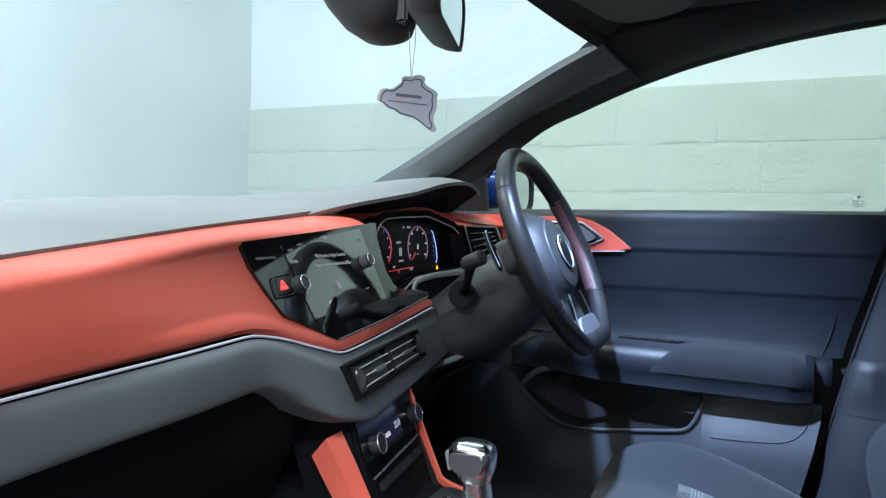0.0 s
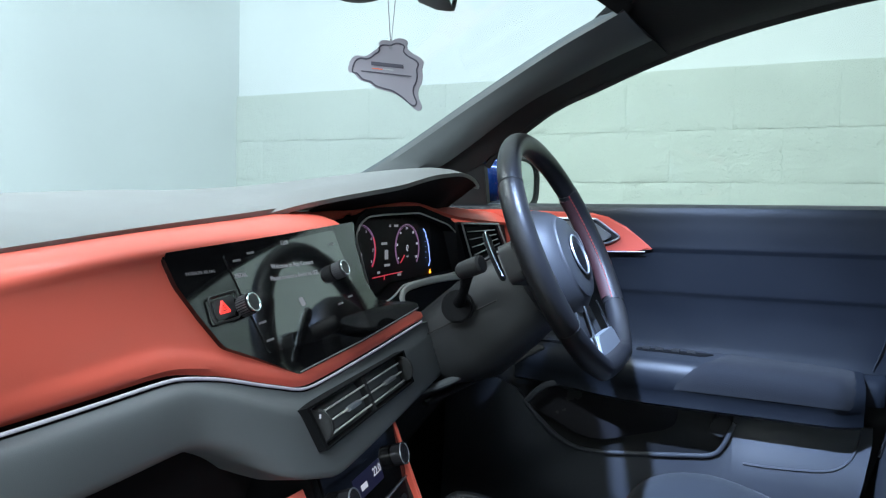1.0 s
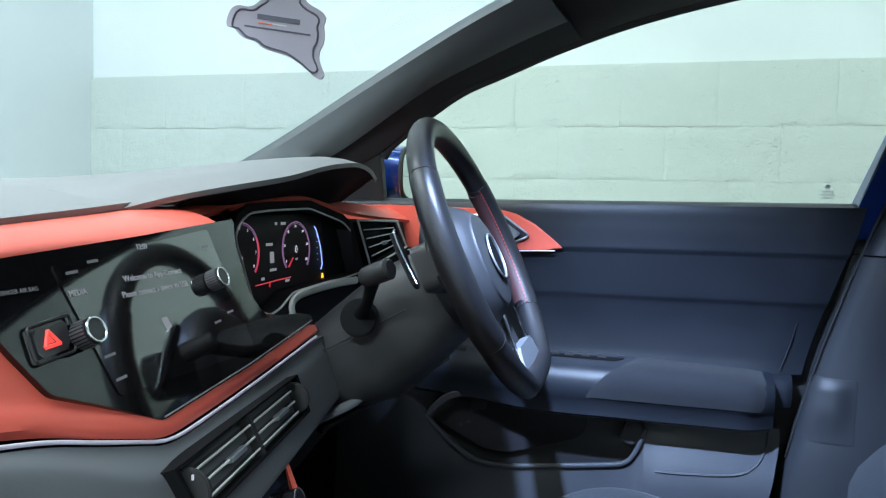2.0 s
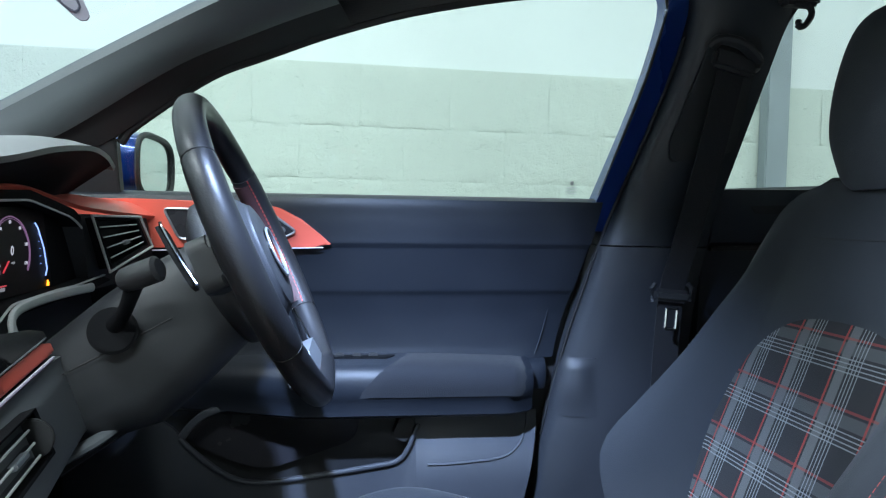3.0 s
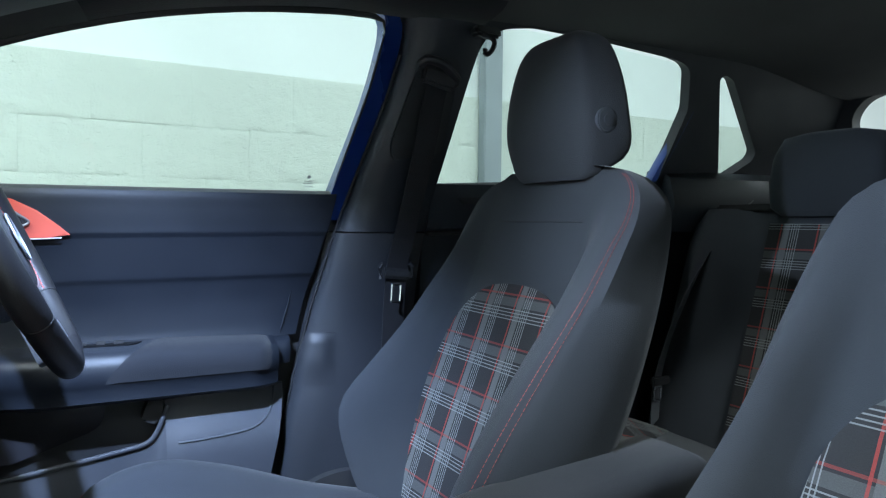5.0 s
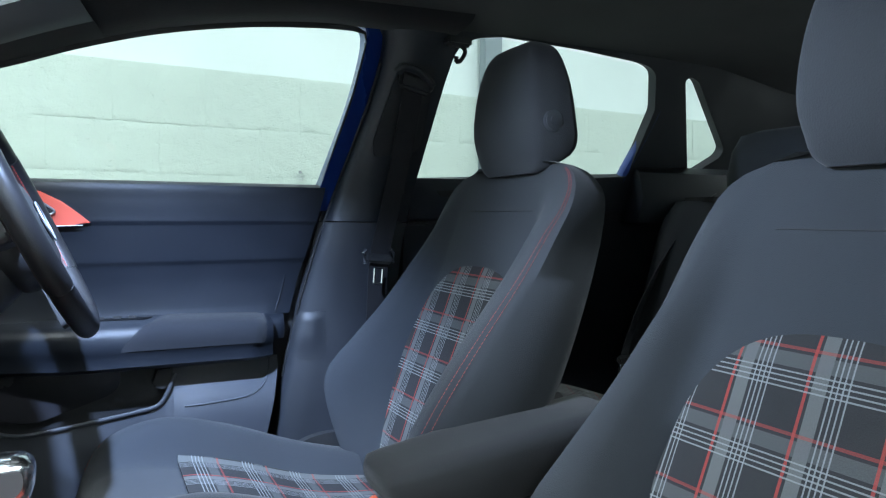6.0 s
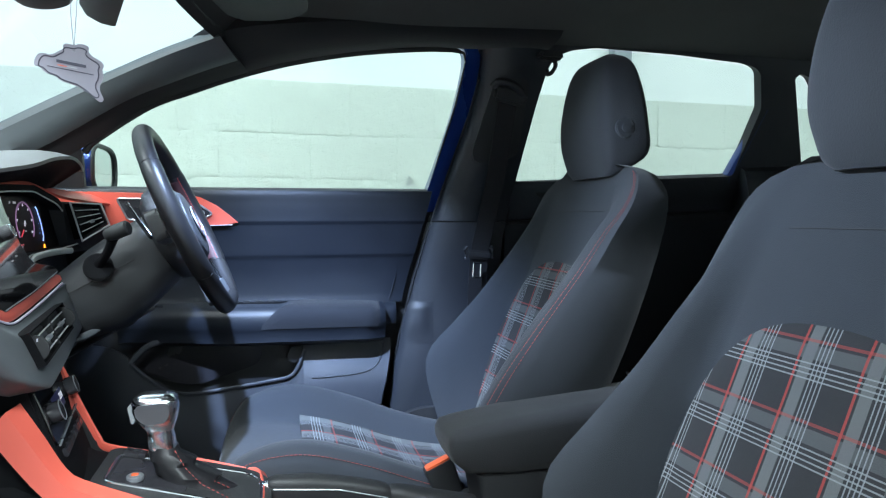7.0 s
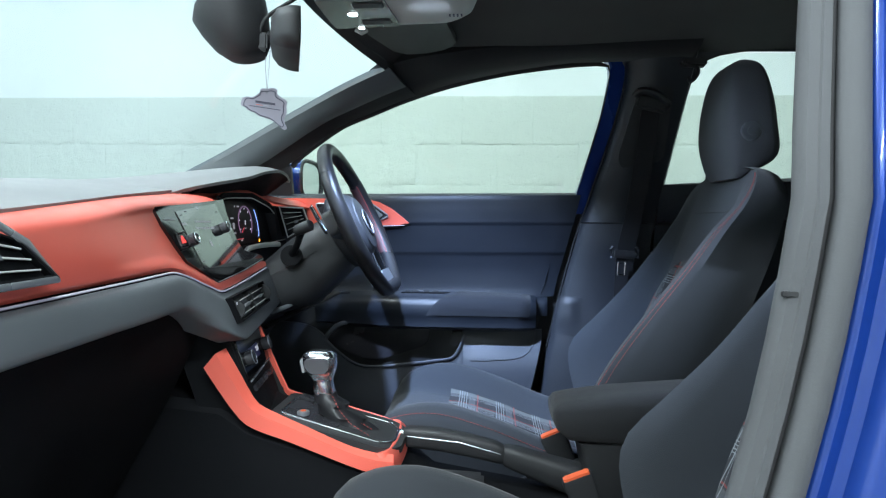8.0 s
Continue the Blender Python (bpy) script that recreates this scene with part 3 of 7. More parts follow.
for a, b in ((54, 122), (238, 306)):
    bm = B()
    inner = []
    for i in range(40):
        r, u = rim_point(a + (b - a) * i / 39)
        f = 1 - 0.0165 / 0.178
        inner.append(wp(r * f, u * f, 0.004))
    dashes(bm, inner, 0.004, 0.002, 0.0012)
    piece("stitching", bm, M_STITCH, wheel, "red stitching on the inside of the rim")
    bm = B()
    tube(bm, [wp(rim_point(a + (b - a) * i / 30)[0] * 0.984, rim_point(a + (b - a) * i / 30)[1] * 0.984, -0.003) for i in range(1, 30)], 0.0150, 16, 1.0, tuple(WN))
    piece("perforated_grip", bm, M_LEATHER_RED, wheel, "perforated leather with red flecks inside the grip")
bm = B()
rings = []
for n_, sc in ((-0.062, 0.80), (-0.050, 1.0), (-0.036, 1.04), (-0.020, 1.0), (-0.002, 0.86), (0.005, 0.76), (0.006, 0.735), (0.0085, 0.725), (0.0105, 0.66), (0.0115, 0.3)):
    ring = []
    for j in range(48):
        q = 2 * math.pi * j / 48
        rr = 0.089 * (1 + 0.04 * math.cos(3 * q))
        ring.append(wp(sc * rr * math.cos(q), sc * rr * 0.95 * math.sin(q) - 0.006, n_))
    rings.append(ring)
loft(bm, rings)
piece("airbag_cover", bm, M_AIRBAG, wheel, "round grained airbag cover", 50)
bm = B()
disc(bm, Matrix.Translation(wp(0, -0.006, 0.0125)) @ WN.to_track_quat("Z", "Y").to_matrix().to_4x4(), 0.031, 0.004, 36, 0.0015)
badge = piece("badge", bm, M_GLOSS, wheel, "round dark badge with a chrome ring")
bm = B()
tube(bm, [wp(0.030 * math.cos(q), -0.006 + 0.030 * math.sin(q), 0.0150) for q in (2 * math.pi * j / 40 for j in range(40))], 0.0014, 8, 1, tuple(WN), ring=True)
piece("badge_ring", bm, M_SILVER, badge)
for side in (-1, 1):
    bm = B()
    pts = [(0.07, 0.035), (0.168, 0.030), (0.170, -0.022), (0.10, -0.030), (0.07, -0.030)]
    slab(bm, [wp(side * r, u + 0.006, -0.020) for r, u in rounded(pts, 0.012)], WN * -0.022, 0.003)
    sp = piece("spoke", bm, M_PLASTIC, wheel)
    bm = B()
    pts = [(0.088, 0.028), (0.150, 0.026), (0.156, 0.0), (0.146, -0.018), (0.094, -0.022)]
    slab(bm, [wp(side * r, u + 0.008, -0.014) for r, u in rounded(pts, 0.010)], WN * -0.006, 0.002)
    piece("button_pad", bm, M_GLOSS, sp, "gloss black button pad")
    bm = B()
    tube(bm, resample([wp(side * r, u + 0.008, -0.014) for r, u in ((0.094, 0.030), (0.125, 0.0305), (0.150, 0.028), (0.158, 0.012), (0.156, -0.006), (0.145, -0.021), (0.120, -0.025))], 30), 0.0026, 8, 1, tuple(WN))
    piece("pad_edge", bm, M_SILVER, sp, "satin silver edge of the button pad")
    bm = B()
    for r in (0.103, 0.137):
        for u in (0.02, 0.004, -0.010):
            rbox(bm, (0.018, 0.0095, 0.003), Matrix.Translation(wp(side * r, u + 0.008, -0.0135)) @ Matrix((WR, WU, WN)).transposed().to_4x4(), 0.0015)
    piece("buttons", bm, M_SHADED_BLACK, sp)
    bm = B()
    slab(bm, [wp(side * r, u, -0.012) for r, u in rounded([(0.012, -0.07), (0.040, -0.075), (0.060, -0.152), (0.028, -0.160)], 0.008)], WN * -0.016, 0.003)
    lo = piece("lower_spoke", bm, M_PLASTIC, wheel)
    bm = B()
    tube(bm, resample([wp(side * 0.040, -0.078, 0.001), wp(side * 0.047, -0.105, 0.001), wp(side * 0.062, -0.148, 0.001)], 10), 0.0022, 6, 1, tuple(WN))
    piece("chrome_edge", bm, M_CHROME, lo)
bm = B()
slab(bm, [wp(r, u, 0.006) for r, u in rounded([(-0.050, -0.122), (0.050, -0.122), (0.066, -0.156), (-0.066, -0.156)], 0.006)], WN * -0.014, 0.004)
piece("lower_trim", bm, M_SILVER, wheel, "silver trim bridging the lower spokes")

# ---- dashboard ----
FN = Vector((1, 0.07, 0.45)).normalized()


def face(y, z, lift=0.0):
    """The centre fascia, leaning away at its top and turned a little to the driver."""
    return Vector((0.112 - 0.07 * y - 0.45 * z, y, z)) + FN * lift


def face_at(y, z, lift=0.0):
    """A frame on the centre fascia: x along the panel to the driver, y up it, z out of it."""
    e1 = (face(y + 0.1, z) - face(y, z)).normalized()
    e2 = FN.cross(e1)
    m = Matrix((e1, e2, FN)).transposed().to_4x4()
    m.translation = face(y, z, lift)
    return m


def words(name, text, m, size, material, parent, label=""):
    """Raised lettering with the built-in font, as a mesh."""
    cu = bpy.data.curves.new(name, "FONT")
    cu.body, cu.size, cu.align_x, cu.align_y, cu.extrude, cu.resolution_u = text, size, "CENTER", "CENTER", 0.0002, 2
    tmp = bpy.data.objects.new(name, cu)
    scene.collection.objects.link(tmp)
    bpy.context.view_layer.update()
    me = bpy.data.meshes.new_from_object(tmp.evaluated_get(bpy.context.evaluated_depsgraph_get()))
    bpy.data.objects.remove(tmp)
    bpy.data.curves.remove(cu)
    me.transform(m)
    me.materials.clear()
    me.materials.append(material)
    ob = new(name, me)
    ob.parent = parent
    if parent.parent is None:
        ob.matrix_parent_inverse = Matrix.Translation(parent.location).inverted()
    if label:
        tagged(ob, label)
    return ob


dash = thing("dashboard", (-0.5, 0.0, 0.4), "dashboard with grey top, coral red fascia and black display panel", "dashboard")
LIP = [(-0.70, (-0.285, 0.944)), (-0.55, (-0.300, 0.956)), (-0.40, (-0.325, 0.9685)), (-0.21, (-0.358, 0.985)), (0.0, (-0.395, 1.001)), (0.13, (-0.42, 1.010)), (0.40, (-0.44, 1.014)), (0.70, (-0.43, 0.995))]


def pad(u, v):
    y = -0.70 + 1.40 * u
    x0, z0 = curve_at(LIP, y)
    x = x0 + (-0.98 - x0) * v
    z = z0 + 0.004 + (0.034 - 0.022 * u) * math.sin(min(1, v * 1.7) * math.pi / 2) - 0.016 * smooth(0.5, 1, v)
    return (x, y, z)


bm = B()
sheet(bm, pad, 40, 16, 0.006)
piece("top_pad", bm, M_SOFT, dash, "dark grey grained soft top")
bm = B()
rbox(bm, (0.38, 0.72, 0.16), pose(-0.660, 0.30, 0.896), 0.004)
piece("dash_core", bm, M_SHADED_BLACK, dash)
SHO = [(-0.70, (-0.258, 0.943)), (-0.55, (-0.268, 0.954)), (-0.21, (-0.296, 0.981)), (0.0, (-0.330, 0.992)), (0.16, (-0.358, 1.001))]
LOW = [(-0.70, 0.864), (-0.57, 0.8675), (-0.45, 0.871), (-0.38, 0.8735), (-0.28, 0.8765), (-0.236, 0.8765), (-0.217, 0.8735), (-0.1811, 0.8651), (-0.1417, 0.8524), (-0.1109, 0.8429), (-0.08, 0.834), (-0.0514, 0.8325), (0.0646, 0.8388), (0.16, 0.8455), (0.2461, 0.8518), (0.2684, 0.8531)]


def red_x(y, z):
    top = curve_at(SHO, y)
    w = smooth(-0.45, -0.22, y)
    lin = -0.264 + 0.006 * math.sin((z - 0.86) / 0.1 * math.pi) + (top[0] + 0.268) * smooth(0.885, 0.955, z)
    return (1 - w) * lin + w * (face(y, z).x - 0.002 + 0.005 * smooth(0.024, 0.012, z - curve_at(LOW, y)))


def red(u, v):
    y = -0.70 + 0.836 * u
    top, lip, zl = curve_at(SHO, y), curve_at(LIP, y), curve_at(LOW, y)
    zt = top[1] - 0.005
    if v < 0.3:
        q = v / 0.3
        a = Vector((lip[0] - 0.060, lip[1] + 0.001))
        c = Vector((top[0] + 0.004, top[1] + 0.007))
        e = Vector((red_x(y, zt - 0.012), zt - 0.012))
        p = (1 - q) ** 2 * a + 2 * q * (1 - q) * c + q * q * e
        return (p.x, y, p.y)
    zt -= 0.012
    z = zt + (zl - zt) * (v - 0.3) / 0.7
    edge = 0.0065 - 0.004 * smooth(-0.22, -0.12, y)
    return (red_x(y, z) - 1.2 * edge * smooth(edge, 0.001, z - zl), y, z)


bm = B()
sheet(bm, red, 90, 44, -0.006)
piece("red_fascia", bm, M_RED, dash, "coral red satin fascia panel", 60)


def red_low(u, v):
    y = 0.134 + 0.132 * u
    zl = curve_at(LOW, y)
    z = zl + 0.016 * (1 - v) * (1 - 0.35 * smooth(0.8, 1, u))
    return (red_x(y, z) - 0.003 * smooth(0.003, 0.001, z - zl), y, z)


bm = B()
sheet(bm, red_low, 12, 10, -0.006)
piece("red_fascia", bm, M_RED, dash, "coral red band under the display panel", 60)
bm = B()
line = []
for i in range(80):
    y = -0.69 + 0.946 * i / 79
    z = curve_at(LOW, y)
    line.append((red_x(y, z) + 0.0005, y, z - 0.002))
tube(bm, line, 0.0015, 8)
piece("silver_strip", bm, M_STRIP_GLOW, dash, "thin silver-violet trim strip with a faint glow added")
# grey panel under the strip and around the centre vents
VN = Vector((1, 0.12, 0.35)).normalized()


def vface(y, z, lift=0.0):
    return Vector((-0.239 - 0.12 * (y - 0.013) - 0.35 * (z - 0.81), y, z)) + VN * lift


def lower(u, v):
    y = -0.70 + 0.975 * u
    z0 = curve_at(LOW, y) - 0.005
    x0 = red_x(min(y, 0.260), z0 + 0.005) + 0.0015
    mid = smooth(-0.24, -0.13, y)
    flat = [(0.0, (0.0, 0.0)), (0.2, (0.014, -0.008)), (0.42, (0.020, -0.044)), (0.5, (0.012, -0.052)), (0.58, (-0.012, -0.056)), (0.75, (-0.05, -0.058)), (1.0, (-0.08, -0.06))]
    dx, dz = curve_at(flat, v)
    zz = z0 + dz
    if mid > 0:
        zc = z0 - 0.078 * min(1, v / 0.58)
        xc = vface(y, zc).x - 0.004
        k = smooth(0, 0.15, v)
        xc = x0 * (1 - k) + xc * k
        if v > 0.58:
            xc -= (v - 0.58) * 0.1
            zc -= (v - 0.58) * 0.02
        return ((x0 + dx) * (1 - mid) + xc * mid, y, zz * (1 - mid) + zc * mid)
    return (x0 + dx, y, zz)


bm = B()
sheet(bm, lower, 70, 30, -0.006)
piece("lower_fascia", bm, M_GREY, dash, "grey lower dash panel", 60)


def knee(u, v):
    y = -0.70 + 0.585 * u
    prof = [(0.0, (-0.290, 0.812)), (0.12, (-0.295, 0.775)), (0.3, (-0.322, 0.71)), (0.6, (-0.38, 0.60)), (1.0, (-0.52, 0.36))]
    x, z = curve_at(prof, v)
    return (x + 0.02 * smooth(0.6, 1, u), y, z)


bm = B()
sheet(bm, knee, 20, 16, -0.02)
piece("glovebox_lid", bm, M_SHADED_BLACK, dash, "black plastic glovebox lid")

# piano black panel: outline in (y, z)
G1 = rounded([(-0.2054, 0.9702), (-0.2008, 0.9428), (-0.1852, 0.9139), (-0.1678, 0.8866), (-0.1309, 0.8709), (-0.0741, 0.8440), (0.0765, 0.8520), (0.2599, 0.8668), (0.2648, 0.8741), (0.2305, 0.8812), (0.18, 0.886), (0.1447, 0.893), (0.1323, 0.9177), (0.1409, 0.9669), (0.1594, 0.9943), (-0.0171, 0.9815)], 0.005)
bm = B()
slab(bm, [face(y, z, 0.003) for y, z in G1], FN * -0.02, 0.002)
gloss = piece("display_panel", bm, M_GLOSS, dash, "piano black panel around the touch screen")
bm = B()
slab(bm, [face(y, z, 0.0042) for y, z in rounded([(-0.1297, 0.9643), (0.0932, 0.984), (0.0977, 0.8627), (-0.1103, 0.871)], 0.003)], FN * -0.002, 0.0006)
screen = piece("touch_screen", bm, M_SCREEN, gloss, "glossy dark touch screen showing faint text")
for nm, y, z in (("volume_knob", -0.1283, 0.9158), ("menu_knob", 0.062, 0.9345)):
    bm = B()
    disc(bm, face_at(y, z, 0.011), 0.0098, 0.016, 32, 0.0018)
    kb = piece(nm, bm, M_TINT, gloss, "black rotary knob with a ribbed edge")
    bm = B()
    for j in range(24):
        q = 2 * math.pi * j / 24
        rbox(bm, (0.0010, 0.0013, 0.011), face_at(y, z, 0.011) @ pose(0.0099 * math.cos(q), 0.0099 * math.sin(q), 0, 0, 0, math.degrees(q)), 0)
    tagged(part("knob_ribs", bm, M_KNOB, kb, "fine grey ribs round the knob"), kind="stuff")
    bm = B()
    tube(bm, [face_at(y, z, 0.0192) @ Vector((0.0088 * math.cos(q), 0.0088 * math.sin(q), 0)) for q in (2 * math.pi * j / 32 for j in range(32))], 0.0009, 6, 1, tuple(FN), ring=True)
    part("knob_rim", bm, M_CHROME, kb, "bright chrome rim")
# hazard switch
bm = B()
slab(bm, [face(y, z, 0.006) for y, z in rounded([(-0.1682, 0.9254), (-0.1368, 0.9281), (-0.1407, 0.9105), (-0.1694, 0.9082)], 0.003)], FN * -0.004, 0.0012)
hz = piece("hazard_switch", bm, M_TINT, gloss, "square black hazard switch")
bm = B()
for a, b in (((-0.1628, 0.914), (-0.1493, 0.9146)), ((-0.1493, 0.9146), (-0.1562, 0.9239)), ((-0.1562, 0.9239), (-0.1628, 0.914))):
    tube(bm, [face(*a, 0.0065), face(*b, 0.0065)], 0.0013, 6)
slab(bm, [face(y, z, 0.0068) for y, z in ((-0.1593, 0.9159), (-0.1536, 0.9161), (-0.1564, 0.9203))], FN * -0.001)
piece("warning_triangle", bm, M_LED_RED, gloss, "glowing red warning triangle")
bm = B()
tube(bm, [face(y, z, 0.0055) for y, z in rounded([(-0.1716, 0.928), (-0.1317, 0.9313), (-0.1362, 0.9079), (-0.1727, 0.9054)], 0.004)], 0.0011, 6, ring=True)
piece("switch_rim", bm, M_PLASTIC, gloss)
words("screen_text", "Welcome to App-Connect", face_at(-0.0205, 0.9485, 0.0046), 0.0075, M_GREY_GLOW, gloss)
words("screen_text", "Please connect a device via USB.", face_at(-0.0222, 0.9369, 0.0046), 0.0072, M_GREY_GLOW, gloss)
words("screen_clock", "12:09", face_at(-0.023, 0.972, 0.0046), 0.0070, M_GREY_GLOW, gloss)
words("screen_text", "PASSENGER AIR BAG", face_at(-0.167, 0.951, 0.0036), 0.0042, M_UI_FAINT, gloss)
words("screen_text", "MEDIA", face_at(-0.1145, 0.9441, 0.0046), 0.0062, M_GREY_GLOW, gloss)
for y, z in ((-0.1059, 0.8987), (-0.103, 0.8818), (0.077, 0.904), (0.0491, 0.8986), (0.0754, 0.9668), (-0.0879, 0.9644), (-0.113, 0.9583)):
    bm = B()
    slab(bm, [face(y + a, z + b, 0.0046) for a, b in ((-0.006, -0.0012), (0.006, -0.0006), (0.006, 0.0014), (-0.006, 0.0008))], FN * -0.0004)
    piece("screen_mark", bm, M_UI_FAINT, gloss)
bm = B()
slab(bm, [face(y, z, 0.0048) for y, z in rounded([(-0.031, 0.9044), (-0.0226, 0.9055), (-0.025, 0.9148), (-0.0334, 0.9137)], 0.002)], FN * -0.0004)
piece("screen_icon", bm, M_GREY_GLOW, gloss)
bm = B()
tube(bm, [face(y, z, 0.0036) for y, z in ((-0.0716, 0.8456), (0.0761, 0.8536), (0.2593, 0.8683))], 0.0008, 6)
piece("edge_line", bm, M_SILVER, gloss, "thin bright edge")

bm = B()
cheek = [((0.262, 0.870), (0.300, 0.862)), ((0.180, 0.886), (0.262, 0.862)), ((0.1447, 0.893), (0.234, 0.874)), ((0.1323, 0.9177), (0.216, 0.905)), ((0.1365, 0.945), (0.212, 0.945)), ((0.1409, 0.9669), (0.210, 0.972)), ((0.1594, 0.9943), (0.228, 0.998)), ((0.150, 1.000), (0.258, 1.012))]
front = [face(*a, 0.001) for a, b in cheek]
rear = [Vector((-0.378 - 0.22 * (b[1] - 0.93) + 0.06 * (b[0] - 0.30), *b)) for a, b in cheek]
loft(bm, [front, rear, [p + Vector((-0.01, 0.004, 0)) for p in rear], [p + Vector((-0.01, 0.004, 0)) for p in front]], closed=False)
piece("panel_cheek", bm, M_GLOSS, dash, "piano black return beside the instruments")
# instruments: bezel, recessed display and drawn dials
CLUS = [(0.220, 0.971), (0.238, 0.990), (0.262, 1.001), (0.312, 1.0045), (0.420, 1.008), (0.520, 0.987), (0.545, 0.972), (0.597, 0.906), (0.480, 0.8985), (0.435, 0.8985), (0.330, 0.8935), (0.310, 0.885), (0.292, 0.877), (0.266, 0.871), (0.244, 0.879), (0.233, 0.893), (0.226, 0.938)]


def clus(y, z, deep=0.0):
    return Vector((-0.366 - 0.22 * (z - 0.93) + 0.06 * (y - 0.30) - deep, y, z))


def shown(y, z, deep=0.0):
    """A place on the recessed display."""
    return clus(y + 0.30 * (z - 0.948), z, deep - 0.012)


def grow(poly, d):
    """A clockwise 2D outline moved outwards by d."""
    out = []
    for i, p in enumerate(poly):
        a, b = Vector(poly[i - 1]), Vector(poly[(i + 1) % len(poly)])
        t = (b - a).normalized()
        out.append((p[0] - t.y * d, p[1] + t.x * d))
    return out


bm = B()
outer = grow(CLUS, 0.012)
A = [bm.verts.new(clus(y, z, -0.004)) for y, z in outer]
C2 = [bm.verts.new(clus(y, z, 0.0)) for y, z in CLUS]
D2 = [bm.verts.new(clus(y, z, 0.024)) for y, z in CLUS]
E2 = [bm.verts.new(clus(y, z, 0.04)) for y, z in outer]
n = len(outer)
for i in range(n):
    j = (i + 1) % n
    bm.faces.new((A[i], A[j], C2[j], C2[i]))
    bm.faces.new((C2[i], C2[j], D2[j], D2[i]))
    bm.faces.new((E2[i], E2[j], A[j], A[i]))
bm.faces.new(D2)
piece("cluster_bezel", bm, M_SHADED_BLACK, dash, "matt black instrument bezel")
bm = B()
tube(bm, [clus(y, z, -0.001) for y, z in rounded(CLUS, 0.012, 5)], 0.0015, 8, 1, (1, 0, 0), ring=True)
piece("cluster_rim", bm, M_RIM, dash, "thin silver rim")
bm = B()
slab(bm, [shown(y, z, 0.030) for y, z in rounded([(0.222, 0.988), (0.262, 0.996), (0.405, 0.999), (0.472, 0.994), (0.478, 0.900), (0.335, 0.897), (0.300, 0.884), (0.238, 0.884)], 0.006)], (-0.003, 0, 0))
disp = piece("instrument_display", bm, M_DIAL, dash, "dark digital instrument display with dials")
CM = Matrix(((0, 0, 1, 0), (1, 0, 0, 0), (0, 1, 0, 0), (0, 0, 0, 1)))


def on_disp(y, z, lift=0.001):
    m = CM.copy()
    m.translation = shown(y, z, 0.030 - lift)
    return m


def arc(cy, cz, r, a0, a1, n=24):
    return [shown(cy + r * math.sin(radians(a0 + (a1 - a0) * i / n)), cz + r * math.cos(radians(a0 + (a1 - a0) * i / n)), 0.0285) for i in range(n + 1)]


for cy, first, mats in ((0.254, "tach", (M_UI_VIOLET, M_UI_RED)), (0.390, "speed", (M_UI_VIOLET, M_UI_VIOLET))):
    bm = B()
    first_deg = -130 if first == "speed" else 5
    tube(bm, arc(cy, 0.949, 0.039, first_deg, 60), 0.0008, 6, 1, (1, 0, 0))
    tube(bm, arc(cy, 0.949, 0.0365, first_deg, 130), 0.0004, 6, 1, (1, 0, 0))
    piece("dial_ring", bm, mats[0], disp)
    bm = B()
    tube(bm, arc(cy, 0.949, 0.0388, 60, 130), 0.0009 if first == "tach" else 0.0007, 6, 1, (1, 0, 0))
    piece("dial_ring", bm, mats[1], disp)
    for k in range(7) if first == "speed" else range(2, 7):
        q = radians(-120 + 40 * k) if first == "speed" else radians(-70 + 32 * k)
        words("dial_number", str(k + 2) if first == "tach" else str(20 * k), on_disp(cy + 0.0325 * math.sin(q), 0.949 + 0.0325 * math.cos(q)), 0.0058, M_UI, disp)
words("speed_number", "0", on_disp(0.390, 0.948), 0.016, M_UI, disp)
words("speed_unit", "mph", on_disp(0.390, 0.935), 0.0048, M_GREY_GLOW, disp)
words("gear_letter", "P", on_disp(0.254, 0.941), 0.013, M_UI, disp)
for y, z, w in ((0.319, 0.958, 0.018), (0.327, 0.924, 0.018), (0.337, 0.986, 0.006), (0.356, 0.986, 0.014), (0.302, 0.914, 0.008), (0.363, 0.907, 0.012)):
    bm = B()
    rbox(bm, (w, 0.0038, 0.0005), on_disp(y, z), 0)
    piece("display_mark", bm, M_GREY_GLOW, disp)
bm = B()
slab(bm, [shown(y, z, 0.0288) for y, z in rounded([(0.320, 0.933), (0.330, 0.933), (0.330, 0.948), (0.320, 0.948)], 0.002)], (-0.0004, 0, 0))
piece("display_icon", bm, M_GREY_GLOW, disp)
bm = B()
tube(bm, [shown(0.284, 0.907, 0.0285), shown(0.371, 0.911, 0.0285)], 0.0008, 6)
rbox(bm, (0.003, 0.006, 0.0005), on_disp(0.318, 0.905), 0)
tube(bm, [shown(0.390 - 0.024, 0.949 - 0.024, 0.028), shown(0.379, 0.937, 0.028)], 0.0010, 5)
piece("fuel_line", bm, M_UI_RED, disp)
bm = B()
tube(bm, [shown(0.446, 0.980, 0.0285), shown(0.452, 0.974, 0.0285), shown(0.4628, 0.949, 0.0285), shown(0.4665, 0.923, 0.0285), shown(0.461, 0.915, 0.0285)], 0.0009, 5)
for k in range(5):
    rbox(bm, (0.003, 0.0007, 0.0004), on_disp(0.453, 0.930 + 0.009 * k), 0)
piece("temperature_bar", bm, M_UI_BLUE, disp)
bm = B()
rbox(bm, (0.007, 0.0045, 0.0006), on_disp(0.466, 0.904), 0.0002)
rbox(bm, (0.004, 0.0025, 0.0006), on_disp(0.466, 0.9075), 0.0002)
piece("warning_lamp", bm, M_LED_AMBER, disp, "amber engine lamp")
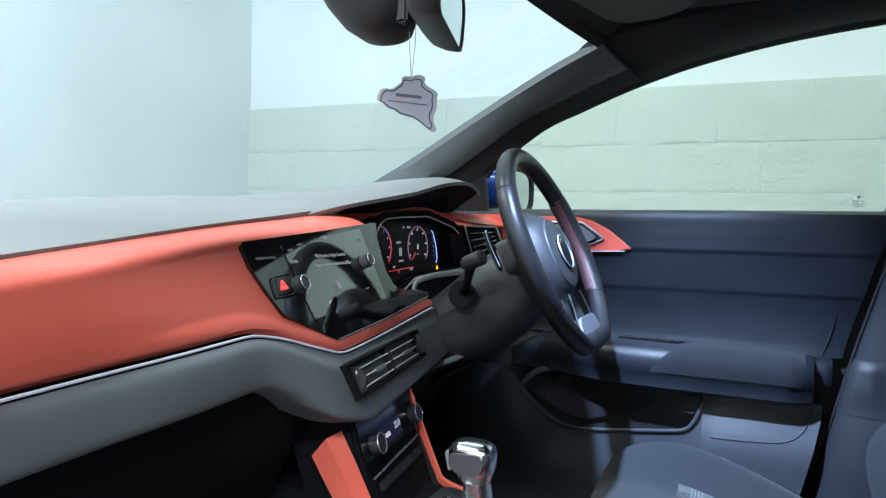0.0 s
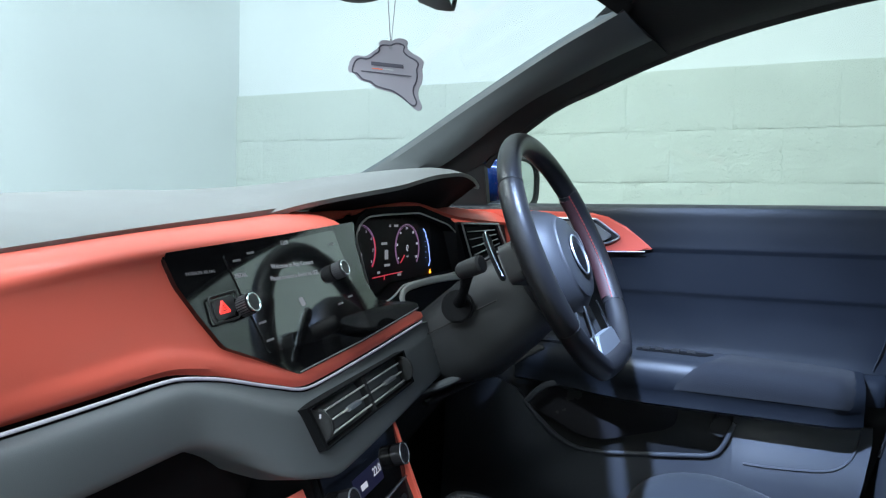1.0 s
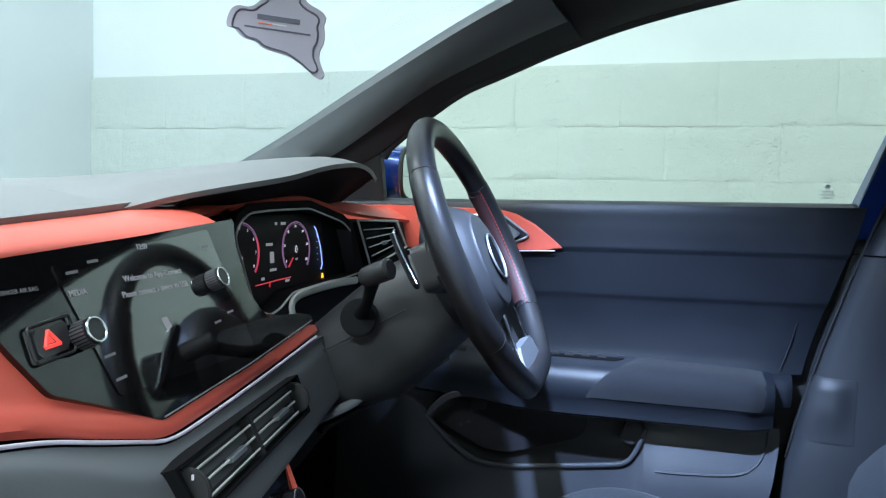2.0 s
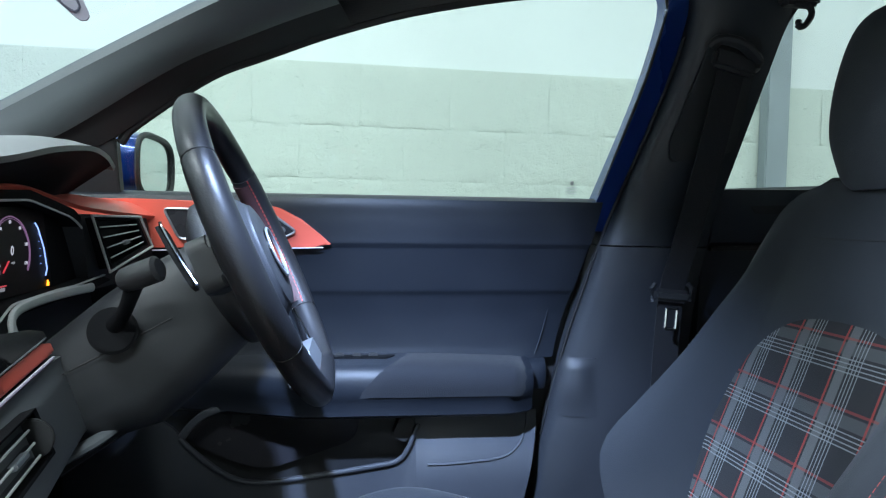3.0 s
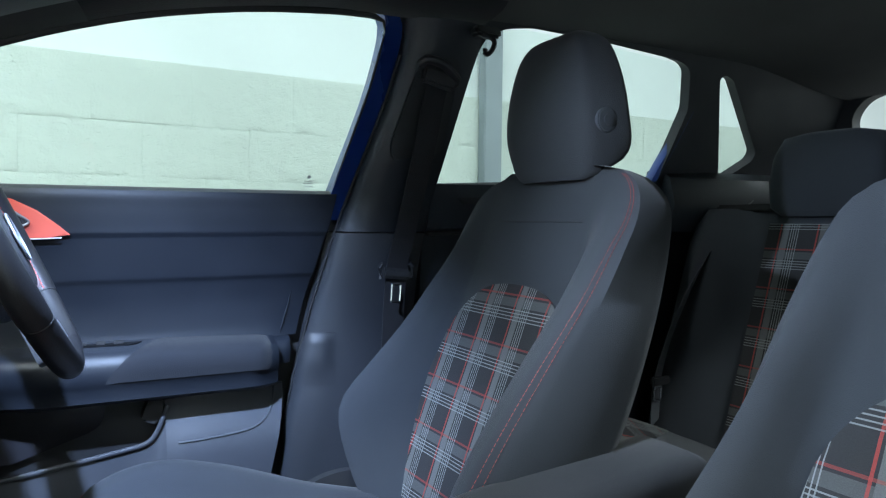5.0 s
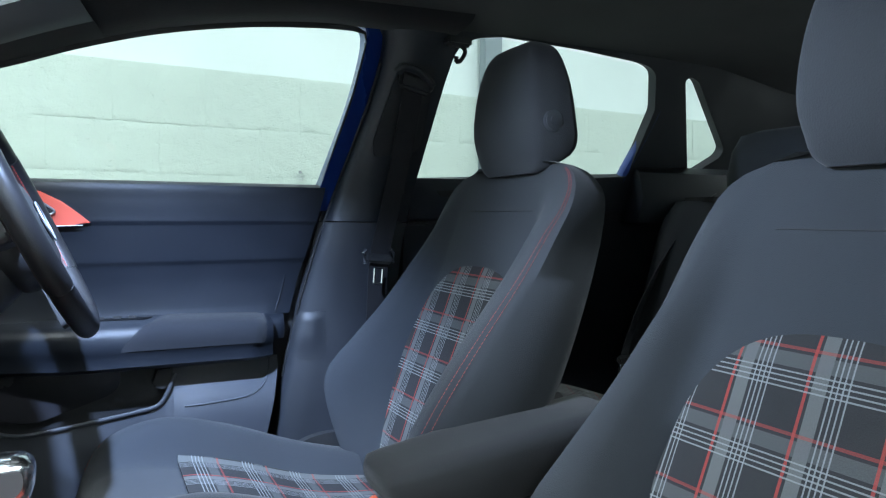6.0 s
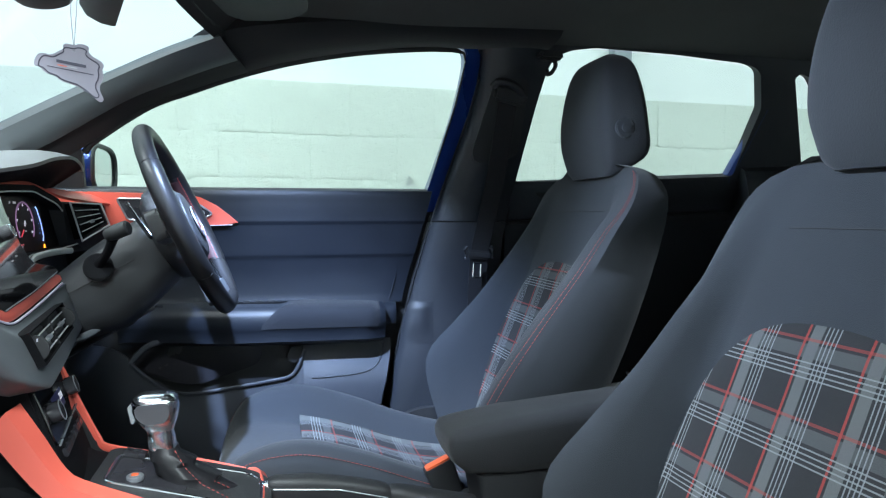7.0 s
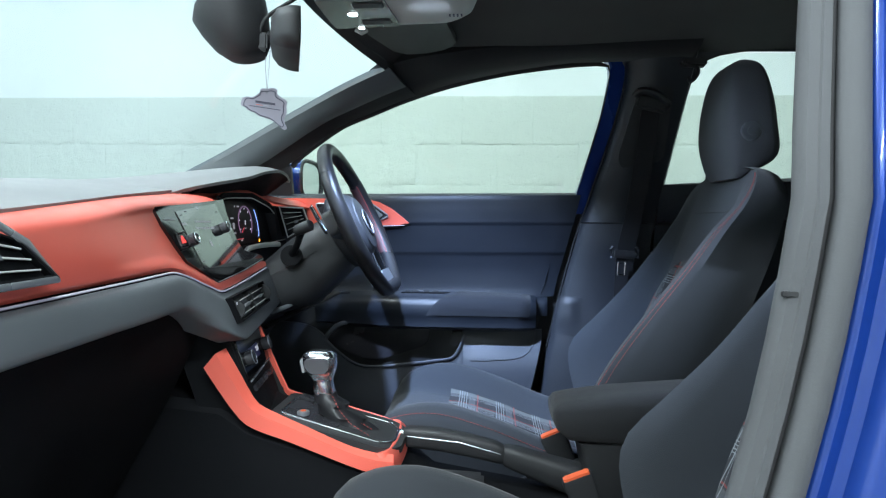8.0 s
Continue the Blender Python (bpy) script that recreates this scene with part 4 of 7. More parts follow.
# light trim beneath the instruments, over the column
bm = B()
tube(bm, resample([clus(y, z, -0.006) for y, z in ((0.317, 0.853), (0.309, 0.872), (0.322, 0.886), (0.365, 0.892), (0.444, 0.894), (0.52, 0.893))], 30), 0.0062, 8, 0.6, (1, 0, 0))
piece("lower_bezel_trim", bm, M_RIM, dash, "pale grey lower bezel trim")
bm = B()
slab(bm, [(-0.375, y, z) for y, z in ((0.20, 0.865), (0.60, 0.905), (0.66, 0.80), (0.20, 0.80))], (-0.02, 0, 0))
piece("bezel_recess", bm, M_PLASTIC, dash)

HOOD = [(0.0, 0.997), (0.06, 1.014), (0.15, 1.036), (0.21, 1.049), (0.30, 1.066), (0.36, 1.077), (0.43, 1.086), (0.50, 1.090), (0.55, 1.083), (0.575, 1.070)]
ARCH = [(0.140, (-0.390, 0.996)), (0.180, (-0.390, 1.000)), (0.206, (-0.388, 1.004)), (0.237, (-0.387, 1.009)), (0.319, (-0.384, 1.018)), (0.421, (-0.379, 1.023)), (0.531, (-0.360, 1.004)), (0.60, (-0.330, 0.996)), (0.69, (-0.295, 0.990))]


def hood_lip(y):
    f = smooth(0.03, 0.28, y)
    return (curve_at(LIP, y)[0] - 0.012 * (1 - smooth(0.0, 0.10, y))) * (1 - f) - 0.326 * f, curve_at(HOOD, y)


def hood(u, v):
    y = 0.575 * u
    x0, z = hood_lip(y)
    x = x0 + (-0.85 - x0) * v
    edge = -0.010 * (1 - smooth(0.0, 0.08, v))
    low = curve_at(LIP, y)[1] + 0.02
    return (x, y + 0.02 * v * smooth(0.8, 1, u), z + edge - (z - low) * smooth(0.05, 1, v) * 0.9)


bm = B()
sheet(bm, hood, 48, 20, 0.007)
piece("cluster_hood", bm, M_SOFT, dash, "arched soft hood over the instruments", 60)


def visor_under(u, v):
    """Underside of the hood, back to the red band over the instruments; covers its shaded part."""
    y = 0.15 + 0.412 * u
    x0, z = hood_lip(y)
    ax, az = curve_at(ARCH, y)
    w = 0.15 + 0.85 * smooth(0.47, 0.58, y) + 0.35 * (1 - smooth(0.17, 0.24, y))
    return (x0 - 0.004 + (ax - 0.044 * w - x0) * v, y, z - 0.014 + (az + 0.020 * w - z + 0.014) * v)


bm = B()
sheet(bm, visor_under, 30, 8, 0.004)
piece("hood_lining", bm, M_SHADED_BLACK, dash, "matt black hood lining, spread over red that the hood shades")
bm = B()


def red_arch(u, v):
    y = 0.140 + 0.55 * u
    ax, az = curve_at(ARCH, y)
    # Red is thinned under the hood so black stands for its shade there.
    w = 0.15 + 0.85 * smooth(0.47, 0.58, y) + 0.35 * (1 - smooth(0.17, 0.24, y))
    return (ax - 0.050 * v * w, y, az + 0.022 * math.sin(v * math.pi / 2) * w)


sheet(bm, red_arch, 40, 6, 0.006)
piece("red_fascia", bm, M_RED, dash, "coral red strip above the instruments", 60)
bm = B()
slab(bm, [(x, y, z) for x, y, z in ((-0.360, 0.540, 0.992), (-0.310, 0.67, 0.990), (-0.300, 0.69, 0.90), (-0.352, 0.55, 0.885))], (-0.05, 0, 0))
piece("end_panel", bm, M_PLASTIC, dash)


def air_vent(name, corners, normal, slats, tabs, divider, wheels, label):
    """Corners: top left, top right, bottom right, bottom left of the opening."""
    P = [Vector(c) for c in corners]
    n = Vector(normal).normalized()

    def at(u, v, d=0.0):
        return (P[0] * (1 - u) + P[1] * u) * (1 - v) + (P[3] * (1 - u) + P[2] * u) * v + n * d

    bm = B()
    o = [at(u, v, 0.003) for u, v in ((-0.016, -0.035), (1.016, -0.035), (1.016, 1.035), (-0.016, 1.035))]
    i = [at(u, v, 0.002) for u, v in ((0.008, 0.02), (0.992, 0.02), (0.992, 0.98), (0.008, 0.98))]
    b = [at(u, v, -0.03) for u, v in ((0.008, 0.02), (0.992, 0.02), (0.992, 0.98), (0.008, 0.98))]
    ob_ = [at(u, v, -0.032) for u, v in ((-0.016, -0.035), (1.016, -0.035), (1.016, 1.035), (-0.016, 1.035))]
    loft(bm, [ob_, o, i, b], closed=True, caps=True)
    body_ = piece(name, bm, M_SHADED_BLACK, dash, label, 30)
    spans = ((0.05, 0.95),) if not divider else ((0.09, 0.485), (0.515, 0.91))
    for a, c in spans:
        for k in range(slats):
            v = (k + 0.75) / (slats + 0.5)
            bm = B()
            q = [at(a, v, 0.0), at(c, v, 0.0), at(c, v + 0.05, -0.018), at(a, v + 0.05, -0.018)]
            d = (P[3] - P[0]).normalized() * 0.0022
            slab(bm, q, d)
            piece("slat", bm, M_GLOSS, body_)
            # Pale bar on the edge: light the slat reflects, given as colour.
            bm = B()
            tube(bm, [at(a, v, 0.0008) + d * 0.5, at(c, v, 0.0008) + d * 0.5], 0.0011, 6)
            piece("slat_edge", bm, M_RIM, body_, "pale slat edge with its shine put into the colour")
        for k in range(7):
            u = a + (c - a) * (k + 0.5) / 7
            bm = B()
            slab(bm, [at(u, 0.06, -0.02), at(u, 0.94, -0.02), at(u, 0.94, -0.03), at(u, 0.06, -0.03)], (P[1] - P[0]).normalized() * 0.0015)
            piece("fin", bm, M_SHADED_BLACK, body_)
        if tabs:
            bm = B()
            u = (a + c) / 2 + 0.04
            v = (slats // 2 + 0.75) / (slats + 0.5)
            slab(bm, [at(u - 0.06, v - 0.02, 0.004), at(u + 0.06, v - 0.02, 0.004), at(u + 0.06, v + 0.10, 0.004), at(u - 0.06, v + 0.10, 0.004)], -n * 0.006, 0.001)
            piece("vent_tab", bm, M_SILVER, body_, "silver adjuster tab")
    if divider:
        bm = B()
        slab(bm, [at(0.485, 0.0, 0.002), at(0.515, 0.0, 0.002), at(0.515, 1.0, 0.002), at(0.485, 1.0, 0.002)], -n * 0.02, 0.001)
        piece("vent_divider", bm, M_PLASTIC, body_)
    for u in wheels:
        bm = B()
        c = at(u, 0.5, -0.004)
        ax = (P[1] - P[0]).normalized()
        m = Matrix.Translation(c) @ ax.to_track_quat("Z", "Y").to_matrix().to_4x4()
        disc(bm, m, 0.017, 0.005, 28, 0.001)
        piece("thumbwheel", bm, M_PLASTIC, body_)
        # White ticks, made bright by a glow of their own; they are not lit.
        bm = B()
        for k in range(5):
            rbox(bm, (0.0016, 0.004, 0.0022), Matrix.Translation(at(u, 0.28 + 0.11 * k, 0.0105 - 0.0035 * abs(k - 2))) @ m.to_3x3().to_4x4(), 0)
        piece("wheel_mark", bm, M_UI, body_)
    return body_


air_vent("air_vent", [vface(-0.108, 0.822, 0.003), vface(0.140, 0.828, 0.003), vface(0.145, 0.790, 0.003), vface(-0.094, 0.782, 0.003)], VN, 3, True, True, (0.04, 0.96), "black twin centre air vent with silver tabs")
air_vent("air_vent", [(-0.252, -0.69, 0.955), (-0.249, -0.590, 0.930), (-0.242, -0.548, 0.894), (-0.242, -0.69, 0.891)], (1, 0, 0.28), 3, True, False, (), "side air vent with grey frame")
# Black plate ahead of the red fascia, in place of the vent's shaded depth.
bm = B()
slab(bm, [(-0.2560, -0.69, 0.952), (-0.2530, -0.590, 0.927), (-0.2460, -0.548, 0.891), (-0.2460, -0.69, 0.888)], (-0.02, 0, 0))
piece("vent_back", bm, M_SHADED_BLACK, dash, "black plate standing in for the vent's shaded depth")
bm = B()
tube(bm, [(-0.252, -0.69, 0.967), (-0.249, -0.612, 0.945), (-0.246, -0.578, 0.928), (-0.240, -0.540, 0.890), (-0.240, -0.69, 0.887)], 0.0042, 8, 0.6, (1, 0, 0))
piece("vent_frame", bm, M_SILVER, dash, "grey metallic vent frame")
air_vent("air_vent", [(-0.344, 0.543, 0.986), (-0.312, 0.622, 0.985), (-0.301, 0.636, 0.947), (-0.328, 0.562, 0.919)], (1, -0.41, 0.15), 4, True, False, (), "driver's side air vent with silver frame")
bm = B()
tube(bm, [(-0.344, 0.535, 0.990), (-0.307, 0.629, 0.989), (-0.294, 0.646, 0.944), (-0.327, 0.555, 0.911)], 0.0022, 8, 1, (1, 0, 0), ring=True)
piece("vent_frame", bm, M_RIM, dash, "silver vent frame")

# centre stack: climate panel
CN = Vector((1, 0.14, 0.35)).normalized()


def cface(y, z, lift=0.0):
    return Vector((-0.232 - 0.14 * (y - 0.017) - 0.35 * (z - 0.712), y, z)) + CN * lift


def on_c(y, z, lift=0.0):
    e1 = Vector((-0.14, 1, 0)).normalized()
    m = Matrix((e1, CN.cross(e1), CN)).transposed().to_4x4()
    m.translation = cface(y, z, lift)
    return m


bm = B()
slab(bm, [cface(y, z) for y, z in ((-0.092, 0.790), (0.135, 0.795), (0.125, 0.58), (-0.090, 0.58))], (-0.10, 0, 0), 0.004)
stack = piece("climate_surround", bm, M_SHADED_BLACK, dash, "black centre stack")
bm = B()
slab(bm, [cface(y, z, 0.003) for y, z in rounded([(-0.085, 0.752), (0.118, 0.757), (0.112, 0.680), (-0.080, 0.676)], 0.008)], CN * -0.004, 0.0015)
clim = piece("climate_panel", bm, M_GLOSS, stack, "gloss black climate control panel")
for y in (-0.054, 0.092):
    bm = B()
    disc(bm, on_c(y, 0.711, 0.010), 0.0135, 0.015, 32, 0.002)
    piece("temperature_knob", bm, M_TINT, stack, "black temperature knob with chrome ring")
    bm = B()
    tube(bm, [on_c(y, 0.711, 0.017) @ Vector((0.0130 * math.cos(q), 0.0130 * math.sin(q), 0)) for q in (2 * math.pi * j / 36 for j in range(36))], 0.0008, 6, 1, tuple(CN), ring=True)
    piece("knob_ring", bm, M_SILVER, stack)
words("climate_number", "22.0", on_c(0.036, 0.713, 0.0036), 0.013, M_UI, stack)
bm = B()
rbox(bm, (0.016, 0.006, 0.0006), on_c(-0.002, 0.709, 0.0036), 0)
piece("climate_mark", bm, M_UI, stack)
bm = B()
rbox(bm, (0.075, 0.024, 0.0004), on_c(0.012, 0.711, 0.0032), 0)
piece("climate_window", bm, glow("climate_backlight", (0.02, 0.02, 0.12), 0.15), stack)
for y, z in ((0.052, 0.726), (0.084, 0.7265)):
    bm = B()
    rbox(bm, (0.007, 0.0022, 0.001), on_c(y, z + 0.012, 0.001), 0)
    piece("heater_lamp", bm, M_LED_AMBER, stack, "amber seat heater lamp")
bm = B()
tube(bm, [cface(-0.075, 0.676, 0.004), cface(0.108, 0.681, 0.004)], 0.0014, 6)
piece("switch_row_edge", bm, M_SILVER, stack)
for k in range(6):
    bm = B()
    rbox(bm, (0.022, 0.012, 0.006), on_c(-0.050 + 0.026 * k, 0.662, 0.003), 0.0015)
    piece("switch", bm, M_TINT, stack)

# driver's side lower dash
def knee_r(u, v):
    y = 0.11 + 0.59 * u
    prof = [(0.0, (-0.330, 0.800)), (0.2, (-0.305, 0.785)), (0.45, (-0.29, 0.745)), (0.6, (-0.33, 0.69)), (1.0, (-0.52, 0.45))]
    x, z = curve_at(prof, v)
    return (x - 0.05 * smooth(0.5, 1.0, u), y, z)


bm = B()
sheet(bm, knee_r, 24, 16, -0.02)
piece("knee_panel", bm, M_PLASTIC, dash, "black knee panel under the column")
bm = B()
tube(bm, resample([(-0.285, 0.19, 0.752), (-0.255, 0.26, 0.760), (-0.235, 0.32, 0.768)], 12), [0.004 + 0.006 * math.sin(math.pi * i / 11) for i in range(12)], 10, 0.5)
piece("bonnet_handle", bm, M_GREY, dash, "grey moulded tray edge")
bm = B()
tube(bm, resample([(-0.31, 0.32, 0.71), (-0.24, 0.45, 0.745), (-0.20, 0.58, 0.765)], 12), 0.010, 10, 0.5)
piece("knee_edge", bm, M_PLASTIC, dash)

# ---- steering column ----
column = thing("steering_column", (-0.2, 0.357, 0.85), "black plastic steering column shroud with stalks", "steering column")
bm = B()
rings = []
for s, w, ut, ub in ((0.045, 0.058, 0.036, -0.080), (0.06, 0.068, 0.042, -0.090), (0.11, 0.076, 0.038, -0.110), (0.17, 0.080, 0.026, -0.130), (0.24, 0.084, 0.006, -0.120), (0.30, 0.086, -0.015, -0.11)):
    ring = []
    for j in range(28):
        q = 2 * math.pi * j / 28
        c, sn = math.cos(q), math.sin(q)
        r = w * abs(c) ** 0.6 * (1 if c > 0 else -1)
        u = (ut + ub) / 2 + (ut - ub) / 2 * abs(sn) ** 0.6 * (1 if sn > 0 else -1)
        ring.append(wp(r, u, -s))
    rings.append(ring)
loft(bm, rings)
piece("shroud", bm, M_COLUMN, column, "grained plastic shroud", 50)
bm = B()
tube(bm, [wp(-0.0865, -0.025, -0.10), wp(-0.0885, -0.03, -0.17), wp(-0.0905, -0.034, -0.24)], 0.0012, 6)
piece("shroud_joint", bm, M_RUBBER, column)
for side, nm in ((-1, "indicator_stalk"), (1, "wiper_stalk")):
    base = Vector((-0.232, 0.357 + side * 0.090, 0.880))
    end = Vector((-0.193, 0.357 + side * 0.153, 0.937))
    bm = B()
    mid = base.lerp(end, 0.55) + Vector((0.0, 0, -0.008))
    tube(bm, resample([base, mid, end], 14), [0.010 - 0.003 * math.sin(math.pi * i / 13) for i in range(14)], 12)
    piece(nm, bm, M_SHADED_BLACK, column, "black control stalk")
    bm = B()
    d = Vector((0.9, side * 0.25, 0.35)).normalized()
    tube(bm, [end - d * 0.016, end - d * 0.012, end, end + d * 0.022, end + d * 0.025], [0.009, 0.0115, 0.0125, 0.0125, 0.009], 16)
    piece("stalk_end", bm, M_PLASTIC, column, "barrel-shaped stalk end")
    bm = B()
    disc(bm, Matrix.Translation(base + Vector((0, side * 0.004, -0.004))) @ Vector((0.2, side, 0.2)).to_track_quat("Z", "Y").to_matrix().to_4x4(), 0.024, 0.010, 28, 0.003)
    piece("stalk_collar", bm, M_SHADED_BLACK, column, "round black collar")
    bm = B()
    slab(bm, [wp(side * r, u, -0.044 - 0.25 * u) for r, u in rounded([(0.126, 0.060), (0.138, 0.064), (0.165, 0.032), (0.184, -0.004), (0.177, -0.010), (0.157, 0.020), (0.132, 0.048)], 0.006)], WN * -0.005, 0.0015)
    piece("shift_paddle", bm, M_SHADED_BLACK, column, "shift paddle with silver edge")
    bm = B()
    tube(bm, resample([wp(side * 0.130, 0.065, -0.060), wp(side * 0.143, 0.061, -0.058), wp(side * 0.166, 0.032, -0.051), wp(side * 0.185, -0.003, -0.042)], 14), 0.0015, 6, 1, tuple(WN))
    piece("paddle_edge", bm, M_CHROME, column)

# ---- centre console ----
console = thing("centre_console", (0.0, 0.0, 0.3), "centre console with coral red trim round a black gear gate", "centre console")
bm = B()
rings = []
for x, zt, w in ((-0.62, 0.62, 0.100), (-0.36, 0.66, 0.100), (-0.25, 0.65, 0.104), (-0.20, 0.618, 0.106), (-0.10, 0.588, 0.108), (0.0, 0.556, 0.106), (0.04, 0.545, 0.098), (0.10, 0.50, 0.09), (0.30, 0.47, 0.085), (0.60, 0.46, 0.085)):
    rings.append([(x, -w + 0.006, 0.26), (x, -w + 0.006, zt - 0.024), (x, -w + 0.020, zt - 0.008), (x, w - 0.012, zt - 0.004), (x, w, zt - 0.02), (x, w, 0.26)])
loft(bm, rings)
piece("tunnel_cover", bm, M_SHADED_BLACK, console, "black plastic tunnel cover")


def trim_band(side):
    """Red band that runs down the stack and along the gear gate."""
    top = [(-0.240, 0.738), (-0.216, 0.698), (-0.192, 0.656), (-0.172, 0.639), (-0.10, 0.608), (-0.03, 0.579), (0.015, 0.568), (0.045, 0.566)]
    low = [(-0.270, 0.708), (-0.246, 0.672), (-0.216, 0.632), (-0.190, 0.610), (-0.12, 0.586), (-0.03, 0.553), (0.02, 0.538), (0.052, 0.534)]
    a = resample([(x, side * 0.100 + 0.006, z) for x, z in top], 30)
    b = resample([(x, side * 0.120 + 0.006, z) for x, z in low], 30)
    rings = []
    for p, q in zip(a, b):
        m = p.lerp(q, 0.35) + Vector((0, side * 0.011, 0.004))
        rings.append([p, m, q, q + Vector((0, -side * 0.012, -0.002)), p + Vector((-0.004, -side * 0.004, -0.010))])
    return rings


bm = B()
loft(bm, trim_band(-1))
piece("red_trim", bm, M_RED, console, "coral red satin side trim", 50)
bm = B()
tube(bm, resample([(-0.258, 0.118, 0.742), (-0.226, 0.116, 0.672), (-0.202, 0.112, 0.626), (-0.186, 0.109, 0.612), (-0.10, 0.106, 0.592), (-0.03, 0.104, 0.574), (0.012, 0.096, 0.564)], 40), 0.0042, 8, 1.6)
piece("red_trim", bm, M_RED, console, "thin coral red edge on the driver's side")
bm = B()
loft(bm, [[(x, 0.108, z), (x, 0.116, z), (x, 0.116, 0.50), (x, 0.108, 0.50)] for x, z in ((-0.262, 0.742), (-0.230, 0.672), (-0.206, 0.626), (-0.188, 0.612), (-0.10, 0.592), (-0.03, 0.572), (0.012, 0.562))])
piece("side_panel", bm, M_PLASTIC, console)
bm = B()
rings = []
for k in range(17):
    q = math.pi * (k / 16 - 0.5)
    y = 0.102 * math.sin(q)
    rr = abs(math.cos(q)) ** 0.5
    rings.append([(0.018 + 0.022 * rr, y * 0.98, 0.569), (0.024 + 0.026 * rr, y * 1.06, 0.560), (0.026 + 0.028 * rr, y * 1.16, 0.534), (0.010, y * 1.02, 0.534), (0.010, y * 0.95, 0.562)])
loft(bm, rings)
piece("red_trim", bm, M_RED, console, "coral red rear end of the trim", 50)
bm = B()
slab(bm, [(x, y, 0.618 - (x + 0.175) * 0.255 + 0.004) for x, y in rounded([(-0.175, -0.086), (0.03, -0.082), (0.052, -0.05), (0.052, 0.05), (0.03, 0.082), (-0.175, 0.086)], 0.02)], (0, 0, -0.012), 0.002)
piece("gear_gate", bm, M_PLASTIC, console, "black gear gate surround")


def gz(x, lift=0.0):
    return 0.618 - (x + 0.175) * 0.255 + 0.005 + lift


bm = B()
tube(bm, [(x, y, gz(x)) for x, y in rounded([(-0.160, -0.052), (0.02, -0.060), (0.038, -0.035), (0.038, 0.035), (0.02, 0.060), (-0.160, 0.052)], 0.012)], 0.0022, 8, ring=True)
piece("gate_rim", bm, M_CHROME, console, "satin chrome rim")
bm = B()
slab(bm, [(x, y, gz(x)) for x, y in rounded([(-0.155, -0.045), (-0.06, -0.047), (-0.06, 0.047), (-0.155, 0.045)], 0.01)], (0, 0, -0.004), 0.001)
piece("selector_plate", bm, M_TINT, console)
bm = B()
disc(bm, pose(-0.125, -0.03, gz(-0.125, 0.003)), 0.011, 0.008, 24, 0.0015)
piece("start_button", bm, M_SILVER, console, "round silver start button")
bm = B()
disc(bm, pose(-0.125, -0.03, gz(-0.125, 0.0075)), 0.005, 0.001, 20)
piece("button_dot", bm, M_BUCKLE, console)
for y in (0.055, 0.066):
    bm = B()
    rbox(bm, (0.03, 0.012, 0.006), pose(-0.14, y, gz(-0.14, 0.003), 0, 14, 0), 0.001)
    piece("switch", bm, M_TINT, console)
bm = B()
rbox(bm, (0.10, 0.08, 0.02), pose(0.145, -0.01, 0.49, 0, 3, 0), 0.006)
piece("cup_tray", bm, M_PLASTIC, console)
for k in range(3):
    bm = B()
    disc(bm, pose(0.115 + 0.02 * k, -0.055 + 0.012 * k, 0.503), 0.008, 0.010, 18, 0.002)
    piece("tray_button", bm, M_TINT, console)

# ---- gear selector ----
gear = thing("gear_selector", (-0.06, 0.0, 0.58), "gear selector with silver-topped knob and black leather boot", "gear lever")
LEV = [Vector(p) for p in ((-0.045, 0, 0.575), (-0.072, 0, 0.612), (-0.090, 0, 0.632), (-0.097, 0, 0.665), (-0.100, 0, 0.700))]
bm = B()
rings = []
for z, cx, rx, ry in ((0.560, -0.030, 0.062, 0.040), (0.572, -0.040, 0.058, 0.038), (0.585, -0.060, 0.040, 0.032), (0.592, -0.062, 0.044, 0.034), (0.604, -0.080, 0.028, 0.025), (0.612, -0.082, 0.031, 0.027), (0.622, -0.092, 0.021, 0.020), (0.632, -0.094, 0.019, 0.018)):
    rings.append([(cx + rx * math.cos(q) * (1 + 0.06 * math.sin(5 * q + z * 300)), ry * math.sin(q) * (1 + 0.06 * math.cos(4 * q + z * 200)), z - 0.255 * (cx + rx * math.cos(q) + 0.06) * (0.632 - z) / 0.07) for q in (2 * math.pi * j / 26 for j in range(26))])
loft(bm, rings)
piece("boot", bm, M_LEATHER, gear, "creased black leather boot", 60)
bm = B()
for sgn in (-0.3, 0.3):
    dashes(bm, [(-0.075 - 0.002, sgn * 0.02 - 0.012, 0.628), (-0.062, sgn * 0.03 - 0.02, 0.606), (-0.040, sgn * 0.05 - 0.03, 0.588), (0.0, sgn * 0.06 - 0.034, 0.566)], 0.004, 0.003, 0.0007)
piece("stitching", bm, M_STITCH, gear, "red stitching on the boot")


def knob_ring(z, cx, rx, ry):
    return [(cx + rx * (abs(math.cos(q)) ** 0.7) * (1 if math.cos(q) > 0 else -1), ry * (abs(math.sin(q)) ** 0.7) * (1 if math.sin(q) > 0 else -1), z) for q in (2 * math.pi * j / 28 for j in range(28))]


bm = B()
loft(bm, [knob_ring(z, cx, rx, ry) for z, cx, rx, ry in ((0.626, -0.094, 0.016, 0.016), (0.632, -0.095, 0.019, 0.018), (0.650, -0.097, 0.017, 0.017), (0.656, -0.098, 0.018, 0.018))])
piece("knob_collar", bm, M_CHROME, gear, "silver collar")
bm = B()
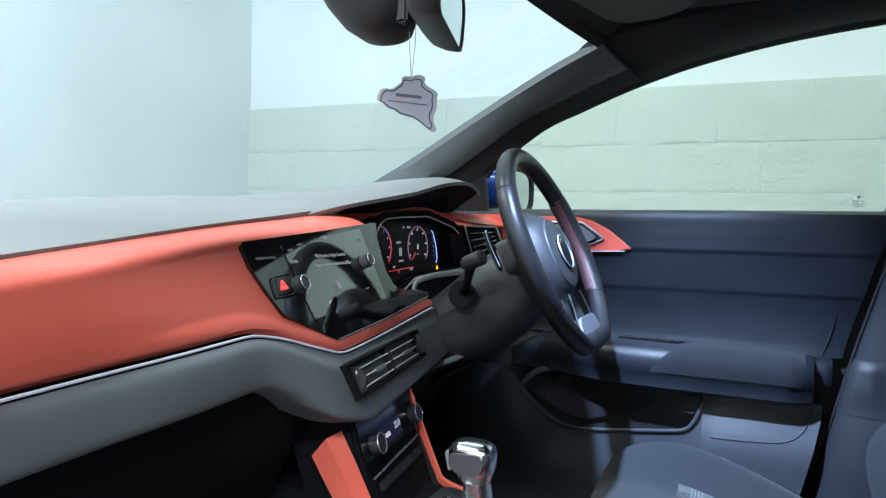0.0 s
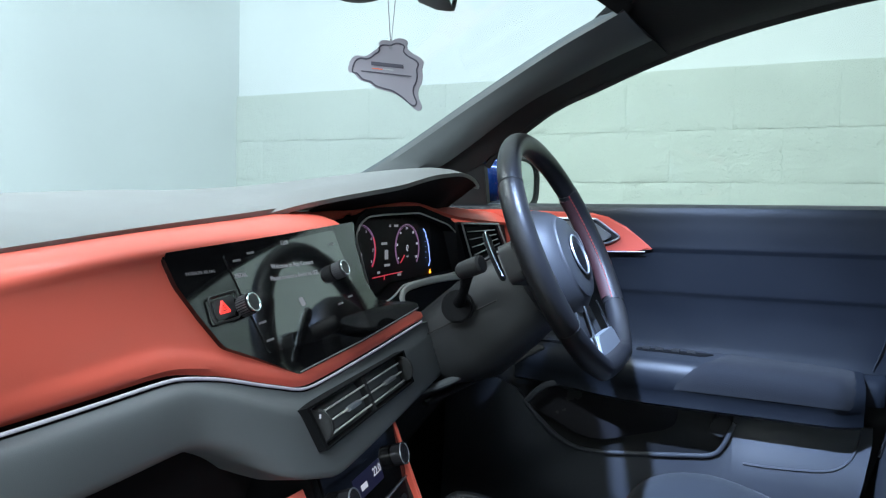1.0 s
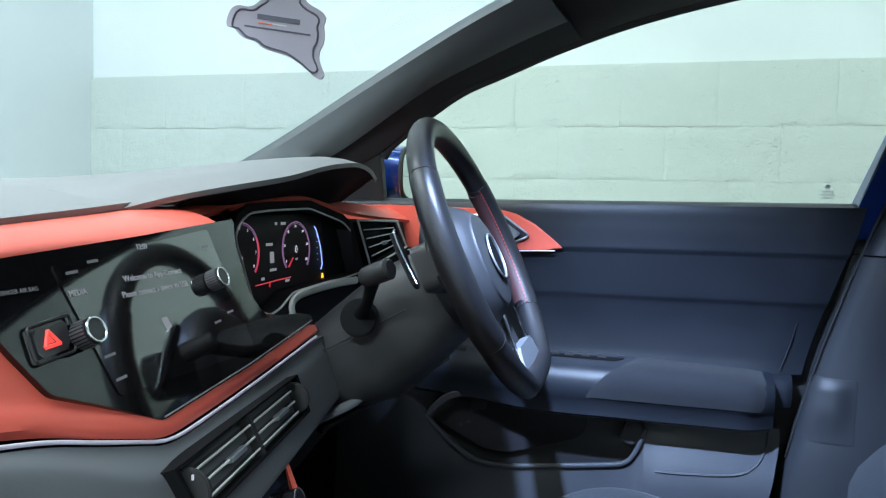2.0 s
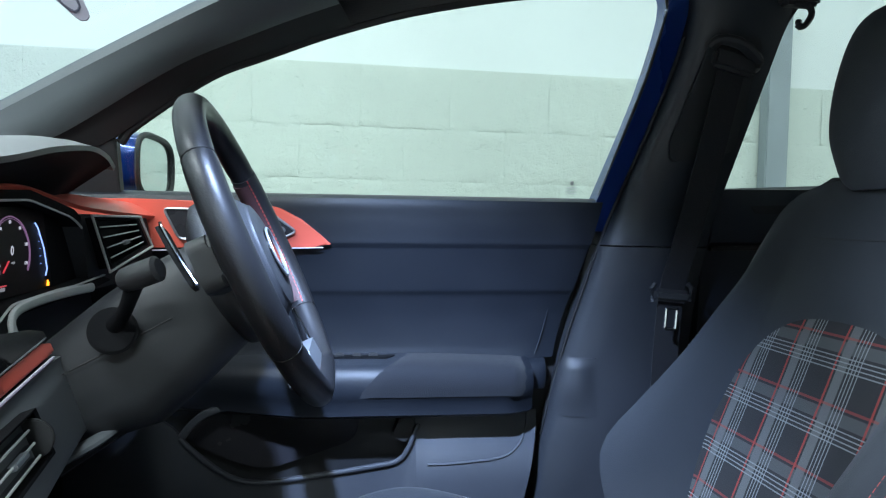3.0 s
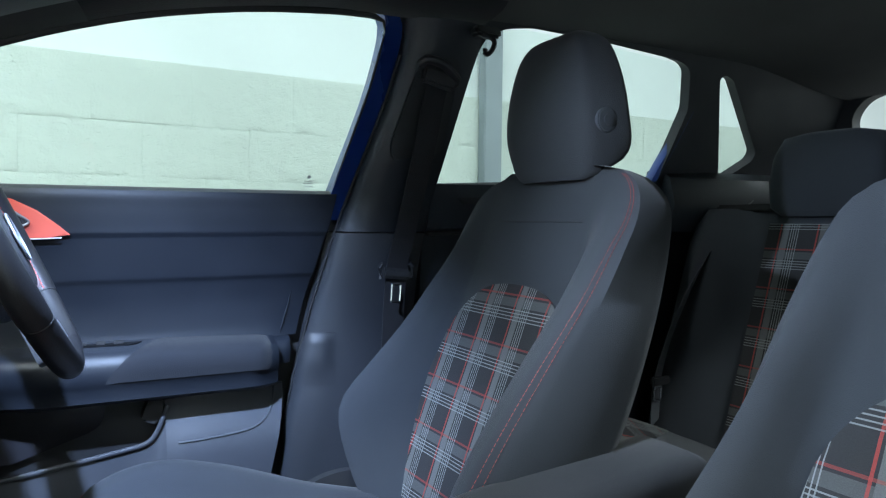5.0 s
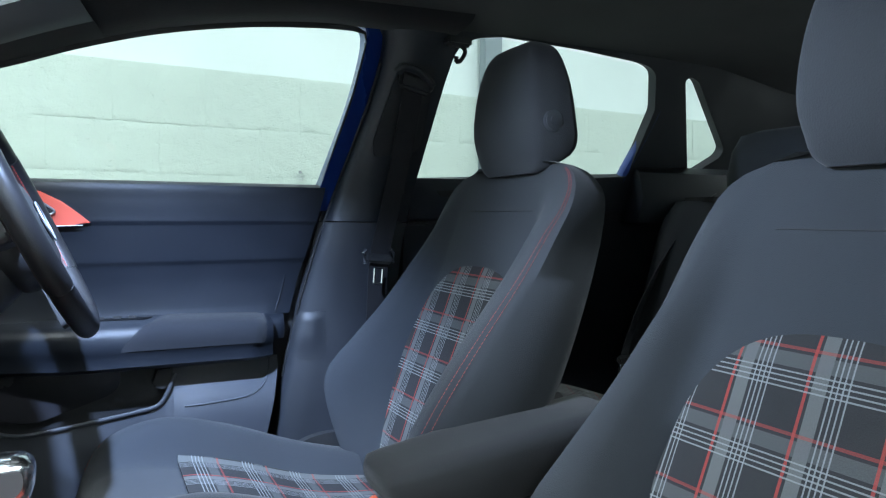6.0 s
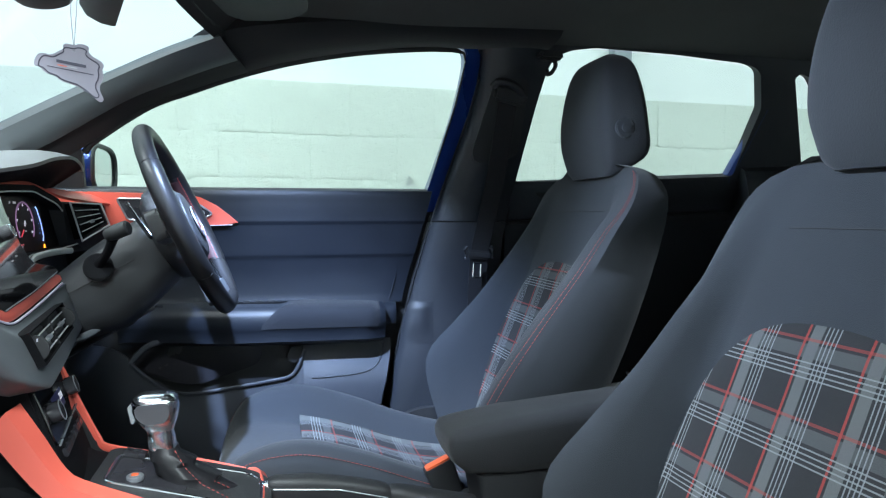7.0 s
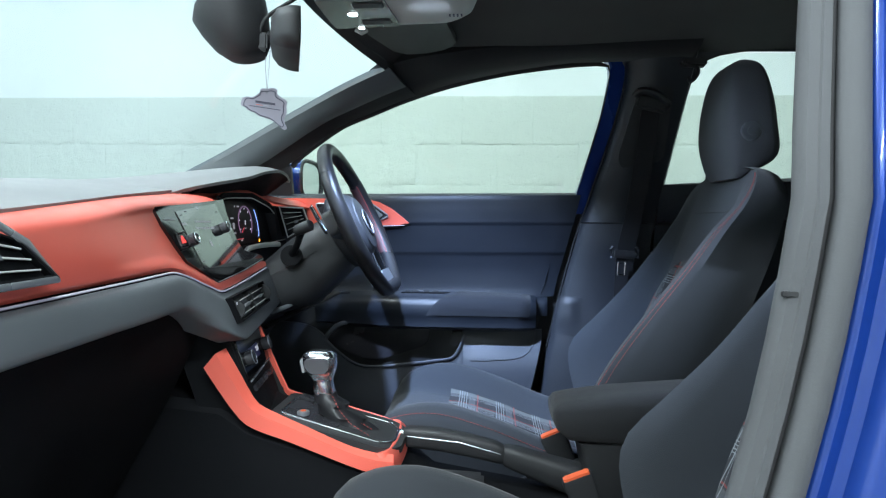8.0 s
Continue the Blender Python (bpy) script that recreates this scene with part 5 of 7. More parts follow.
loft(bm, [knob_ring(z, cx, rx, ry) for z, cx, rx, ry in ((0.654, -0.098, 0.0175, 0.017), (0.664, -0.100, 0.023, 0.021), (0.674, -0.103, 0.029, 0.0235), (0.684, -0.104, 0.031, 0.0245), (0.693, -0.104, 0.031, 0.0245), (0.700, -0.104, 0.029, 0.0225), (0.7055, -0.104, 0.022, 0.016), (0.7075, -0.104, 0.010, 0.006))])
knob = piece("knob", bm, M_CHROME, gear, "polished silver gear knob", 55)
for side in (-1, 1):
    bm = B()
    slab(bm, [(x, side * 0.0246 - side * 0.0030 * max(0, 0.680 - z) / 0.014, z) for x, z in rounded([(-0.126, 0.695), (-0.084, 0.697), (-0.082, 0.680), (-0.090, 0.668), (-0.116, 0.668), (-0.127, 0.680)], 0.007)], (0, side * 0.0022, 0), 0.0008)
    piece("knob_inset", bm, M_KNOB, knob, "satin grey side inset", 50)
bm = B()
slab(bm, [(x, -0.012, z) for x, z in rounded([(-0.1385, 0.690), (-0.133, 0.694), (-0.129, 0.668), (-0.1335, 0.666)], 0.002)], (0, 0.024, 0), 0.001)
piece("release_trigger", bm, M_SILVER, gear)

gear.location.z += 0.012
gear.location.y += 0.006

# ---- handbrake ----
brake = thing("handbrake", (0.25, 0.03, 0.46), "black leather handbrake lever with silver button", "handbrake")
def lever_section(x, z, w, h):
    """A rounded box section across the lever."""
    ring = []
    for j in range(20):
        q = 2 * math.pi * j / 20
        c, sn = math.cos(q), math.sin(q)
        ring.append((x, 0.030 + w * abs(c) ** 0.55 * (1 if c > 0 else -1), z + h * abs(sn) ** 0.55 * (1 if sn > 0 else -1)))
    return ring


bm = B()
loft(bm, [lever_section(*s) for s in ((0.046, 0.543, 0.009, 0.011), (0.049, 0.543, 0.014, 0.016), (0.06, 0.543, 0.0165, 0.019), (0.11, 0.540, 0.017, 0.020), (0.17, 0.530, 0.017, 0.020), (0.215, 0.520, 0.0165, 0.019), (0.228, 0.516, 0.015, 0.017), (0.234, 0.514, 0.012, 0.013))])
piece("grip", bm, M_PLASTIC, brake, "black moulded grip", 50)
bm = B()
tube(bm, [(0.028, 0.030, 0.545), (0.040, 0.030, 0.546), (0.052, 0.030, 0.546)], [0.007, 0.010, 0.012], 14)
piece("release_button", bm, M_CHROME, brake, "silver release button")
bm = B()
tube(bm, [(0.055, 0.014, 0.548), (0.15, 0.012, 0.540), (0.225, 0.014, 0.520)], 0.0009, 6)
piece("trim_line", bm, M_SILVER, brake)
bm = B()
loft(bm, [lever_section(*s) for s in ((0.228, 0.514, 0.012, 0.014), (0.234, 0.513, 0.018, 0.019), (0.25, 0.509, 0.020, 0.022), (0.29, 0.496, 0.023, 0.025), (0.33, 0.483, 0.026, 0.028), (0.40, 0.462, 0.030, 0.032))])
piece("gaiter", bm, M_PLASTIC, brake, "black moulded lever cover", 50)

brake.location.z += 0.015

# ---- centre armrest ----
arm = console
bm = B()
rings = []
for x, zt, zb, w in ((0.315, 0.612, 0.590, 0.050), (0.322, 0.622, 0.575, 0.060), (0.345, 0.628, 0.556, 0.065), (0.42, 0.640, 0.550, 0.066), (0.55, 0.655, 0.556, 0.066), (0.68, 0.668, 0.57, 0.066), (0.70, 0.66, 0.585, 0.06)):
    ring = []
    for j in range(24):
        q = 2 * math.pi * j / 24
        c, sn = math.cos(q), math.sin(q)
        ring.append((x, 0.035 + w * abs(c) ** 0.45 * (1 if c > 0 else -1), 0.014 + (zt + zb) / 2 + (zt - zb) / 2 * abs(sn) ** 0.45 * (1 if sn > 0 else -1)))
    rings.append(ring)
loft(bm, rings)
piece("armrest_pad", bm, M_ARM, arm, "padded cloth armrest lid", 50)
bm = B()
rings = [[(x0, y0, z) for x0, y0 in rounded([(xa, -0.022), (xa + 0.28, -0.022), (xa + 0.28, 0.092), (xa, 0.092)], 0.015)] for xa, z in ((0.40, 0.26), (0.385, 0.45), (0.362, 0.560), (0.360, 0.568))]
loft(bm, rings)
piece("armrest_box", bm, M_PLASTIC, arm, "black plastic storage box")


def buckle(place, lean, label):
    b = thing("belt_buckle", place, label, "seat belt buckle", "seat belt buckles")
    m = pose(*place, 0, lean, 0)
    bm = B()
    rings = [[m @ Vector(((x if abs(x) > 0 else 0), y, z)) for x, y in rounded([(-w, -0.014), (w, -0.014), (w, 0.014), (-w, 0.014)], 0.006)] for z, w in ((-0.11, 0.018), (-0.06, 0.022), (-0.004, 0.026), (0.0, 0.024))]
    loft(bm, rings)
    piece("housing", bm, M_PLASTIC, b, "black plastic housing")
    bm = B()
    slab(bm, [m @ Vector((x, y, 0.004)) for x, y in rounded([(-0.022, -0.012), (0.022, -0.012), (0.022, 0.006), (-0.022, 0.006)], 0.003)], m.to_3x3() @ Vector((0, 0, -0.008)), 0.002)
    piece("release_button", bm, M_BUCKLE, b, "orange-red release button")
    return b


buckle((0.325, 0.108, 0.548), -24, "driver's belt buckle with orange-red button beside the armrest")
buckle((0.346, -0.094, 0.540), -22, "passenger's belt buckle with orange-red button beside the seat")

# ---- driver's door ----
def gh(z):
    """Half-width of the glasshouse at height z."""
    return 1.059 - 0.365 * z


def door_rear(z):
    return 0.448 - (1.023 - z) * 0.231


door = thing("driver_door", (0.0, 0.75, 0.3), "closed driver's door with dark trim panel and clear window", "car door")
CARD = [(0.0, (1.036, 0.712)), (0.02, (1.037, 0.700)), (0.05, (1.030, 0.684)), (0.15, (1.00, 0.684)), (0.30, (0.962, 0.690)), (0.335, (0.953, 0.692)), (0.345, (0.9505, 0.697)), (0.355, (0.948, 0.6985)), (0.55, (0.90, 0.713)), (0.72, (0.871, 0.722)), (0.735, (0.868, 0.7245)), (0.745, (0.866, 0.7265)), (0.77, (0.860, 0.730)), (0.85, (0.82, 0.742)), (0.95, (0.77, 0.746)), (1.0, (0.745, 0.742))]


def card(u, v):
    z, y = curve_at(CARD, v)
    xr = door_rear(z)
    return (-0.60 + (xr + 0.60) * u, y + 0.008 * smooth(0.985, 1.0, u), z + 0.010 * (u - 0.9))


bm = B()
sheet(bm, card, 30, 60, -0.012)
piece("door_card", bm, M_DOOR, door, "dark grained plastic door card", 40)
bm = B()
tube(bm, [(-0.10 + 0.44 * i / 20, 0.7315, 0.8665 + 0.0125 * i / 20) for i in range(21)] + resample([(0.352, 0.7345, 0.8775), (0.368, 0.736, 0.868), (0.372, 0.738, 0.850), (0.362, 0.741, 0.80), (0.348, 0.742, 0.752)], 16), 0.0011, 6)
piece("insert_seam", bm, M_DOOR, door, "raised seam of the door insert")
# armrest: moulded shelf with a cloth pad and a switch panel
bm = B()
rings = []
for k in range(26):
    x = -0.30 + 0.632 * k / 25
    f = smooth(-0.30, -0.02, x) * (1 - 0.35 * smooth(0.29, 0.335, x))
    ysh = 0.735 - 0.070 * f
    zt = 0.745 + 0.008 * math.sin(math.pi * k / 25)
    rings.append([(x, 0.752, zt + 0.006), (x, 0.738, zt + 0.002), (x, ysh + 0.02, zt - 0.004), (x, ysh + 0.004, zt - 0.012), (x, ysh - 0.002, zt - 0.03), (x, ysh, 0.694), (x, ysh + 0.004, 0.690), (x, ysh + 0.006, 0.664), (x, ysh + 0.03, 0.653), (x, 0.752, 0.648)])
loft(bm, rings)
rest = piece("armrest", bm, M_DOOR, door, "moulded armrest shelf", 45)
bm = B()
loft(bm, [[(x, 0.752, 0.748), (x, 0.735, 0.742), (x, 0.723 + d, 0.735), (x, 0.719 + d, 0.722), (x, 0.720 + d, 0.704), (x, 0.726 + d, 0.692), (x, 0.752, 0.690)] for x, d in ((0.322, 0.0), (0.335, 0.0), (0.350, 0.001), (0.360, 0.003), (0.366, 0.008))])
part("armrest_end", bm, M_DOOR, rest, "moulded end of the armrest", 50)


def pad_top(u, v):
    x0, x1 = 0.022 + 0.092 * (1 - v), 0.318 - 0.004 * v
    x = x0 + (x1 - x0) * u
    f = smooth(-0.30, -0.02, x) * (1 - 0.35 * smooth(0.29, 0.335, x))
    ysh = 0.735 - 0.070 * f
    zt = 0.745 + 0.008 * math.sin(math.pi * (x + 0.30) / 0.632)
    prof = [(0.0, (0.730, zt + 0.005)), (0.3, (ysh + 0.020, zt - 0.001)), (0.55, (ysh + 0.001, zt - 0.012)), (0.75, (ysh - 0.004, zt - 0.03)), (1.0, (ysh - 0.001, 0.697))]
    y, z = curve_at(prof, v)
    r = min(u, 1 - u) * 12
    return (x, y + 0.004 * (1 - min(1, r)), z - 0.003 * (1 - min(1, r)))


bm = B()
sheet(bm, pad_top, 24, 16, 0.002)
piece("armrest_pad", bm, M_DOOR_SOFT, rest, "dark cloth armrest pad", 50)
bm = B()
slab(bm, [(x, y, 0.755) for x, y in rounded([(-0.045, 0.735), (0.095, 0.735), (0.075, 0.712), (-0.050, 0.716)], 0.006)], (0, 0, -0.006), 0.0015)
sw = piece("switch_panel", bm, M_SHADED_BLACK, rest, "gloss black window switch panel")
for x in (-0.030, -0.006, 0.024, 0.052):
    bm = B()
    rbox(bm, (0.016, 0.010, 0.006), pose(x, 0.724, 0.757), 0.0015)
    piece("window_switch", bm, M_PLASTIC, rest)
# lower door: back of the pocket, bin wall and rims
bm = B()
slab(bm, [(x, 0.768, z) for x, z in ((-0.62, 0.70), (0.352, 0.70), (0.26, 0.30), (-0.62, 0.30))], (0, 0.02, 0))
piece("pocket_back", bm, M_PLASTIC, door, "black door pocket")
BIN = [(-0.60, 0.66), (-0.45, 0.668), (-0.33, 0.658), (-0.283, 0.636), (-0.266, 0.616), (-0.240, 0.590), (-0.190, 0.552), (-0.142, 0.539), (-0.06, 0.546), (0.06, 0.562), (0.098, 0.570), (0.116, 0.592), (0.134, 0.636), (0.150, 0.650), (0.352, 0.652)]
rim = resample([(x, 0.716, z) for x, z in BIN[1:]], 70)


def pocket_y(x, down):
    """Face of the lower door, down below its rim; its rear part leans back towards the rim."""
    k = smooth(0.10, 0.16, x)
    return (1 - k) * (0.722 - 0.067 * down) + k * (0.738 - 0.034 * smooth(0.0, 0.11, down) - 0.03 * down)


bm = B()
rings = []
for k, p in enumerate(rim):
    zb = 0.33
    rows = []
    for q in range(15):
        z = p.z + (zb - p.z) * q / 14
        x = min(p.x, door_rear(z) - 0.004)
        rows.append((x, pocket_y(p.x, p.z - z), z))
    rings.append(rows + [(r[0], r[1] + 0.010, r[2]) for r in rows[::-1]])
loft(bm, rings)
piece("pocket_wall", bm, M_DOOR_LOW, door, "moulded lower door pocket", 50)
bm = B()
tube(bm, [p + Vector((0, 0.001, 0)) for p in rim if p.x > -0.27 and p.z < 0.640], 0.0042, 10, 0.8, (0, 1, 0))
piece("pocket_rim", bm, M_DOOR_LOW, door)
bm = B()
tube(bm, [(p.x, pocket_y(p.x, max(0.0, 0.651 - p.z)) - 0.0005, p.z) for p in resample([(0.334, 0, 0.646), (0.330, 0, 0.620), (0.314, 0, 0.592), (0.280, 0, 0.574), (0.20, 0, 0.567), (0.15, 0, 0.566)], 40)], 0.0020, 8, 1.6, (0, 1, 0))
piece("pocket_ridge", bm, M_DOOR_LOW, door, "soft ridge beside the pocket", 60)
bm = B()
tube(bm, resample([(-0.268, 0.722, 0.617), (-0.250, 0.724, 0.640), (-0.222, 0.726, 0.660), (-0.17, 0.728, 0.670), (-0.06, 0.732, 0.672)], 30), 0.007, 8, 0.7, (0, 1, 0))
piece("speaker_frame", bm, M_DOOR_LOW, door, "moulded speaker surround")
bm = B()
slab(bm, [(x, 0.752, z) for x, z in rounded([(-0.28, 0.61), (-0.23, 0.663), (-0.06, 0.675), (0.03, 0.66), (0.03, 0.60), (-0.14, 0.545)], 0.03)], (0, 0.01, 0), 0.003)
piece("speaker_grille", bm, M_TINT, door, "black speaker grille")
bm = B()
slab(bm, [(x, 0.722, z) for x, z in rounded([(0.118, 0.600), (0.128, 0.644), (0.100, 0.644), (0.088, 0.610)], 0.008)], (0, 0.03, 0), 0.004)
piece("pocket_divider", bm, M_PLASTIC, door)
# red trim and pull handle
RED = [(-0.022, 0.950), (-0.040, 0.966), (-0.070, 0.990), (-0.105, 1.008), (-0.135, 1.015), (-0.33, 1.018), (-0.50, 1.014), (-0.50, 0.936), (-0.20, 0.942), (-0.05, 0.945)]
bm = B()
slab(bm, [(x, 0.679 + (1.0 - z) * 0.10, z) for x, z in RED], (0, 0.012, 0.0), 0.003)
piece("red_trim", bm, M_RED, door, "coral red pointed door trim")
bm = B()
tube(bm, [(-0.50, 0.685, 0.932), (-0.20, 0.685, 0.938), (-0.035, 0.685, 0.9445)], 0.0012, 6)
piece("silver_strip", bm, M_STRIP_GLOW, door, "thin trim strip with a faint glow added")
HND = [(-0.285, 1.003), (-0.125, 1.004), (-0.078, 0.970), (-0.105, 0.957), (-0.262, 0.955)]
bm = B()
slab(bm, [(x, 0.674 + (1.0 - z) * 0.10, z) for x, z in rounded(HND, 0.008)], (0, 0.008, 0), 0.001)
hb = piece("handle_bezel", bm, M_TINT, door, "dark handle recess with silver rim")
bm = B()
tube(bm, [(x, 0.673 + (1.0 - z) * 0.10, z) for x, z in rounded(HND, 0.008)], 0.0020, 8, 1, (0, 1, 0), ring=True)
piece("bezel_rim", bm, M_SILVER, hb)
bm = B()
slab(bm, [(x, 0.664 + (1.0 - z) * 0.10, z) for x, z in rounded([(-0.205, 0.998), (-0.130, 0.998), (-0.092, 0.972), (-0.110, 0.962), (-0.19, 0.962)], 0.008)], (0, 0.008, 0), 0.003)
piece("pull_handle", bm, M_SILVER, hb, "silver door pull")
# window frame, glass and sail panel
WIN = [(-0.350, 1.020), (-0.347, 1.104), (-0.325, 1.128), (-0.209, 1.204), (-0.120, 1.240), (-0.020, 1.277), (0.100, 1.312), (0.247, 1.341), (0.393, 1.358), (0.470, 1.362), (0.498, 1.355), (0.506, 1.337), (0.490, 1.235), (0.441, 1.036)]
bm = B()
slab(bm, [(x, gh(z) + 0.022, z) for x, z in [(-0.66, 0.98), (-0.66, 1.0), (-0.405, 1.12), (-0.214, 1.212), (-0.02, 1.285), (0.099, 1.320), (0.247, 1.350), (0.393, 1.366), (0.48, 1.366), (0.512, 1.34), (0.45, 1.02), (0.44, 0.98)]], (0, 0.004, 0))
gl = piece("window_glass", bm, M_GLASS, door, "clear side window")
gl.visible_shadow = False
bm = B()
pts = [(x, gh(z) + 0.012, z) for x, z in WIN]
tube(bm, resample(pts[1:10], 40) + [Vector(p) for p in pts[10:]], [0.0075] * 40 + [0.0030] * len(pts[10:]), 8, 1, (0, 1, 0))
piece("window_rubber", bm, M_RUBBER, door, "black window seal")
bm = B()
slab(bm, [(x, gh(z) + 0.004, z) for x, z in ((-0.66, 1.01), (-0.66, 1.04), (-0.370, 1.118), (-0.352, 1.108), (-0.354, 1.018))], (0, 0.02, 0), 0.002)
piece("sail_panel", bm, M_PLASTIC, door, "black triangular mirror panel")
bm = B()
rings = []
for p in resample([(0.500, 0, 1.372), (0.512, 0, 1.335), (0.494, 0, 1.213), (0.446, 0, 1.036), (0.43, 0, 0.98)], 20):
    x, z = p.x, p.z
    y = gh(z)
    rings.append([(x - 0.008, y + 0.008, z), (x + 0.030, y + 0.016, z), (x + 0.034, y + 0.05, z), (x - 0.008, y + 0.05, z)])
loft(bm, rings)
piece("window_frame", bm, M_BLUE, door, "deep blue painted window frame")
bm = B()
for a, b in (((0.383, 1.056), (0.401, 1.056)), ((0.381, 1.051), (0.404, 1.051)), ((0.385, 1.046), (0.401, 1.046))):
    rbox(bm, (b[0] - a[0], 0.0006, 0.0016), pose((a[0] + b[0]) / 2, gh(a[1]) + 0.0205, a[1]), 0)
disc(bm, pose(0.392, gh(1.064) + 0.0205, 1.064, 90, 0, 0), 0.0035, 0.0006, 14)
tagged(piece("glass_mark", bm, M_RIM, door, "small etched glass mark"), kind="")

# ---- outside mirror ----
om = thing("door_mirror", (-0.42, 0.93, 1.02), "blue door mirror outside the driver's window", "door mirror")
bm = B()
rings = []
for x, s in ((-0.375, 1.0), (-0.40, 1.03), (-0.45, 0.96), (-0.50, 0.74), (-0.52, 0.4)):
    rings.append([(x, 0.970 + 0.135 * s * (abs(math.cos(q)) ** 0.6) * (1 if math.cos(q) > 0 else -1), 1.085 + 0.062 * s * (abs(math.sin(q)) ** 0.6) * (1 if math.sin(q) > 0 else -1)) for q in (2 * math.pi * j / 28 for j in range(28))])
loft(bm, rings)
piece("housing", bm, M_BLUE, om, "deep blue mirror housing", 50)
bm = B()
slab(bm, [(-0.374, 0.970 + 0.126 * (abs(math.cos(q)) ** 0.6) * (1 if math.cos(q) > 0 else -1), 1.085 + 0.055 * (abs(math.sin(q)) ** 0.6) * (1 if math.sin(q) > 0 else -1)) for q in (2 * math.pi * j / 28 for j in range(28))], (-0.004, 0, 0))
piece("mirror_glass", bm, M_MIRROR, om, "mirror glass")
bm = B()
tube(bm, [(-0.372, 0.970 + 0.130 * (abs(math.cos(q)) ** 0.6) * (1 if math.cos(q) > 0 else -1), 1.085 + 0.059 * (abs(math.sin(q)) ** 0.6) * (1 if math.sin(q) > 0 else -1)) for q in (2 * math.pi * j / 28 for j in range(28))], 0.006, 8, 1, (1, 0, 0), ring=True)
piece("mirror_rim", bm, M_PLASTIC, om, "black rim")
bm = B()
rbox(bm, (0.08, 0.16, 0.04), pose(-0.45, 0.80, 1.015), 0.012)
piece("mirror_foot", bm, M_PLASTIC, om)

# ---- body shell ----
body = thing("car_body", (0.3, 0.0, 0.3), "dark-lined hatchback body shell with deep blue paint", "car body")


def pierced(name, outline, holes, m, thick, material, label=""):
    """A flat panel with openings cut through it."""
    cu = bpy.data.curves.new(name, "CURVE")
    cu.dimensions, cu.fill_mode, cu.extrude = "2D", "BOTH", thick / 2
    for poly in (outline, *holes):
        sp = cu.splines.new("POLY")
        sp.points.add(len(poly) - 1)
        for p, (x, y) in zip(sp.points, poly):
            p.co = (x, y, 0, 1)
        sp.use_cyclic_u = True
    tmp = bpy.data.objects.new(name, cu)
    scene.collection.objects.link(tmp)
    bpy.context.view_layer.update()
    me = bpy.data.meshes.new_from_object(tmp.evaluated_get(bpy.context.evaluated_depsgraph_get()))
    bpy.data.objects.remove(tmp)
    bpy.data.curves.remove(cu)
    me.transform(m)
    bm = B()
    bm.from_mesh(me)
    bpy.data.meshes.remove(me)
    return piece(name, bm, material, body, label)


RW = rounded([(0.664, 1.050), (0.690, 1.215), (0.712, 1.325), (0.728, 1.358), (0.77, 1.374), (0.83, 1.383), (1.05, 1.381), (1.25, 1.372), (1.29, 1.366), (1.315, 1.352), (1.345, 1.265), (1.308, 1.085)], 0.012)
QW = rounded([(1.425, 1.345), (1.44, 1.357), (1.475, 1.348), (1.652, 1.178), (1.645, 1.155), (1.56, 1.104), (1.530, 1.112), (1.470, 1.245)], 0.012)
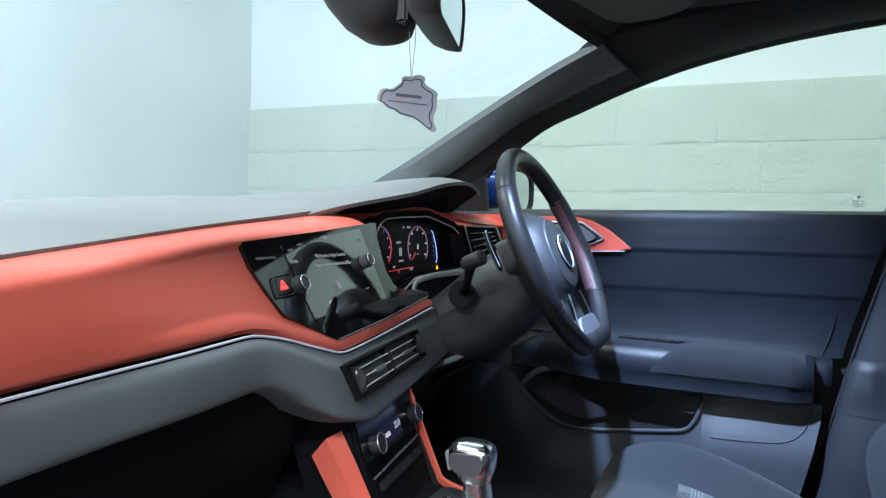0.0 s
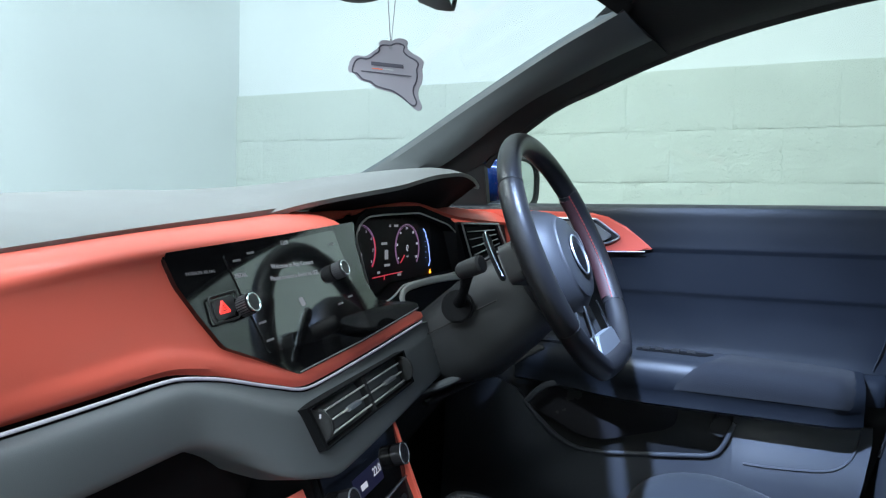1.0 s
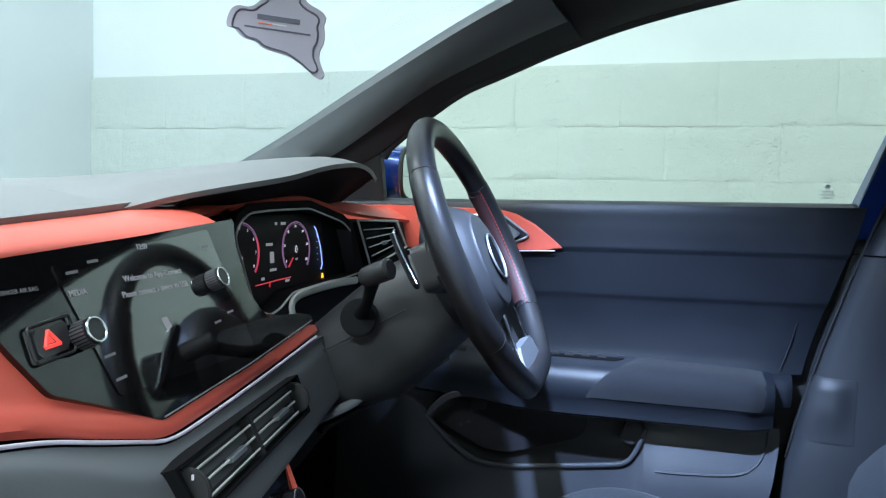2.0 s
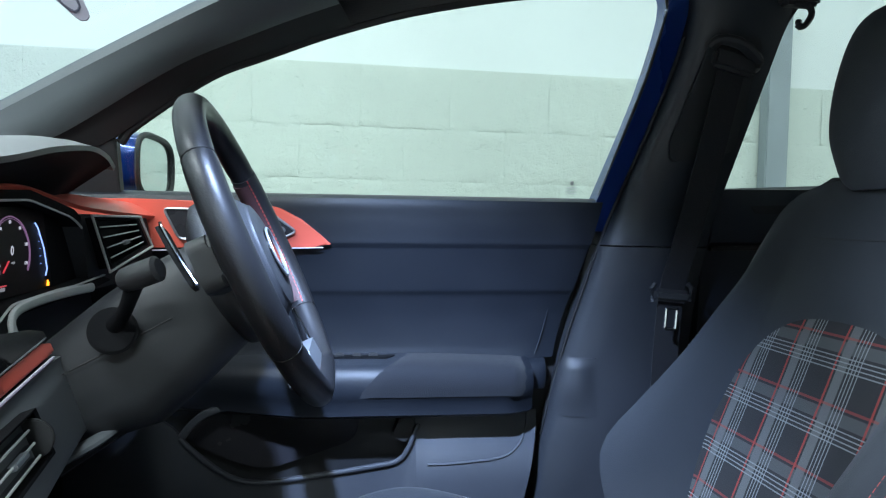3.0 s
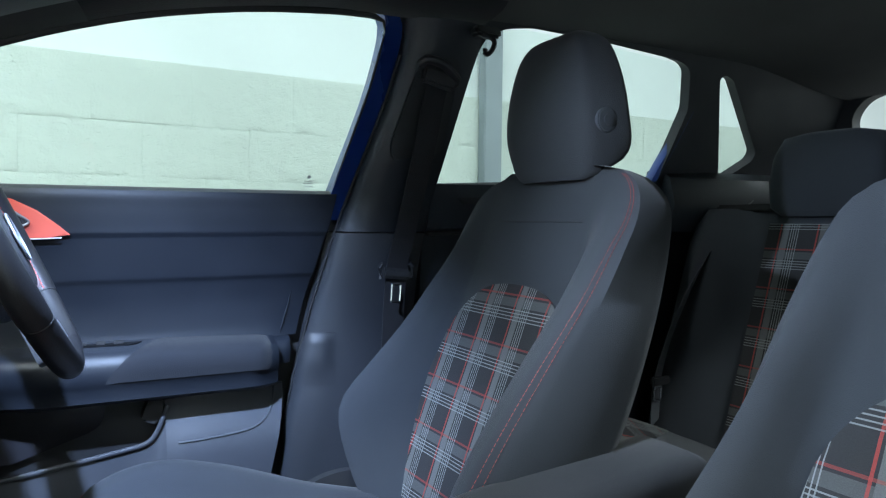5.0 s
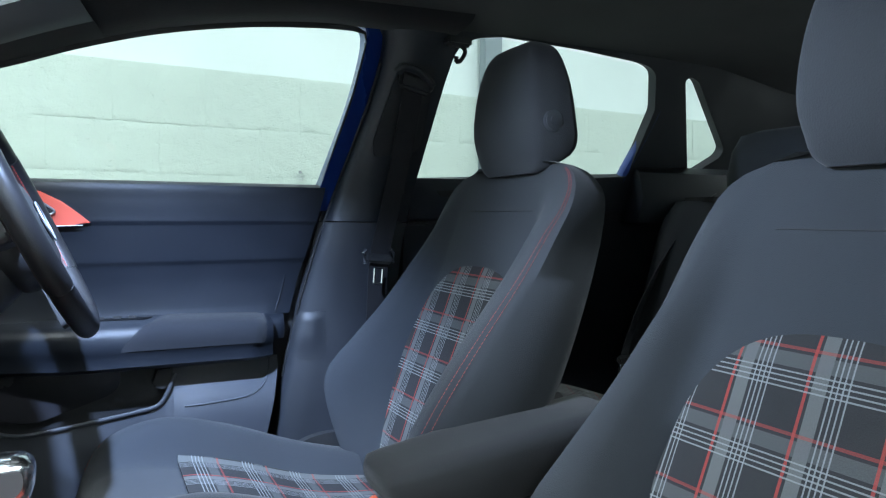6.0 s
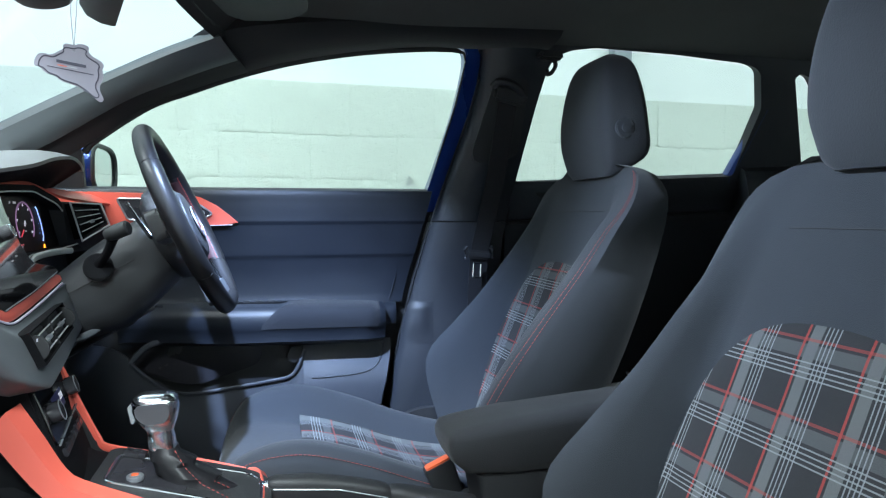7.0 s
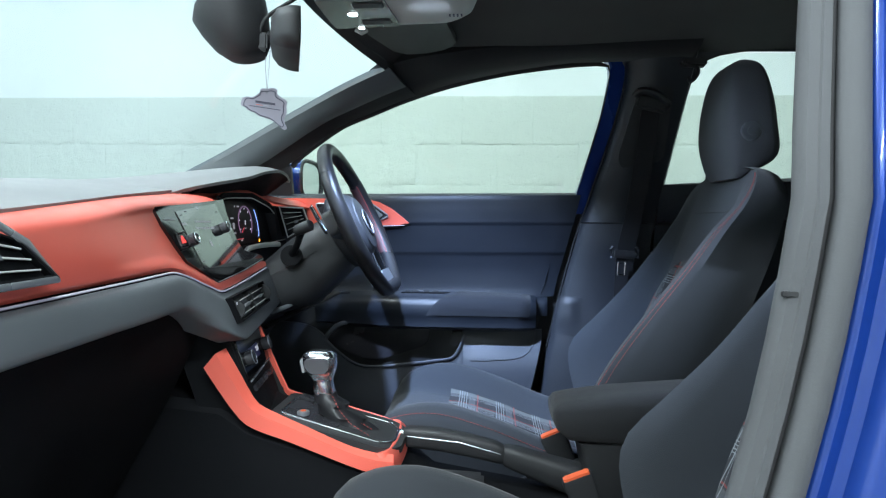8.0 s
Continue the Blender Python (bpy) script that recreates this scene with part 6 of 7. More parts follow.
for side in (1, -1):
    # plane of the glasshouse: x along the car, second axis up the slope
    k = math.sqrt(1 + 0.365 ** 2)
    up = Vector((0, -0.365 * side, 1)) / k
    m = Matrix((Vector((1, 0, 0)), up, Vector((1, 0, 0)).cross(up))).transposed().to_4x4()
    m.translation = Vector((0, side * gh(0), 0)) + Vector((0, side * 0.018, 0.007))
    sl = lambda poly: [(x, z * k) for x, z in poly]
    pierced("side_lining", sl([(0.59, 0.96), (0.60, 1.40), (1.50, 1.42), (1.97, 1.40), (1.97, 0.96)]), [sl(RW), sl(QW)], m, 0.03, M_LINING, "dark side lining around the rear windows")
    for nm, poly in (("rear_door_glass", RW), ("quarter_glass", QW)):
        bm = B()
        c = Vector((sum(p[0] for p in poly) / len(poly), sum(p[1] for p in poly) / len(poly)))
        slab(bm, [(c.x + (x - c.x) * 1.03, side * (gh(z) + 0.03), c.y + (z - c.y) * 1.05) for x, z in poly], (0, side * 0.003, 0))
        g = piece(nm, bm, M_GLASS, body, "clear rear side glass")
        g.visible_shadow = False
    bm = B()
    tube(bm, [(1.300, side * gh(1.07) + side * 0.025, 1.07), (1.333, side * gh(1.16) + side * 0.025, 1.16), (1.368, side * gh(1.27) + side * 0.025, 1.27)], 0.014, 8, 1.4, (0, 1, 0))
    piece("rear_window_frame", bm, M_BLUE, body, "deep blue painted frame")
    # windscreen pillar: grey trim and black outer half
    ws = resample([(-0.86, side * 0.74, 0.995), (-0.579, side * 0.66, 1.109), (-0.356, side * 0.57, 1.204), (-0.170, side * 0.492, 1.280), (-0.044, side * 0.439, 1.322)], 30)
    wi = resample([(-0.66, side * gh(0.995), 0.995), (-0.40, side * gh(1.088), 1.088), (-0.34, side * gh(1.118), 1.118), (-0.209, side * gh(1.204), 1.204), (-0.120, side * gh(1.240), 1.240), (-0.050, side * gh(1.266), 1.266), (0.005, side * gh(1.284), 1.284)], 30)
    bm = B()
    rings = []
    for a, b in zip(ws, wi):
        g = 1 - 0.35 * smooth(-0.20, -0.04, a.x)
        c = a.lerp(b, 0.62) + Vector((0, -side * 0.016, -0.006)) * g
        d = a.lerp(b, 0.2) + Vector((0, -side * 0.012, -0.004)) * g
        e = a.lerp(b, 0.42) + Vector((0, -side * 0.022, -0.008)) * g
        rings.append([a, d, e, c, c + Vector((0, side * 0.03, 0.012)), a + Vector((-0.012, side * 0.03, 0.02))])
    loft(bm, rings)
    piece("a_pillar_trim", bm, M_PILLAR, body, "grey windscreen pillar trim", 40)
    bm = B()
    loft(bm, [[a.lerp(b, 0.60) + Vector((0, -side * 0.008, 0)), a.lerp(b, 0.8) + Vector((0, -side * 0.006, 0)), b, b + Vector((0, side * 0.045, 0.01)), a.lerp(b, 0.60) + Vector((-0.01, side * 0.055, 0.03))] for a, b in zip(ws, wi)])
    piece("door_frame", bm, M_RUBBER, body, "black door frame", 40)
    # roof rail from the windscreen pillar to the centre pillar
    lo = resample([(-0.054, side * (gh(1.265) + 0.004), 1.267), (0.015, side * gh(1.288), 1.288), (0.099, side * gh(1.312), 1.312), (0.247, side * gh(1.341), 1.341), (0.393, side * gh(1.359), 1.359), (0.50, side * gh(1.362), 1.362), (0.70, side * gh(1.368), 1.368)], 24)
    hi = resample([(-0.100, side * 0.492, 1.312), (-0.050, side * 0.455, 1.332), (0.05, side * 0.43, 1.352), (0.2, side * 0.44, 1.375), (0.35, side * 0.45, 1.39), (0.50, side * 0.45, 1.395), (0.70, side * 0.45, 1.40)], 24)
    bm = B()
    rings = []
    for a, b in zip(lo, hi):
        h = smooth(0.02, 0.16, a.x)
        rings.append([a, a.lerp(b, 0.3) + Vector((0, -side * 0.012, -0.006)) * h, a.lerp(b, 0.7) + Vector((0, -side * 0.008, -0.010)) * h, b + Vector((0, 0, -0.004)) * h, b + Vector((0, 0, 0.02)), a + Vector((0, side * 0.05, 0.02))])
    loft(bm, rings)
    piece("roof_rail", bm, M_HEAD, body, "black roof rail lining", 50)
# centre pillar on the driver's side: upper and lower trim
def pillar_front(z):
    if z > 1.036:
        return curve_at([(1.036, 0.478), (1.213, 0.527), (1.31, 0.545), (1.345, 0.545), (1.40, 0.53)], z)
    return door_rear(z) + 0.018 + 0.012 * smooth(0.95, 1.036, z)


for nm, z0, z1, lab in (("b_pillar_trim", 0.957, 1.40, "dark upper pillar trim"), ("b_pillar_trim", 0.36, 0.954, "dark lower pillar trim")):
    bm = B()
    rings = []
    for i in range(15):
        z = z0 + (z1 - z0) * i / 14
        y = gh(z) if z > 1.0 else 0.694 + 0.05 * smooth(1.0, 0.7, z)
        xa = pillar_front(z)
        xb = 0.672 + 0.30 * (z - 1.05) * 0.5 if z > 0.9 else 0.65
        rings.append([(xa, y + 0.02, z), (xa + 0.004, y + 0.002, z), (xa + 0.02, y - 0.012, z), (xa + 0.07, y - 0.022, z), (xb - 0.05, y - 0.020, z), (xb - 0.01, y - 0.008, z), (xb, y + 0.02, z), (xb, y + 0.05, z), (xa, y + 0.05, z)])
    loft(bm, rings)
    piece(nm, bm, M_DOOR if z0 > 0.9 else M_PILLAR_LOW, body, lab, 40)


def pillar_bulge(u, v):
    x, z = 0.372 + 0.088 * u, 0.640 + 0.108 * v
    xa = pillar_front(z)
    y = 0.694 + 0.05 * smooth(1.0, 0.7, z)
    y += curve_at([(0.0, 0.02), (0.004, 0.002), (0.02, -0.012), (0.07, -0.022), (0.2, -0.021)], max(0.0, x - xa))
    return (max(x, xa), y + 0.002 - 0.009 * smooth(0.460, 0.425, x) * smooth(0.747, 0.728, z) * smooth(0.640, 0.705, z), z)


bm = B()
sheet(bm, pillar_bulge, 24, 24, -0.003)
piece("pillar_moulding", bm, M_PILLAR_LOW, body, "moulding that carries the armrest line onto the pillar")
bm = B()
slab(bm, [(x, gh(z) - 0.024, z) for x, z in rounded([(0.575, 1.30), (0.66, 1.30), (0.655, 1.12), (0.545, 1.10), (0.535, 1.13)], 0.015)], (0, 0.006, 0), 0.002)
piece("belt_slot_cover", bm, M_PLASTIC, body, "black belt adjuster cover")
bm = B()
rings = []
for z in (1.30, 1.22, 1.12, 1.0, 0.9, 0.80, 0.70, 0.60):
    y = gh(z) if z > 1.0 else 0.694 + 0.05 * smooth(1.0, 0.7, z)
    xa = pillar_front(z)
    rings.append([(xa - 0.002 + 0.003 * math.cos(q), y + 0.012 + 0.004 * math.sin(q), z) for q in (2 * math.pi * j / 8 for j in range(8))])
loft(bm, rings)
piece("door_seal", bm, M_RUBBER, body, "black rubber door seal")


# headliner, header and roof skin
def roof(u, v):
    x = -0.135 + 2.1 * u
    yy = -1 + 2 * v
    z = 1.352 + 0.040 * math.sin(min(1, u * 1.6) * math.pi / 2) - 0.05 * smooth(0.75, 1, u) + 0.022 * (1 - yy * yy)
    return (x + 0.10 * abs(yy) ** 2 * (1 - u), yy * 0.56, z)


bm = B()
sheet(bm, roof, 28, 16, -0.03)
piece("headliner", bm, M_HEAD, body, "black felt headliner")


def skin(u, v):
    p = Vector(roof(u, v))
    return p + Vector((0, (p.y) * 0.12, 0.05))


def header(u, v):
    """Black lining between the headliner and the windscreen."""
    yy = -1 + 2 * u
    a = Vector((-0.150 + 0.095 * yy * yy, yy * 0.46, 1.366 - 0.044 * yy * yy))
    b = Vector(roof(0.03, 0.5 + 0.42 * yy)) + Vector((0, 0, 0.003))
    return a.lerp(b, v)


bm = B()
sheet(bm, header, 20, 4, -0.006)
piece("header_lining", bm, M_HEAD, body)
bm = B()
sheet(bm, skin, 20, 12, -0.004)
piece("roof_panel", bm, M_BLUE, body)


def screen_at(u, v):
    yy = -1 + 2 * u
    base = Vector((-0.98 + 0.17 * yy * yy, yy * 0.80, 0.985))
    top = Vector((-0.125 + 0.10 * yy * yy, yy * 0.47, 1.365 - 0.035 * yy * yy))
    return base.lerp(top, v) + Vector((-0.02, 0, 0.03)) * math.sin(math.pi * v)


bm = B()
sheet(bm, screen_at, 16, 10, 0.004)
g = piece("windscreen", bm, M_WINDSCREEN, body, "clear windscreen")
g.visible_shadow = False
bm = B()
rbox(bm, (2.9, 1.56, 0.05), pose(0.5, 0, 0.235), 0.01)
piece("floor_pan", bm, M_CARPET, body, "black carpeted floor")
bm = B()
slab(bm, [(-0.62, -0.78, 0.25), (-0.62, 0.78, 0.25), (-0.62, 0.78, 0.97), (-0.62, -0.78, 0.97)], (-0.05, 0, 0))
piece("bulkhead", bm, M_CARPET, body)
bm = B()
slab(bm, [(-0.62, 0.775, 0.25), (1.95, 0.775, 0.25), (1.95, 0.775, 0.99), (-0.62, 0.775, 0.99)], (0, 0.06, 0))
piece("side_panel", bm, M_RUBBER, body)
# rear door panel beside the back seat (driver's side)
bm = B()
rings = []
for z, y in ((1.062, 0.700), (1.060, 0.676), (1.04, 0.672), (1.00, 0.684), (0.965, 0.692), (0.955, 0.704), (0.95, 0.716), (0.80, 0.725), (0.40, 0.735)):
    rings.append([(0.655, y, z), (0.9, y, z + 0.006), (1.30, y, z + 0.03), (1.55, y, z + 0.03), (1.55, 0.77, z + 0.03), (0.655, 0.77, z)])
loft(bm, rings)
piece("rear_door_card", bm, M_DOOR, body, "dark rear door card")
# Flush black patch for the shade of a pull recess; none is cut.
bm = B()
slab(bm, [(x, 0.674, z) for x, z in rounded([(0.720, 1.032), (0.825, 1.036), (0.810, 1.020), (0.735, 1.018)], 0.005)], (0, 0.01, 0), 0.001)
piece("rear_pull_shade", bm, M_RUBBER, body)
# Black bar laid along the ledge as the crease's shade.
bm = B()
tube(bm, [(0.66, 0.700, 0.953), (0.80, 0.700, 0.957), (1.0, 0.700, 0.965)], 0.005, 8)
piece("rear_crease_shade", bm, M_RUBBER, body)
bm = B()
rbox(bm, (0.34, 0.09, 0.02), pose(1.02, 0.715, 0.372, 8, 0, 0), 0.006)
piece("sill_plate", bm, M_GREY, body, "grey moulded rear sill plate")
bm = B()
tube(bm, resample([(0.98, 0.675, 0.381), (0.995, 0.675, 0.389), (1.01, 0.675, 0.379), (1.03, 0.675, 0.388), (1.05, 0.675, 0.380), (1.08, 0.672, 0.386)], 30), 0.0015, 5)
# The script glows faintly in place of light falling on it.
piece("sill_script", bm, M_GREY_GLOW, body)
# passenger's side: door opening edge with seal and blue jamb
def jamb_x(z):
    return curve_at([(0.30, 0.248), (0.50, 0.302), (0.70, 0.352), (0.765, 0.368), (0.843, 0.386), (0.905, 0.397), (0.959, 0.405), (1.026, 0.413), (1.1, 0.426), (1.25, 0.448), (1.42, 0.470)], z)


def jamb_y(z):
    return -0.74 + 0.365 * max(0, z - 0.98)


def jamb(points, name, material, label):
    bm = B()
    rings = []
    for i in range(24):
        z = 0.30 + 1.10 * i / 23
        rings.append([(jamb_x(z) + a, jamb_y(z) + b, z) for a, b in points])
    loft(bm, rings)
    return piece(name, bm, material, body, label, 40)


jamb([(-0.002, 0.012), (-0.002, 0.004), (0.002, -0.001), (0.009, -0.002), (0.010, -0.004), (0.016, -0.004), (0.018, 0.000), (0.018, 0.03), (0.22, 0.07), (0.22, 0.09), (0.02, 0.05)], "b_pillar_trim", M_SEAL, "grey centre pillar trim")
jamb([(0.017, 0.010), (0.017, 0.003), (0.022, 0.003), (0.022, 0.010)], "seal_groove", M_RUBBER, "dark groove beside the seal")
jamb([(0.0330 + 0.0115 * math.cos(q), 0.000 - 0.010 * math.sin(q)) for q in (2 * math.pi * j / 16 for j in range(16))], "door_seal", M_SEAL, "grey rubber bulb seal")
jamb([(0.042, 0.008), (0.044, -0.003), (0.046, -0.006), (0.049, -0.007), (0.058, -0.003), (0.066, -0.006), (0.070, -0.018), (0.075, -0.023), (0.084, -0.025), (0.094, -0.034), (0.104, -0.050), (0.112, -0.055), (0.30, -0.058), (0.30, -0.01), (0.08, 0.02)], "door_jamb", M_BLUE, "deep blue painted door jamb")
bm = B()
rbox(bm, (0.010, 0.005, 0.0035), pose(jamb_x(0.905) + 0.003, jamb_y(0.905) - 0.0005, 0.905), 0.0005)
piece("trim_gap", bm, M_RUBBER, body)
bm = B()
rbox(bm, (1.1, 0.12, 0.12), pose(-0.15, -0.76, 0.30), 0.02)
piece("door_sill", bm, M_BLUE, body)
bm = B()
slab(bm, [(0.55, -0.79, 0.25), (1.95, -0.79, 0.25), (1.95, -0.79, 0.99), (0.55, -0.79, 0.99)], (0, 0.06, 0))
piece("side_panel", bm, M_BLUE, body)
# tail: hatch with its window, parcel shelf
mh = Matrix(((0, 0, 1, 1.98), (1, 0, 0, 0), (0, 1, 0, 0), (0, 0, 0, 1)))
pierced("hatch_lining", [(-0.75, 0.25), (0.75, 0.25), (0.75, 1.05), (0.66, 1.38), (-0.66, 1.38), (-0.75, 1.05)], [rounded([(-0.535, 1.10), (0.535, 1.10), (0.540, 1.23), (0.555, 1.29), (0.520, 1.34), (0.44, 1.36), (-0.44, 1.36), (-0.52, 1.34), (-0.555, 1.29), (-0.540, 1.23)], 0.03)], mh, 0.04, M_PLASTIC, "black tailgate lining around the rear window")
bm = B()
rbox(bm, (0.50, 1.16, 0.02), pose(1.68, 0, 1.02), 0.006)
piece("parcel_shelf", bm, M_CARPET, body)
bm = B()
rings = []
for x, y in ((1.33, 0.672), (1.50, 0.655), (1.70, 0.63), (1.95, 0.60)):
    rings.append([(x, y, 1.12), (x, y - 0.03, 1.10), (x, y - 0.05, 1.03), (x, y - 0.03, 0.96), (x, y + 0.05, 0.96), (x, y + 0.05, 1.12)])
loft(bm, rings)
piece("side_shelf", bm, M_DOOR, body, "moulded shelf support")

# ---- rear seat ----
bench = thing("rear_bench", (1.3, 0.0, 0.3), "rear bench seat in anthracite cloth with tartan panels", "car seat")


def rback(z, y):
    a = abs(abs(y) - 0.30)
    return Vector((1.26 + 0.30 * (z - 0.48) - 0.03 * smooth(0.12, 0.26, a) + 0.03 * smooth(0.27, 0.33, a), y, z))


bm = B()
rings = []
for i in range(14):
    z = 0.44 + 0.58 * i / 13
    r = [rback(z, -0.63 + 1.26 * j / 40) + Vector((0.03 * smooth(0.95, 1.02, z), 0, 0)) for j in range(41)]
    rings.append(r + [Vector((1.45 + 0.28 * (z - 0.48), 0.62, z)), Vector((1.45 + 0.28 * (z - 0.48), -0.62, z))])
loft(bm, rings)
piece("backrest", bm, M_CLOTH, bench, "padded rear backrest", 50)
for yc in (0.30, -0.30):
    bm = B()
    sheet(bm, lambda u, v: rback(0.50 + 0.48 * v, yc - 0.105 + 0.21 * u) + Vector((-0.004, 0, 0.002)), 12, 12, 0.003, uv=True)
    lay = bm.loops.layers.uv["UVMap"]
    for f in bm.faces:
        for lp in f.loops:
            lp[lay].uv = (lp.vert.co.y + 0.2, lp.vert.co.z)
    piece("tartan_panel", bm, M_TARTAN, bench, "tartan cloth with white and red lines")
    bm = B()
    rings = []
    for z, w, t in ((1.00, 0.10, 0.035), (1.02, 0.128, 0.05), (1.08, 0.135, 0.055), (1.14, 0.130, 0.05), (1.18, 0.11, 0.04), (1.19, 0.06, 0.02)):
        rings.append([(1.45 + 0.1 * (z - 1.0) + t * (abs(math.cos(q)) ** 0.6) * (1 if math.cos(q) > 0 else -1), yc + w * (abs(math.sin(q)) ** 0.6) * (1 if math.sin(q) > 0 else -1), z) for q in (2 * math.pi * j / 24 for j in range(24))])
    loft(bm, rings)
    piece("headrest", bm, M_CLOTH, bench, "low rear headrest", 50)
bm = B()
rings = []
for x, zt in ((0.84, 0.47), (0.86, 0.515), (0.95, 0.53), (1.15, 0.50), (1.33, 0.47)):
    rings.append([(x, -0.62, 0.30), (x, -0.63, zt - 0.02), (x, -0.58, zt), (x, -0.3, zt - 0.02), (x, 0, zt), (x, 0.3, zt - 0.02), (x, 0.58, zt), (x, 0.63, zt - 0.02), (x, 0.62, 0.30)])
loft(bm, rings)
piece("seat_cushion", bm, M_CLOTH, bench, "padded rear cushion", 50)
for yc in (0.34, -0.34):
    bm = B()
    sheet(bm, lambda u, v: (0.92 + 0.36 * v, yc - 0.20 + 0.40 * u, 0.538 - 0.115 * v ** 1.3 + 0.055 * abs(2 * u - 1) ** 2 - 0.012), 14, 12, -0.004, uv=True)
    lay = bm.loops.layers.uv["UVMap"]
    for f in bm.faces:
        for lp in f.loops:
            lp[lay].uv = (lp.vert.co.y + 0.2, lp.vert.co.x)
    piece("tartan_panel", bm, M_TARTAN, bench, "tartan cloth with white and red lines")


# ---- seat belts ----
def strap(bm, pts, width, side=(1, 0, 0)):
    pts = resample(pts, 30)
    s = Vector(side).normalized() * width / 2
    n = []
    for p in pts:
        n.append([p - s, p + s, p + s + Vector((0, 0.002, 0)), p - s + Vector((0, 0.002, 0))])
    loft(bm, n)


belt = thing("seat_belt", (0.6, 0.58, 1.25), "black driver's seat belt hanging down the centre pillar", "seat belt", "seat belts")
bm = B()
strap(bm, [(0.603, 0.553, 1.25), (0.595, 0.600, 1.10), (0.580, 0.640, 0.96), (0.566, 0.655, 0.872), (0.56, 0.66, 0.70), (0.57, 0.68, 0.45)], 0.047)
piece("webbing", bm, M_BELT, belt, "black woven webbing")
bm = B()
tube(bm, resample([(0.563, 0.548, 1.275), (0.573, 0.538, 1.285), (0.61, 0.538, 1.278), (0.64, 0.545, 1.255), (0.635, 0.552, 1.245)], 16), 0.011, 10, 0.8)
rbox(bm, (0.075, 0.018, 0.03), pose(0.603, 0.550, 1.252, 0, 12, 0), 0.006)
piece("belt_guide", bm, M_PLASTIC, belt, "black belt guide loop")
bm = B()
rbox(bm, (0.066, 0.016, 0.022), pose(0.562, 0.648, 0.872, 0, 5, 0), 0.006)
for s in (-1, 1):
    tube(bm, [(0.562 + s * 0.034, 0.648, 0.862), (0.562 + s * 0.037, 0.648, 0.885), (0.562 + s * 0.030, 0.648, 0.893)], 0.005, 8)
piece("tongue_grip", bm, M_PLASTIC, belt)
bm = B()
tube(bm, [(x, 0.622, z) for x, z in rounded([(0.541, 0.853), (0.560, 0.853), (0.558, 0.818), (0.539, 0.818)], 0.003)], 0.003, 8, 1, (0, 1, 0), ring=True)
piece("tongue", bm, M_CHROME, belt, "steel belt tongue")
rbelt = thing("seat_belt", (1.45, 0.53, 1.03), "dark rear seat belt hanging beside the bench", "seat belt", "seat belts")
bm = B()
strap(bm, [(1.46, 0.50, 1.035), (1.40, 0.535, 0.95), (1.30, 0.565, 0.78), (1.22, 0.56, 0.62), (1.21, 0.56, 0.50)], 0.047, (0.9, 0.3, 0.3))
piece("webbing", bm, M_BELT_LIT, rbelt, "dark woven webbing with the light on it put into a greyer colour")
bm = B()
rbox(bm, (0.06, 0.016, 0.02), pose(1.215, 0.55, 0.605), 0.005)
piece("tongue_grip", bm, M_PLASTIC, rbelt)
bm = B()
tube(bm, [(x, 0.545, z) for x, z in rounded([(1.190, 0.592), (1.212, 0.592), (1.210, 0.560), (1.188, 0.560)], 0.003)], 0.003, 8, 1, (0, 1, 0), ring=True)
piece("tongue", bm, M_CHROME, rbelt, "steel belt tongue")

# ---- overhead: mirror, lamp console, visors, hooks ----
mir = thing("rear_view_mirror", (-0.20, 0.0, 1.30), "black rear-view mirror on a sensor housing at the windscreen", "mirror")
mn = Vector((0.965, 0.268, -0.06)).normalized()
md = Vector((-0.268, 0.965, 0)).normalized()
mu = mn.cross(md).normalized() * (1 if mn.cross(md).z > 0 else -1)
mc = Vector((-0.160, 0.010, 1.272))
shape = rounded([(-0.105, -0.022), (-0.090, -0.036), (0.092, -0.036), (0.105, -0.020), (0.105, 0.018), (0.090, 0.036), (-0.095, 0.034), (-0.105, 0.020)], 0.012)
bm = B()
loft(bm, [[mc + md * a * s + mu * b * s + mn * d for a, b in shape] for d, s in ((-0.040, 0.62), (-0.030, 0.86), (-0.012, 0.98), (0.002, 1.0), (0.007, 0.985), (0.007, 0.93), (0.003, 0.92))])
piece("mirror_shell", bm, M_PLASTIC, mir, "black mirror shell", 40)
bm = B()
slab(bm, [mc + md * a * 0.935 + mu * b * 0.90 + mn * 0.0050 for a, b in shape], mn * -0.003)
piece("mirror_glass", bm, M_MIRROR, mir, "mirror glass")
bm = B()
tube(bm, [mc - mn * 0.035, mc + Vector((-0.055, -0.008, 0.005)), Vector((-0.235, 0.0, 1.285))], 0.010, 10)
piece("mirror_stem", bm, M_PLASTIC, mir)
bm = B()
rings = []
for z, cx, rx, ry in ((1.236, -0.238, 0.015, 0.025), (1.240, -0.241, 0.030, 0.040), (1.258, -0.250, 0.045, 0.055), (1.285, -0.262, 0.056, 0.066), (1.310, -0.272, 0.062, 0.072), (1.330, -0.272, 0.058, 0.074)):
    rings.append([(cx + rx * math.cos(q), ry * math.sin(q), z + 0.22 * rx * math.cos(q)) for q in (2 * math.pi * j / 28 for j in range(28))])
loft(bm, rings)
piece("sensor_housing", bm, M_PLASTIC, mir, "black bowl-shaped sensor housing", 60)
bm = B()
tube(bm, resample([(-0.205, -0.02, 1.245), (-0.212, -0.025, 1.275), (-0.200, -0.02, 1.305), (-0.16, -0.01, 1.335), (-0.14, 0, 1.352)], 20), 0.0035, 8)
piece("sensor_cable", bm, M_RUBBER, mir)
bm = B()
